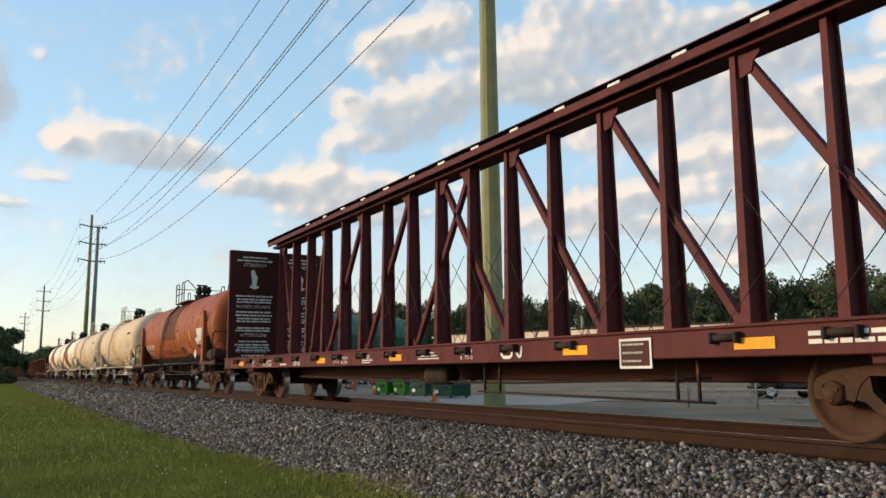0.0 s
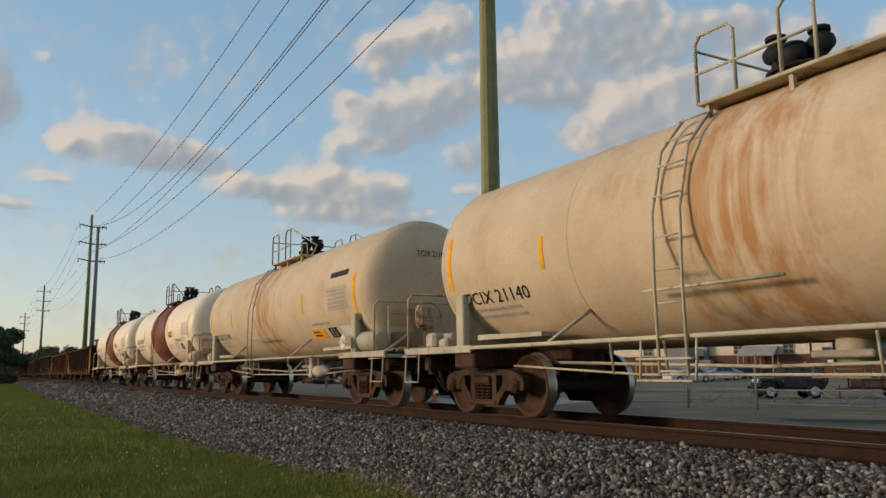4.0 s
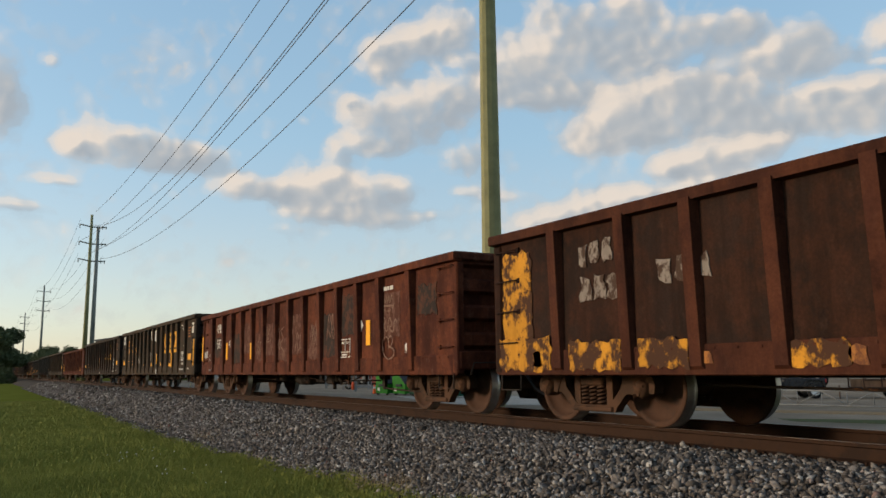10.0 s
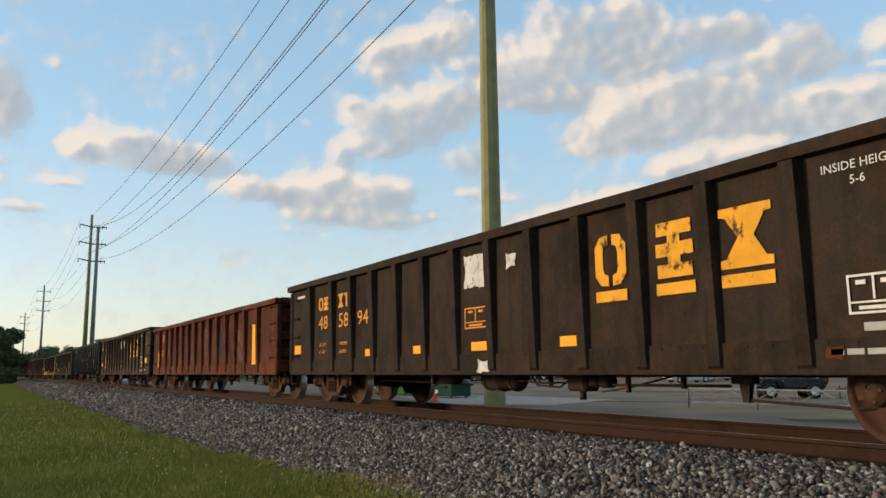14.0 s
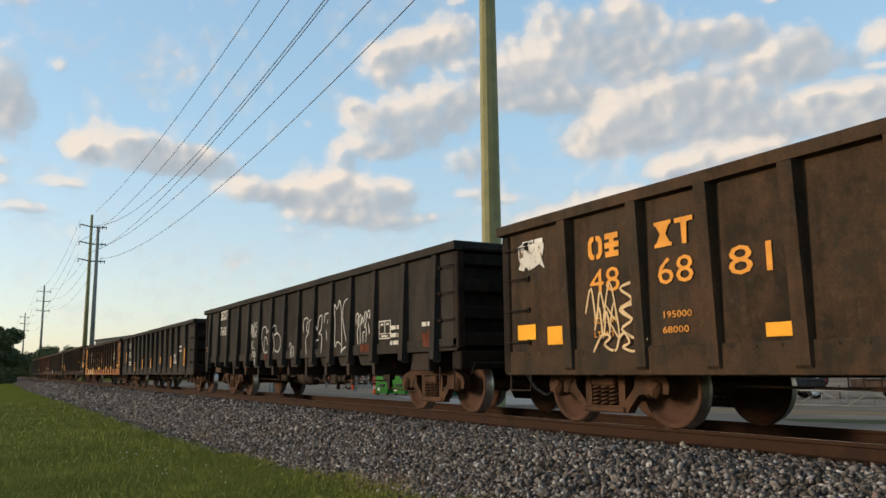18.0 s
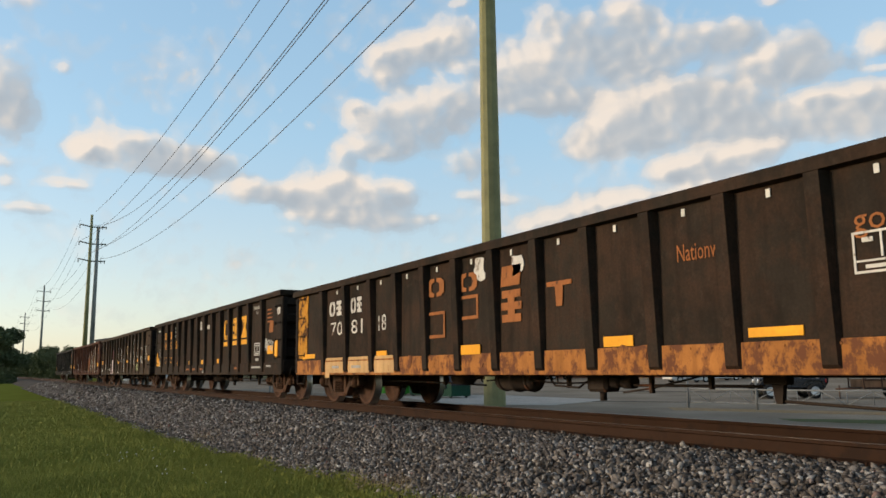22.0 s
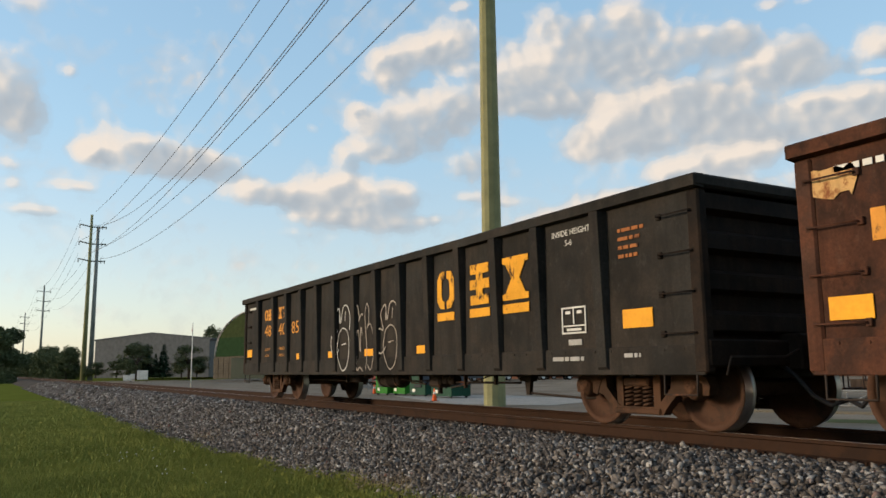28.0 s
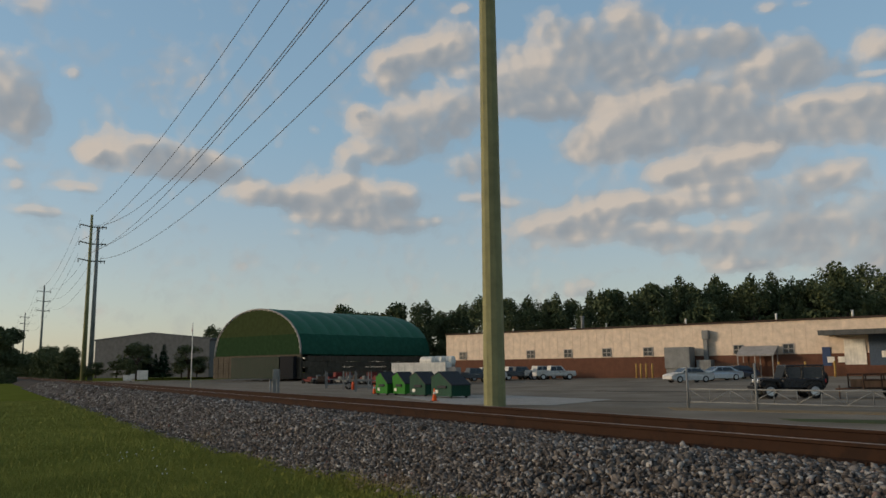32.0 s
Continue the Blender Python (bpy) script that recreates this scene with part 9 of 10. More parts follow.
def verge(name, pts, material, label, category):
    """A thin flat strip of ground."""
    g = Geo()
    n = len(pts)
    z = ground_z(0, 24) + 0.03
    g.add([(x, y, z) for x, y in pts] + [(x, y, z - 0.15) for x, y in pts], [tuple(range(n))] + [(i, (i + 1) % n, n + (i + 1) % n, n + i) for i in range(n)])
    return tagged(part(name, g, material), label, category, kind="structure")


M_OCHRE_GRAVEL = painted("ochre_gravel", (0.24, 0.165, 0.085), 0.95, (0.12, 0.09, 0.055), 0.45, False, grain=3)
verge("gravel_strip", ((-25.6, 25.9), (-24.0, 24.6), (-12.5, 29.5), (-12.5, 31.2)), M_OCHRE_GRAVEL, "ochre gravel strip under the sliding gate", "gravel strip")
verge("grass_strip", ((-17.8, 23.0), (-16.6, 22.3), (-8.0, 26.0), (-8.0, 29.5), (-13.0, 26.6)), painted("verge_grass", (0.055, 0.066, 0.022), 0.95, (0.09, 0.085, 0.035), 0.4, False, grain=2), "green grass strip beside the far side of the track", "grass verge")
# dark seams and patches in the yard
M_SEAL = plain("black_crack_sealer", (0.035, 0.03, 0.026), 0.8)
for pts in (((-48, 41), (-36, 47), (-35.8, 46.6), (-47.5, 40.5)), ((-52, 48), (-40, 52.5), (-39.8, 52.2), (-51.8, 47.4)), ((-34, 27.5), (-28.5, 31), (-28.3, 30.8), (-33.7, 27.1))):
    verge("asphalt_seam", pts, M_SEAL, "dark sealed seam across the asphalt", "seam")


# ---- ballast stones ----
def stone_material():
    n = Nodes("ballast_stone")
    geo = n.t.nodes.new("ShaderNodeNewGeometry")
    c = n.ramp(geo.outputs["Random Per Island"], (0.0, (0.042, 0.035, 0.030)), (0.45, (0.112, 0.096, 0.083)), (0.76, (0.185, 0.161, 0.143)), (0.92, (0.29, 0.265, 0.24)), (0.985, (0.42, 0.40, 0.37)), (1.0, (0.16, 0.06, 0.04)))
    f = n.noise(60, 4)
    c = n.mix(n.ramp(f, (0.35, 0), (0.75, 0.5)), c, (0.028, 0.024, 0.021))
    n.bump(f, 0.4, 0.004)
    return n.done(c, 0.9, 0.0, 0.04)


def single_stone_material():
    n = Nodes("loose_ballast_stone")
    c = n.ramp(n.random(), (0.0, (0.042, 0.035, 0.030)), (0.45, (0.112, 0.096, 0.083)), (0.76, (0.185, 0.161, 0.143)), (0.92, (0.29, 0.265, 0.24)), (1.0, (0.42, 0.40, 0.37)))
    f = n.noise(60, 4)
    c = n.mix(n.ramp(f, (0.35, 0), (0.75, 0.5)), c, (0.028, 0.024, 0.021))
    return n.done(c, 0.9, 0.0, 0.04)


M_STONE, M_STONE_ONE = stone_material(), single_stone_material()
bm = bmesh.new()
bmesh.ops.create_icosphere(bm, subdivisions=1, radius=1.0)
ICO_V = np.array([v.co[:] for v in bm.verts])
ICO_F = np.array([[v.index for v in f.verts] for f in bm.faces])
bm.free()
rng = np.random.default_rng(5)


def stone_shape():
    v = ICO_V * rng.uniform(0.45, 1.40, (len(ICO_V), 1))
    v = v * np.array([1.0, rng.uniform(0.6, 0.95), rng.uniform(0.5, 0.8)])
    return v


def rotations(n):
    q = rng.normal(size=(n, 4))
    q /= np.linalg.norm(q, axis=1, keepdims=True)
    w, x, y, z = q.T
    return np.stack([np.stack([1 - 2 * (y * y + z * z), 2 * (x * y - z * w), 2 * (x * z + y * w)], -1), np.stack([2 * (x * y + z * w), 1 - 2 * (x * x + z * z), 2 * (y * z - x * w)], -1), np.stack([2 * (x * z - y * w), 2 * (y * z + x * w), 1 - 2 * (x * x + y * y)], -1)], 1)


SHAPES = [stone_shape() for _ in range(12)]
PATCH = (-7.2, -5.6, 4.75, 6.2)      # where single stones lie


def lawn_edge(x):
    """Where the lawn gives way to stones; it climbs the foot of the bank towards the camera."""
    return np.interp(x, [-110, -45, -21, -14, -9.75, -7.8, -4], [3.6, 3.85, 3.85, 4.12, 4.33, 4.41, 4.5]) + 0.05 * np.sin(x * 1.7) + 0.04 * np.sin(x * 4.3 + 1)


def scatter_stones(name, x0, x1, density, size, y0=3.6, y1=6.9, skip=True, lift=0.3):
    n = int((x1 - x0) * (y1 - y0) * density)
    x, y = rng.uniform(x0, x1, n), rng.uniform(y0, y1, n)
    # ragged foot of the bank
    keep = y > lawn_edge(x) + rng.normal(0, 0.10, n)
    # stones thin out under the rail
    keep &= ~((y > 6.88))
    if skip:
        keep &= ~((x > PATCH[0]) & (x < PATCH[1]) & (y > PATCH[2]) & (y < PATCH[3]) & (rng.random(n) < 0.55))
    x, y = x[keep], y[keep]
    n = len(x)
    z = np.array([max(ballast_z(v), ground_z(0, v)) for v in y])
    s = size * rng.lognormal(0, 0.28, n)
    z = z + s * lift + rng.uniform(-0.01, 0.012, n)
    shp = np.stack(SHAPES)[rng.integers(0, len(SHAPES), n)]
    v = np.einsum("nij,nkj->nki", rotations(n), shp) * s[:, None, None]
    v = v * np.array([1.0, 1.0, 0.85]) + np.stack([x, y, z], -1)[:, None, :]
    k = len(ICO_V)
    f = (ICO_F[None] + (np.arange(n) * k)[:, None, None]).reshape(-1, 3)
    me = bpy.data.meshes.new(name)
    me.vertices.add(n * k)
    me.vertices.foreach_set("co", v.reshape(-1).astype(np.float32))
    me.loops.add(len(f) * 3)
    me.polygons.add(len(f))
    me.loops.foreach_set("vertex_index", f.reshape(-1).astype(np.int32))
    me.polygons.foreach_set("loop_start", np.arange(0, len(f) * 3, 3, dtype=np.int32))
    me.polygons.foreach_set("loop_total", np.full(len(f), 3, dtype=np.int32))
    me.update(calc_edges=True)
    me.validate()
    return tagged(link_mesh(name, me, M_STONE), "loose grey crushed ballast stones on the bank", "ballast stones", kind="stuff")


scatter_stones("ballast_stones", -13.0, -1.5, 1050, 0.0265)
scatter_stones("ballast_stones", -24.0, -13.0, 640, 0.0315)
scatter_stones("ballast_stones", -45.0, -24.0, 330, 0.040)
scatter_stones("ballast_stones", -95.0, -45.0, 95, 0.062)
scatter_stones("ballast_stones", -26.0, -1.5, 120, 0.036, 7.15, 8.4, False, 0.1)

# ---- lawn ----
def blade_material():
    n = Nodes("grass_blades")
    geo = n.t.nodes.new("ShaderNodeNewGeometry")
    c = n.mix(geo.outputs["Random Per Island"], (0.170, 0.182, 0.036), (0.250, 0.250, 0.062))
    a = n.noise(0.5, 4)
    c = n.mix(n.ramp(a, (0.35, 0), (0.68, 0.6)), c, (0.115, 0.128, 0.026))
    return n.done(c, 0.8, 0.0, 0.1)


M_BLADE = blade_material()
M_CLOVER = plain("clover_white", (0.55, 0.55, 0.48), 0.8)


def grass_patch(x0, x1, y0, y1, density, h, w):
    n = int((x1 - x0) * (y1 - y0) * density)
    x, y = rng.uniform(x0, x1, n), rng.uniform(y0, y1, n)
    keep = y < lawn_edge(x) + rng.normal(0, 0.05, n)
    x, y = x[keep], y[keep]
    n = len(x)
    z = np.array([max(ground_z(0, b), ballast_z(b)) for b in y])
    a = rng.uniform(0, 2 * np.pi, n)
    hh = h * rng.uniform(0.5, 1.3, n)
    lean = rng.normal(0, 0.4, (n, 2)) * hh[:, None]
    ww = w * rng.uniform(0.6, 1.3, n)
    dx, dy = np.cos(a) * ww, np.sin(a) * ww
    v = np.zeros((n, 3, 3))
    v[:, 0] = np.stack([x - dx, y - dy, z - 0.01], -1)
    v[:, 1] = np.stack([x + dx, y + dy, z - 0.01], -1)
    v[:, 2] = np.stack([x + lean[:, 0], y + lean[:, 1], z + hh], -1)
    f = np.arange(n * 3).reshape(-1, 3)
    me = bpy.data.meshes.new("grass")
    me.from_pydata(v.reshape(-1, 3).tolist(), [], f.tolist())
    return tagged(link_mesh("grass", me, M_BLADE), "short mown green grass blades", "grass", kind="stuff")


grass_patch(-15, -5.5, -1.5, 4.6, 1500, 0.055, 0.006)
grass_patch(-15, -4.5, 4.0, 4.62, 3600, 0.05, 0.007)
grass_patch(-28, -15, -2.0, 4.6, 550, 0.065, 0.010)
grass_patch(-50, -28, -3.0, 4.6, 160, 0.085, 0.018)
g = Geo()
rr = random.Random(2)
for i in range(26):
    x = rr.gauss(-14.3, 1.4)
    y = 2.55 + 0.12 * (x + 14) + rr.gauss(0, 0.35)
    if y > 3.9:
        continue
    z = ground_z(0, y)
    s = rr.uniform(0.007, 0.012)
    g.cyl((x, y, z + 0.05), (x, y, z + 0.05 + s * 1.6), s, 6, s * 0.7)
tagged(part("clover", g, M_CLOVER), "white clover heads scattered in the lawn", "clover", kind="stuff")
# dry weeds at the foot of the bank
M_DRY = plain("dry_grass", (0.13, 0.10, 0.055), 0.9)
g = Geo()
for cx, cy in ((-9.1, 4.3), (-8.6, 4.38), (-18.3, 4.25), (-17.6, 4.3), (-22.5, 4.15), (-9.6, 4.27)):
    for i in range(60):
        x, y = cx + rr.gauss(0, 0.25), cy + rr.gauss(0, 0.08)
        z = ballast_z(y)
        h = rr.uniform(0.06, 0.2)
        g.add([(x - 0.005, y, z), (x + 0.005, y, z), (x + rr.gauss(0, 0.06), y + rr.gauss(0, 0.04), z + h)], [(0, 1, 2)])
tagged(part("dry_weeds", g, M_DRY), "tufts of dry tan weeds at the foot of the ballast", "weeds", kind="stuff")
# single stones
bed = bpy.data.objects["ballast_bed"]
stone_meshes = []
for sh in SHAPES[:8]:
    me = bpy.data.meshes.new("stone")
    me.from_pydata((sh * 0.036).tolist(), [], ICO_F.tolist())
    stone_meshes.append(me)
rr = random.Random(9)
for i in range(300):
    x, y = rr.uniform(PATCH[0], PATCH[1]), rr.uniform(PATCH[2], PATCH[3])
    s = rr.uniform(0.75, 1.45)
    link_mesh("stone", stone_meshes[i % 8], M_STONE_ONE, bed, at=pose(x, y, ballast_z(y) + 0.018, rr.uniform(0, 360), rr.uniform(0, 360), rr.uniform(0, 360)) @ Matrix.Scale(s, 4))

# ---- wear, stencils and sprayed marks on the gondolas ----


M_FADED_WHITE = painted("faded_white_block", (0.22, 0.18, 0.15), 0.8, (0.055, 0.032, 0.022), 0.50, True, 0.3, 3.0)


M_FAINT = painted("faint_chalk", (0.19, 0.115, 0.085), 0.85, (0.062, 0.026, 0.017), 0.46, False, grain=5)
M_SPRAY = painted("white_spray", (0.44, 0.43, 0.40), 0.8, (0.10, 0.085, 0.07), 0.40, False, grain=5)
M_SPRAY_WARM = painted("orange_white_spray", (0.56, 0.40, 0.22), 0.8, (0.10, 0.07, 0.05), 0.34, False, grain=5)
M_SPRAY_GREEN = painted("yellow_green_spray", (0.48, 0.52, 0.26), 0.8, (0.08, 0.07, 0.05), 0.32, False, grain=5)
M_SPRAY_FADED = painted("faded_cream_spray", (0.30, 0.25, 0.19), 0.85, (0.075, 0.045, 0.032), 0.50, True, 0.3, 4.0)
M_PINK_FILL = painted("pale_pink_letter_fill", (0.58, 0.47, 0.46), 0.8, (0.20, 0.10, 0.10), 0.40, False, grain=4)
M_ROSE = painted("faint_rose_spray", (0.11, 0.035, 0.045), 0.85, (0.040, 0.028, 0.022), 0.50, False, grain=4)
M_SPRAY_PINK = painted("pale_pink_spray", (0.62, 0.44, 0.46), 0.8, (0.10, 0.07, 0.06), 0.30, False, grain=5)


def blot(car, x0, x1, z0, z1, material, seed, name="paint_patch", y=-1.512):
    """A thin patch of paint with a torn edge."""
    y = proud(car, z0, y)
    q = random.Random(seed)
    w, h = x1 - x0, z1 - z0
    o = []
    for a0, a1, dx, dz in ((0, 0, 1, 0), (1, 0, 0, 1), (1, 1, -1, 0), (0, 1, 0, -1)):
        n = max(2, int((w if dx else h) / 0.07))
        for k in range(n):
            f = k / n
            o.append((x0 + w * (a0 + dx * f) + q.uniform(-0.5, 0.5) * min(0.07, 0.3 * w), z0 + h * (a1 + dz * f) + q.uniform(-0.5, 0.5) * min(0.07, 0.3 * h)))
    g = Geo()
    g.prism(o, y - 0.003, y + 0.006)
    return part(name, g, material, car, "worn patch of old paint" if name == "paint_patch" else "faded plain emblem")


def slant(car, x0, x1, z0, z1, material, y=-1.512):
    """A leaning faded block with a slot."""
    k = (z1 - z0) * 0.15
    g = Geo()
    g.prism([(x0, z0), (x1 - k, z0), (x1, z1), (x0 + k, z1)], y - 0.003, y + 0.004)
    return part("emblem", g, material, car, "faded plain orange block")


def blocks(car, x0, x1, z0, z1, count, material, y=-1.512):
    """Owner marks as plain blocks, one part each."""
    w = (x1 - x0) / count
    for k in range(count):
        block_mark(car, k % 4, x0 + w * k, z0, z1, w * 0.8, material, "owner_mark", "plain block owner mark", y)


def arrow(car, x, z0, z1, material, y=-1.512):
    y = proud(car, z0, y)
    g = Geo()
    h = z1 - z0
    g.prism([(x - 0.02, z1), (x - 0.02, z0 + 0.4 * h), (x - 0.09, z0 + 0.4 * h), (x, z0), (x + 0.09, z0 + 0.4 * h), (x + 0.02, z0 + 0.4 * h), (x + 0.02, z1)], y - 0.004, y + 0.004)
    return part("arrow_mark", g, material, car, "white arrow pointing down")


def disc(car, x, z, rx, rz, material, y=-1.512):
    g = Geo()
    g.prism([(x + rx * math.cos(k * 0.2618), z + rz * math.sin(k * 0.2618)) for k in range(24)], y - 0.004, y + 0.004)
    return part("emblem", g, material, car, "worn white round emblem")


def diamond(car, x, z, rx, rz, material, y=-1.512):
    g = Geo()
    g.prism([(x - rx, z), (x, z - rz), (x + rx, z), (x, z + rz)], y - 0.004, y + 0.004)
    return part("diamond_mark", g, material, car, "white diamond")


M_CREAM_FLAKE = painted("pale_cream_sill_paint", (0.50, 0.31, 0.14), 0.7, (0.22, 0.09, 0.035), 0.36, True, 0.4, 2.2)
blot(GON[0], 7.4, 8.1, 0.74, 2.33, M_G["yellow"], 101, "paint_patch")
data_box(GON[0], 5.6, 1.43, 0.55, 0.34, M_FADED_WHITE)
blot(GON[0], 5.8, 6.05, 0.93, 1.0, M_WORN_WHITE, 103, "paint_patch")
arrow(GON[0], 0.43, 0.66, 1.09, M_WORN_WHITE)
blot(GON[0], -7.97, -7.32, 1.08, 2.27, M_G["yellow"], 105, "paint_patch")
blot(GON[0], -8.05, -6.9, 0.68, 1.10, M_G["yellow"], 106, "paint_patch")
blot(GON[0], -6.55, -5.62, 0.68, 1.02, M_G["yellow"], 116, "paint_patch")
blot(GON[0], -5.35, -4.6, 0.70, 1.0, M_G["yellow"], 107, "paint_patch")
blot(GON[0], -3.5, -2.86, 0.7, 0.91, M_G["yellow"], 108, "paint_patch")
for k in range(4):
    blot(GON[0], -6.33 + 0.22 * k, -6.17 + 0.22 * k, 1.93, 2.19, M_FADED_WHITE, 150 + k)
for k in range(3):
    blot(GON[0], -6.3 + 0.24 * k, -6.1 + 0.24 * k, 1.50, 1.78, M_FADED_WHITE, 160 + k)
    blot(GON[0], -5.0 + 0.25 * k, -4.8 + 0.25 * k, 1.60, 1.84, M_FADED_WHITE, 170 + k)
bars(GON[1], 5.28, 2.2, 0.75, 1, 0.2, 0.07, M_WORN_WHITE, seed=112)
patch(GON[1], 4.78, 4.96, 1.17, 1.64, M_YELLOW, "reflector")
diamond(GON[1], 4.5, 1.55, 0.15, 0.17, M_WORN_WHITE)
data_box(GON[1], 3.52, 0.96, 0.51, 0.37, M_WORN_WHITE)
patch(GON[1], -8.17, -8.05, 1.06, 1.84, M_YELLOW, "reflector", -1.535)
letters(GON[1], "LD LMT", -7.38, 1.17, 0.085, M_CHALK, width=0.45)
letters(GON[1], "LT WT", -7.38, 1.03, 0.085, M_CHALK, width=0.42)
bars(GON[1], -7.25, 0.79, 0.5, 1, 0.1, 0.06, M_CHALK, seed=311)
spray(GON[1], "loops", -7.94, -7.62, 1.12, 1.34, M_SPRAY)
spray(GON[1], "jag", -7.80, -7.45, 1.15, 1.38, M_SPRAY)
blot(GON[1], 6.4, 6.52, 1.01, 1.14, M_WORN_WHITE, 117, "paint_patch")
blocks(GON[1], -6.34, -5.59, 1.88, 2.14, 3, M_WORN_WHITE)
letters(GON[1], "5877", -6.38, 1.41, 0.28, M_WORN_WHITE, width=0.76)
letters(GON[1], "43", -5.0, 1.4, 0.25, M_WORN_WHITE, width=0.36)
patch(GON[1], -5.27, -5.11, 1.06, 1.55, M_YELLOW, "reflector")
patch(GON[1], -2.57, -2.46, 1.03, 1.61, M_YELLOW, "reflector", -1.582)
patch(GON[2], 3.67, 4.15, 0.94, 1.05, M_YELLOW, "reflector")
patch(GON[2], 4.4, 4.51, 0.9, 1.47, M_YELLOW, "reflector", -1.578)
patch(GON[2], 1.41, 1.52, 1.04, 1.47, M_YELLOW, "reflector", -1.58)
patch(GON[2], 7.86, 7.98, 0.93, 1.84, M_YELLOW, "reflector", -1.535)
patch(GON[2], 7.50, 7.78, 2.06, 2.42, M_WORN_WHITE, "paint_patch", label="worn white paint square")
blot(GON[2], -0.29, -0.04, 2.12, 2.45, M_WORN_WHITE, 128, "paint_patch")
blot(GON[2], 0.58, 0.87, 2.01, 2.47, M_WORN_WHITE, 129, "paint_patch")
blot(GON[2], -7.96, -7.41, 2.13, 2.48, M_WORN_WHITE, 130, "paint_patch")
blot(GON[2], 1.1, 1.3, 0.66, 0.85, M_WORN_WHITE, 131, "paint_patch")
blot(GON[3], -0.27, 0.37, 1.9, 2.4, M_WORN_WHITE, 133, "paint_patch")
blot(GON[3], 0.84, 1.09, 2.09, 2.29, M_WORN_WHITE, 134, "paint_patch")
data_box(GON[3], -0.28, 1.3, 0.6, 0.31, M_ORANGE_TEXT)
blot(GON[3], 5.64, 5.8, 0.76, 0.86, M_G["red"], 136, "paint_patch")
blot(GON[3], 0.08, 0.38, 0.66, 0.83, M_WORN_WHITE, 137, "paint_patch")
for k in range(4):
    blot(GON[4], -6.38 + 0.23 * k, -6.2 + 0.23 * k, 1.92, 2.2, M_FADED_ORANGE, 180 + k)
patch(GON[4], -6.8, -6.7, 0.87, 1.9, M_YELLOW, "reflector", -1.584)
patch(GON[4], -3.88, -3.82, 1.4, 1.86, M_YELLOW, "reflector")
bars(GON[4], -5.88, 0.9, 0.42, 1, 0.12, 0.07, M_FADED_ORANGE, seed=141)
bars(GON[4], -4.51, 0.89, 0.3, 1, 0.08, 0.048, M_FADED_ORANGE, seed=142)
patch(GON[4], 6.11, 6.52, 0.89, 1.95, M_YELLOW, "reflector")
blot(GON[5], -0.73, 0.08, 1.95, 2.35, M_WORN_WHITE, 144, "paint_patch")
blot(GON[5], 0.35, 0.77, 1.99, 2.31, M_WORN_WHITE, 145, "paint_patch")
blot(GON[5], -7.78, -7.26, 2.03, 2.36, M_WORN_WHITE, 146, "paint_patch")
patch(GON[5], -7.2, -6.69, 1.0, 1.23, M_YELLOW, "reflector")
blot(GON[6], 4.35, 4.83, 1.04, 1.19, M_G["red"], 155, "paint_patch")
blot(GON[6], 6.85, 7.29, 1.09, 1.32, M_G["red"], 156, "paint_patch")
blot(GON[6], -1.68, -1.08, 0.99, 1.15, M_G["red"], 157, "paint_patch")
data_box(GON[6], 5.15, 1.26, 0.48, 0.33, M_WORN_WHITE)
bars(GON[6], 5.66, 1.48, 0.46, 3, 0.133, 0.07, M_WORN_WHITE, seed=159)
bars(GON[6], 6.81, 1.48, 0.42, 1, 0.14, 0.07, M_WORN_WHITE, seed=160)
disc(GON[6], -7.74, 1.42, 0.10, 0.10, M_CREAM_FLAKE)
disc(GON[6], -7.74, 1.42, 0.055, 0.055, M_FADED_ORANGE, -1.517)
blocks(GON[6], -6.26, -5.39, 2.26, 2.54, 4, M_WORN_WHITE)
letters(GON[6], "76069", -6.25, 1.79, 0.26, M_WORN_WHITE, width=0.93)
patch(GON[7], 6.72, 6.83, 0.93, 1.86, M_ORANGE_TEXT, "reflector", -1.585)
patch(GON[7], 4.36, 4.47, 0.88, 1.36, M_ORANGE_TEXT, "reflector", -1.576)
patch(GON[7], 2.28, 2.39, 1.04, 1.34, M_ORANGE_TEXT, "reflector", -1.578)
patch(GON[7], 0.19, 0.30, 0.89, 1.34, M_ORANGE_TEXT, "reflector", -1.576)
patch(GON[7], -1.89, -1.78, 0.87, 1.34, M_ORANGE_TEXT, "reflector", -1.576)
patch(GON[7], -3.97, -3.86, 0.78, 1.2, M_ORANGE_TEXT, "reflector", -1.572)
patch(GON[7], -6.47, -6.36, 1.21, 1.86, M_ORANGE_TEXT, "reflector", -1.59)
data_box(GON[7], 4.62, 1.04, 0.55, 0.35, M_WORN_WHITE)
bars(GON[7], 5.57, 1.67, 0.4, 2, 0.15, 0.07, M_WORN_WHITE, seed=172)
letters(GON[7], "NDYX", -6.15, 1.87, 0.27, M_WORN_WHITE, width=0.66)
letters(GON[7], "315493", -6.17, 1.44, 0.26, M_WORN_WHITE, width=0.85)
bars(GON[7], -6.0, 1.24, 0.84, 2, 0.105, 0.063, M_WORN_WHITE, seed=175)
blot(GON[8], 7.33, 7.92, 0.97, 2.36, M_G["yellow"], 176, "paint_patch")
letters(GON[8], "gondola", 5.58, 1.81, 0.2, M_FADED_ORANGE, width=0.94)
letters(GON[8], "pool", 6.80, 1.87, 0.18, M_FADED_ORANGE, width=0.55)
data_box(GON[8], 5.56, 1.45, 0.5, 0.35, M_WORN_WHITE)
patch(GON[8], 6.96, 7.42, 1.04, 1.15, M_YELLOW, "reflector")
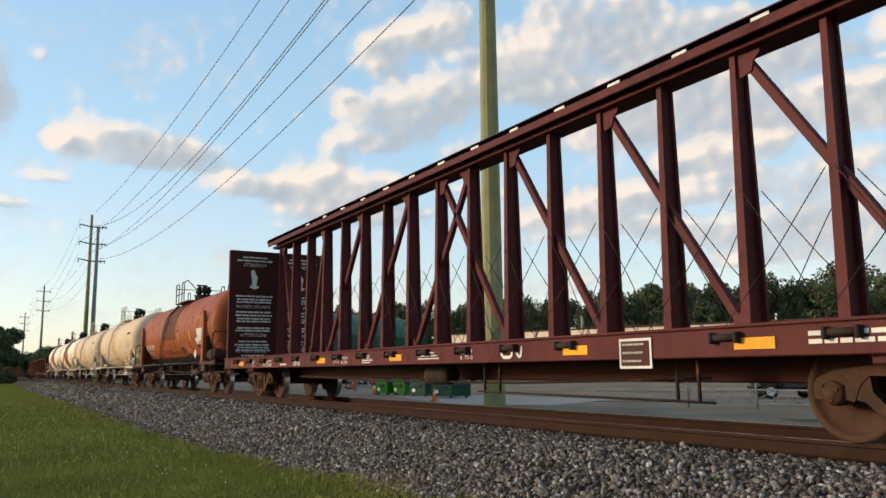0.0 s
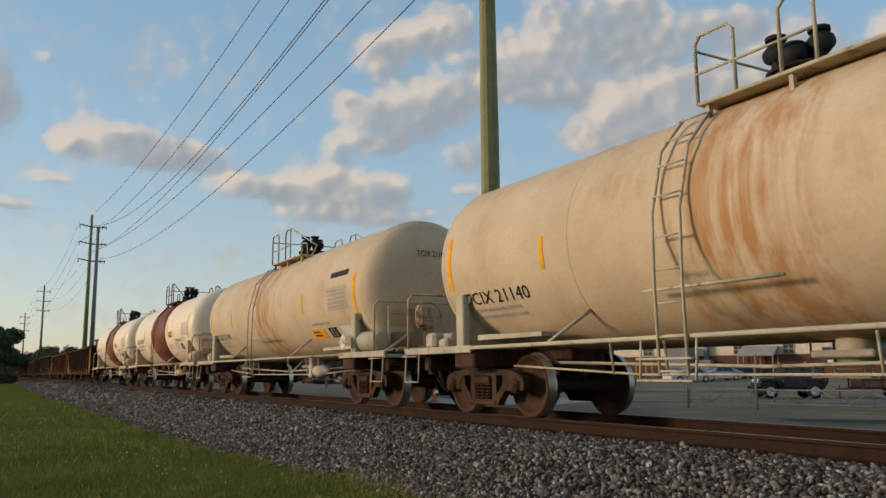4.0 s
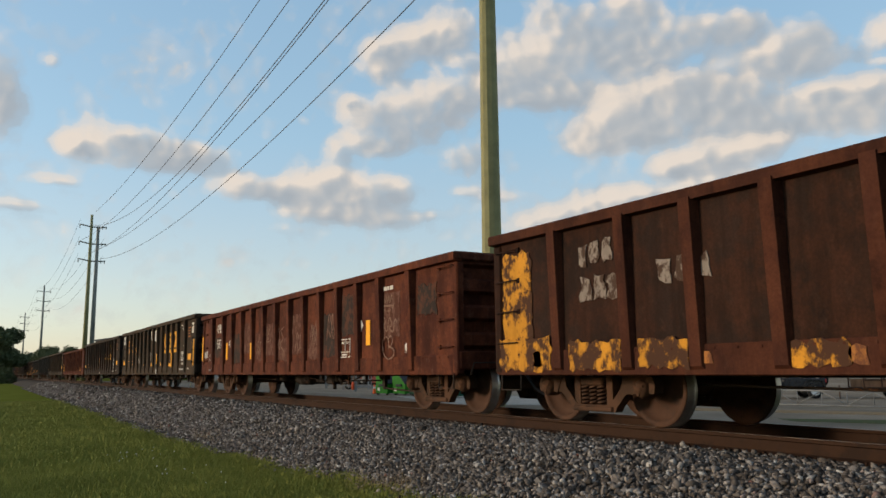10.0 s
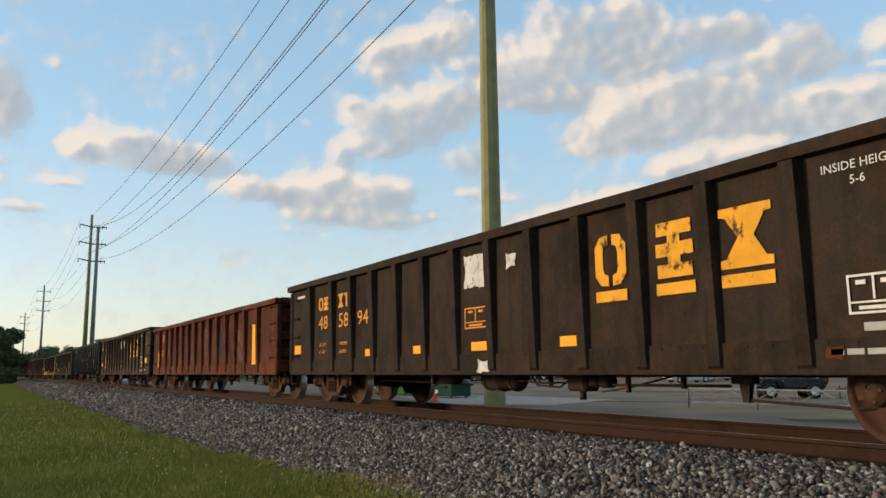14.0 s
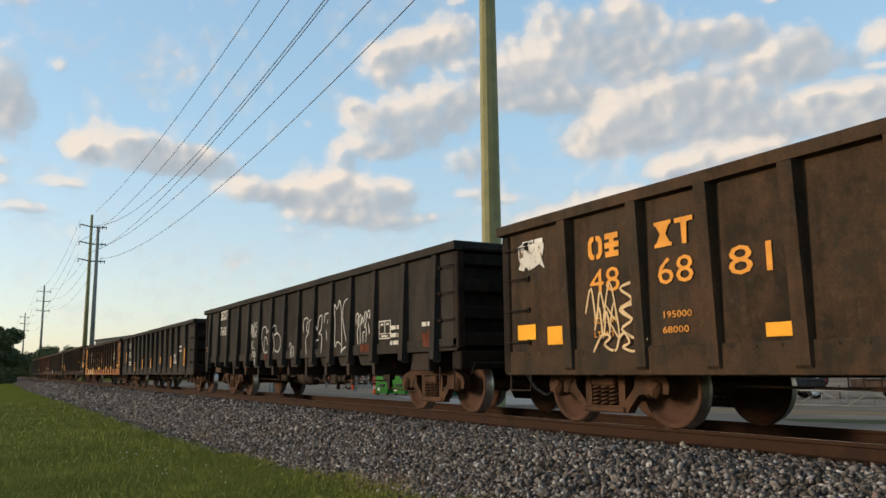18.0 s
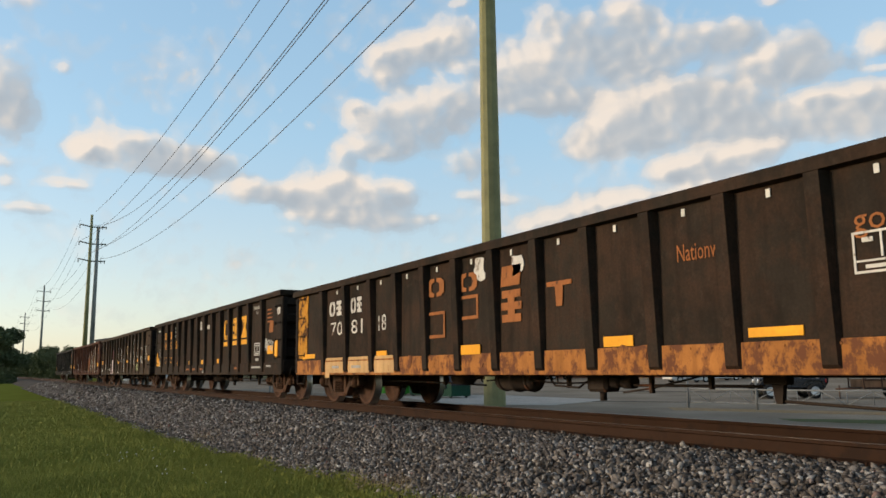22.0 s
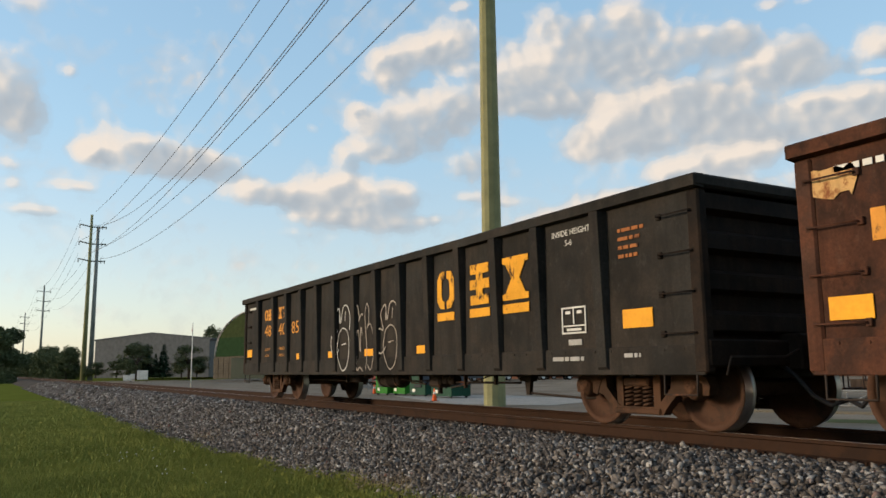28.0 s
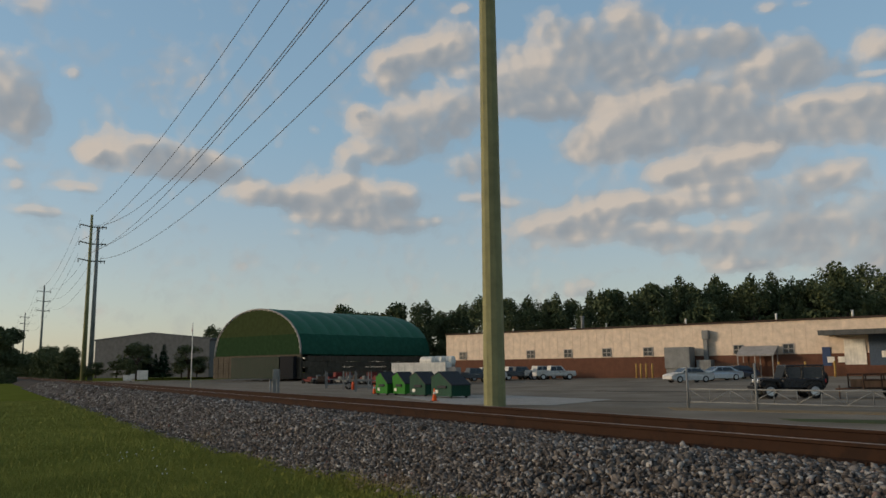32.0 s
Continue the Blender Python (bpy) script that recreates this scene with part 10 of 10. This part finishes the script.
patch(GON[8], 4.45, 5.04, 0.97, 1.06, M_YELLOW, "reflector")
patch(GON[8], 2.41, 2.9, 0.94, 1.06, M_YELLOW, "reflector")
patch(GON[8], -0.82, -0.24, 0.92, 1.06, M_YELLOW, "reflector")
blot(GON[8], -8.1, -7.42, 0.95, 2.39, M_G["yellow"], 184, "paint_patch")
blot(GON[8], -7.9, -7.55, 1.3, 2.2, M_G["yellow"], 185, "paint_patch", y=-1.519)
for x0, x1, z0, z1 in ((-1.85, -1.28, 1.20, 1.62), (-0.85, -0.30, 1.44, 1.80)):
    for p0, p1, q0, q1 in ((x0, x1, z0, z0 + 0.05), (x0, x1, z1 - 0.05, z1), (x0, x0 + 0.05, z0 + 0.05, z1 - 0.05), (x1 - 0.05, x1, z0 + 0.05, z1 - 0.05)):
        patch(GON[8], p0, p1, q0, q1, M_FADED_ORANGE, "outline_stripe", label="faded orange outline stripe")
for x0, x1, z0, z1 in ((-1.85, -1.30, 1.86, 2.16), (-0.85, -0.32, 1.86, 2.14)):
    block_mark(GON[8], 0, x0, z0, z1, x1 - x0, M_FADED_ORANGE, "emblem", "faded plain orange block")
block_mark(GON[8], 1, 0.30, 1.34, 1.78, 0.50, M_FADED_ORANGE, "emblem", "faded plain orange block")
slant(GON[8], 0.30, 0.80, 1.84, 2.12, M_FADED_ORANGE)
block_mark(GON[8], 3, 1.36, 1.48, 1.80, 0.50, M_FADED_ORANGE, "emblem", "faded plain orange block")
blocks(GON[8], -6.12, -5.38, 1.82, 2.12, 2, M_WORN_WHITE)
blocks(GON[8], -5.00, -4.42, 1.82, 2.12, 2, M_WORN_WHITE)
letters(GON[8], "70", -6.08, 1.42, 0.27, M_WORN_WHITE, width=0.66)
letters(GON[8], "81", -5.00, 1.42, 0.27, M_WORN_WHITE, width=0.56)
letters(GON[8], "1", -3.80, 1.42, 0.27, M_WORN_WHITE)
letters(GON[8], "8", -3.60, 1.42, 0.29, M_WORN_WHITE)
patch(GON[8], -3.80, -3.38, 0.96, 1.05, M_YELLOW, "reflector")
patch(GON[8], -7.72, -6.95, 0.97, 1.07, M_YELLOW, "reflector")
# row of small white marks below the top chord
for k in range(12):
    patch(GON[8], -5.75 + 1.05 * k, -5.70 + 1.05 * k, 2.26, 2.34, M_WHITE, "slot_edge", label="small white mark below the top chord")
blot(GON[8], -0.37, -0.11, 1.98, 2.32, M_WORN_WHITE, 196, "paint_patch")
blot(GON[8], 0.59, 0.84, 1.99, 2.23, M_WORN_WHITE, 197, "paint_patch")
for x0, x1 in ((-6.28, -5.32), (-5.08, -4.10), (-3.86, -3.05)):
    patch(GON[8], x0, x1, 0.66, 0.885, M_CREAM_FLAKE, "paint_patch", y=-1.530, label="cream paint on the sill")
    patch(GON[8], x0 + 0.02, x1 - 0.05, 0.91, 0.965, M_CREAM_FLAKE, "paint_patch", y=-1.530, label="cream paint on the sill")
patch(GON[8], -6.28, -6.05, 0.56, 0.66, M_CREAM_FLAKE, "paint_patch", y=-1.530, label="cream paint on the sill")
bars(GON[8], -5.9, 0.80, 0.5, 1, 0.1, 0.05, M_GREYMARK, y=-1.536, seed=308)
bars(GON[8], -4.9, 0.80, 0.6, 1, 0.1, 0.05, M_GREYMARK, y=-1.536, seed=309)
letters(GON[8], "Nationwide", 3.60, 1.79, 0.18, M_FADED_ORANGE, width=0.76)
blot(GON[9], -0.37, -0.18, 2.12, 2.35, M_WORN_WHITE, 200, "paint_patch")
blot(GON[9], 0.49, 0.86, 2.08, 2.22, M_WORN_WHITE, 201, "paint_patch")
blot(GON[9], 7.73, 7.98, 2.1, 2.26, M_WORN_WHITE, 202, "paint_patch")
slant(GON[9], 7.12, 7.45, 1.68, 1.96, M_FADED_ORANGE)
patch(GON[9], 7.58, 7.80, 1.04, 1.46, M_YELLOW, "reflector")
spray(GON[9], "loops", 6.8, 7.05, 1.2, 1.55, M_SPRAY)
for x in (-2.2, -1.25, -0.13, 4.0):
    bars(GON[9], x, 0.83, 0.42, 1, 0.1, 0.06, M_FADED_ORANGE, seed=int(320 + x * 4))
arrow(GON[9], 0.25, 0.66, 0.80, M_WORN_WHITE)
patch(GON[9], -7.90, -7.25, 0.97, 1.12, M_YELLOW, "reflector")
patch(GON[9], -7.90, -7.76, 1.13, 1.50, M_YELLOW, "reflector")
patch(GON[10], 7.57, 8.00, 1.23, 1.44, M_YELLOW, "reflector")
patch(GON[10], 1.57, 2.05, 1.22, 1.33, M_YELLOW, "reflector")
patch(GON[10], -1.5, -1.04, 1.2, 1.31, M_YELLOW, "reflector")
patch(GON[10], 4.71, 5.19, 1.22, 1.34, M_ORANGE_TEXT, "reflector")
blocks(GON[10], -6.31, -5.40, 2.03, 2.24, 4, M_WORN_WHITE)
bars(GON[10], -6.10, 1.74, 0.62, 1, 0.16, 0.14, M_WORN_WHITE, seed=341, label="plain bars for a painted number")
for k, (x0, x1, z0, z1) in enumerate(((-3.80, -3.50, 0.68, 1.42), (-3.46, -3.12, 0.68, 1.40), (-3.66, -3.30, 0.86, 1.12))):
    blot(GON[10], x0, x1, z0, z1, M_PINK_FILL, 350 + k)
blot(GON[10], -3.95, -3.2, 1.5, 1.95, M_ROSE, 354)
bars(GON[10], -2.85, 0.78, 0.42, 1, 0.1, 0.05, M_WORN_WHITE, seed=342)
bars(GON[10], -1.65, 0.78, 0.9, 1, 0.1, 0.05, M_WORN_WHITE, seed=343)
patch(GON[10], -7.80, -7.40, 1.22, 1.42, M_ORANGE_TEXT, "reflector")
data_box(GON[10], 5.97, 1.14, 0.49, 0.33, M_WORN_WHITE)
blot(GON[11], -8.06, -7.53, 2.14, 2.39, M_G["cream"], 228, "paint_patch")
for k, (x0, x1, z1) in enumerate(((2.50, 2.92, 2.2), (3.55, 3.98, 2.16), (4.42, 4.90, 2.17), (5.58, 6.2, 2.40))):
    blot(GON[11], x0, x0 + 0.5 * (x1 - x0), 0.74, z1, M_SPRAY_FADED, 360 + 3 * k)
    blot(GON[11], x0 + 0.15, x1, 0.9 + 0.1 * k, z1 - 0.5, (M_FADED_ORANGE, M_SPRAY_FADED)[k % 2], 361 + 3 * k, y=-1.518)
    spray(GON[11], ("jag", "loops", "drips", "arches")[k], x0, x1, 0.8, z1 - 0.1, M_SPRAY, y=-1.524)
blot(GON[11], -5.40, -5.2, 0.74, 0.88, M_G["red"], 229, "paint_patch")
slant(GON[11], -7.2, -6.9, 1.3, 1.6, M_FADED_ORANGE)
patch(GON[11], -7.41, -7.28, 1.71, 1.98, M_ORANGE_TEXT, "reflector")

M_SCOUR = painted("dark_scoured_patch", (0.030, 0.022, 0.018), 0.85, (0.075, 0.030, 0.018), 0.48, True, 0.4, 2.2)
for i, x0, x1, z0, z1 in ((4, -7.6, -6.95, 1.3, 1.95), (4, -5.3, -4.55, 1.5, 2.3), (4, -4.4, -3.6, 0.95, 1.5), (4, -2.3, -1.6, 1.2, 2.1), (4, 2.55, 3.3, 1.1, 1.9), (1, 6.85, 7.5, 1.6, 2.1), (1, -4.4, -3.62, 0.95, 1.75), (1, -6.6, -5.6, 1.15, 1.75), (1, 2.6, 3.3, 1.0, 1.9), (1, 3.6, 4.3, 1.4, 2.2)):
    blot(GON[i], x0, x1, z0, z1, M_SCOUR, int(x0 * 10) + 700, y=-1.508)
M_SCUFF = painted("pale_red_scuff", (0.125, 0.062, 0.044), 0.85, (0.066, 0.024, 0.015), 0.52, True, 0.3, 3.0)
for i, x0, x1, z0, z1 in ((1, -2.3, -1.6, 1.0, 1.7), (1, -1.4, -0.6, 1.1, 1.9), (1, -0.5, 0.3, 0.95, 1.5), (1, 0.6, 1.5, 1.1, 2.0), (1, 1.7, 2.4, 0.95, 1.6), (1, -3.5, -2.7, 1.2, 2.0), (1, 5.5, 6.2, 1.3, 2.1), (4, -1.2, -0.5, 1.0, 1.8), (4, 0.6, 1.4, 1.2, 2.1), (4, 4.6, 5.3, 1.0, 1.9)):
    blot(GON[i], x0, x1, z0, z1, M_SCUFF, int(x0 * 10) + 900, y=-1.507)
# sprayed shapes, wagon by wagon
for i, shape, x0, x1, z0, z1, paint in (
        (1, "loops", -2.19, -1.6, 1.1, 1.5, M_FAINT), (1, "peak", -1.5, -0.96, 1.2, 1.86, M_FAINT), (1, "jag", -0.81, 0.07, 1.15, 1.81, M_FAINT), (1, "loops", 0.8, 1.5, 1.1, 1.6, M_FAINT), (1, "jag", 1.8, 2.5, 1.2, 1.8, M_FAINT), (1, "loops", 2.8, 3.3, 1.3, 1.9, M_FAINT), (1, "oval", 5.45, 6.0, 1.75, 2.05, M_FAINT), (1, "loops", 5.4, 6.1, 1.35, 1.65, M_FAINT), (1, "heart", 5.5, 6.1, 0.9, 1.3, M_FAINT),
        (2, "arches", 6.19, 6.45, 1.48, 1.68, M_SPRAY), (2, "jag", -3.5, -2.8, 1.1, 1.5, M_CHALK), (2, "loops", -0.8, 0.0, 1.2, 1.6, M_CHALK),
        (5, "jag", -6.46, -5.5, 1.2, 1.7, M_SPRAY_WARM), (5, "jag", -6.3, -5.55, 1.0, 1.45, M_SPRAY_WARM), (5, "loops", -6.3, -5.4, 0.86, 1.1, M_SPRAY_WARM),
        (6, "jag", -2.97, -2.3, 1.55, 2.04, M_SPRAY), (6, "cross", -2.9, -2.55, 1.28, 1.52, M_SPRAY), (6, "loops", -2.8, -2.3, 1.06, 1.24, M_SPRAY), (6, "arches", -2.6, -2.3, 0.86, 1.03, M_SPRAY),
        (6, "open_pair", -1.95, -0.36, 1.14, 1.84, M_SPRAY), (6, "arches", 0.25, 0.62, 1.02, 1.36, M_SPRAY), (6, "drips", 1.18, 2.95, 1.04, 1.88, M_SPRAY), (6, "tall_pair", 3.02, 3.95, 1.05, 2.12, M_SPRAY), (6, "drips", 4.1, 4.85, 1.2, 1.8, M_SPRAY),
        (9, "jag", -4.9, -4.2, 2.0, 2.42, M_SPRAY), (9, "loops", -7.35, -6.95, 1.25, 1.65, M_SPRAY), (9, "loops", 7.0, 7.5, 1.2, 1.5, M_SPRAY), (9, "open_pair", -7.5, -6.9, 0.95, 1.15, M_SPRAY),
        (10, "jag", -6.2, -5.3, 1.0, 1.25, M_SPRAY), (10, "loops", -7.75, -7.15, 0.78, 1.0, M_SPRAY), (10, "jag", -4.9, -4.2, 0.84, 1.03, M_SPRAY), (10, "jag", -6.15, -5.5, 1.3, 1.6, M_SPRAY), (10, "jag", -6.1, -5.5, 0.85, 1.2, M_SPRAY), (10, "heart", -5.0, -4.4, 1.25, 2.0, M_SPRAY), (10, "loops", -5.0, -4.4, 0.8, 1.0, M_SPRAY),
        (10, "heart", -4.1, -3.3, 0.66, 1.46, M_SPRAY_PINK), (10, "heart", -1.74, -1.05, 1.21, 1.98, M_SPRAY), (10, "heart", -0.66, -0.04, 1.28, 2.01, M_SPRAY), (10, "tail", 0.31, 1.03, 0.8, 1.78, M_SPRAY),
        (10, "jag", 1.34, 2.1, 1.55, 2.07, M_SPRAY_WARM), (10, "oval", 2.45, 3.18, 1.16, 1.71, M_CHALK), (10, "heart", 3.55, 4.24, 1.47, 2.33, M_SPRAY), (10, "heart_ball", 4.48, 5.35, 1.43, 2.23, M_SPRAY),
        (10, "jag", 3.55, 4.18, 1.0, 1.43, M_CHALK), (10, "jag", 4.59, 5.31, 0.78, 1.16, M_SPRAY_GREEN), (10, "arc", 5.61, 6.6, 1.62, 2.0, M_SPRAY), (10, "peak", 5.63, 5.88, 1.12, 1.50, M_SPRAY), (10, "hook", 6.5, 6.73, 1.03, 1.32, M_SPRAY), (10, "heart_ball", 6.74, 7.30, 1.30, 1.90, M_SPRAY),
        (11, "jag", -4.19, -3.5, 1.2, 1.4, M_SPRAY), (11, "drips", -4.19, -3.5, 0.8, 1.36, M_SPRAY), (11, "loops", -2.77, -2.04, 1.0, 1.6, M_CHALK), (11, "loops", -6.3, -5.6, 1.30, 1.48, M_CHALK),
        (12, "crown", -1.75, -0.65, 0.70, 1.98, M_SPRAY), (12, "open_pair", -0.6, 0.35, 0.66, 1.95, M_CHALK), (12, "crown", 0.45, 1.45, 0.72, 1.90, M_CHALK)):
    spray(GON[i], shape, x0, x1, z0, z1, paint)

blocks(GON[4], -6.55, -6.0, 1.36, 1.60, 4, M_FADED_ORANGE)
letters(GON[4], "84", -5.97, 1.36, 0.24, M_FADED_ORANGE, width=0.33)
letters(GON[4], "010", -5.28, 1.36, 0.24, M_FADED_ORANGE, width=0.5)
standard_marks(GON[11], "486278", M_ORANGE_TEXT, logo=False, seed=11)
# flaking sills
for i, key in ((0, "sill"), (8, "sill")):
    q = random.Random(60 + i)
    x = -7.6
    while x < 7.4:
        w = q.uniform(0.05, 0.2) if i == 0 else q.uniform(0.15, 0.7)
        if q.random() < 0.55:
            blot(GON[i], x, x + w, 0.70 + q.uniform(0, 0.05), 0.80 + q.uniform(0, 0.14), M_G[key], q.randint(0, 999), y=-1.530)
        x += w + q.uniform(0.1, 0.6)


# ---- motion ----
def motions():
    ends = [0, 1 / 30, 2 / 30, 4 / 30, 8 / 30, 0.5]
    times = sorted(set([round(t, 4) for t in ends + list(range(1, 32)) + [32 - e for e in ends]]))
    for car, u in CARS:
        walk(car, [(t, pose(u + V_TRAIN * t, Y_TRACK, 0)) for t in times])
    walk(clouds, [(t, Matrix.Translation(CLOUD_DRIFT * (t / 32.0 - 1.0))) for t in times])
    centre = {car.name: u for car, u in CARS}
    for w, dx, car in WHEELSETS:
        u = centre[car.name]
        # turning wheels, keyed frame by frame while the wagon is within sight
        t0, t1 = max(0.0, (-75 - u) / V_TRAIN), min(32.0, (14 - u) / V_TRAIN)
        k0, k1 = math.floor(t0 * 30), math.ceil(t1 * 30)
        turn = math.degrees(V_TRAIN / 30 / WHEEL_R)
        rows = [(k / 30, pose(dx, 0, WHEEL_R, 0, ((k - k0) * turn) % 360, 0)) for k in range(k0, k1 + 1)]
        if k0 > 0:
            rows.insert(0, (0.0, rows[0][1]))
        if k1 < 960:
            rows.append((32.0, rows[-1][1]))
        walk(w, rows)


motions()
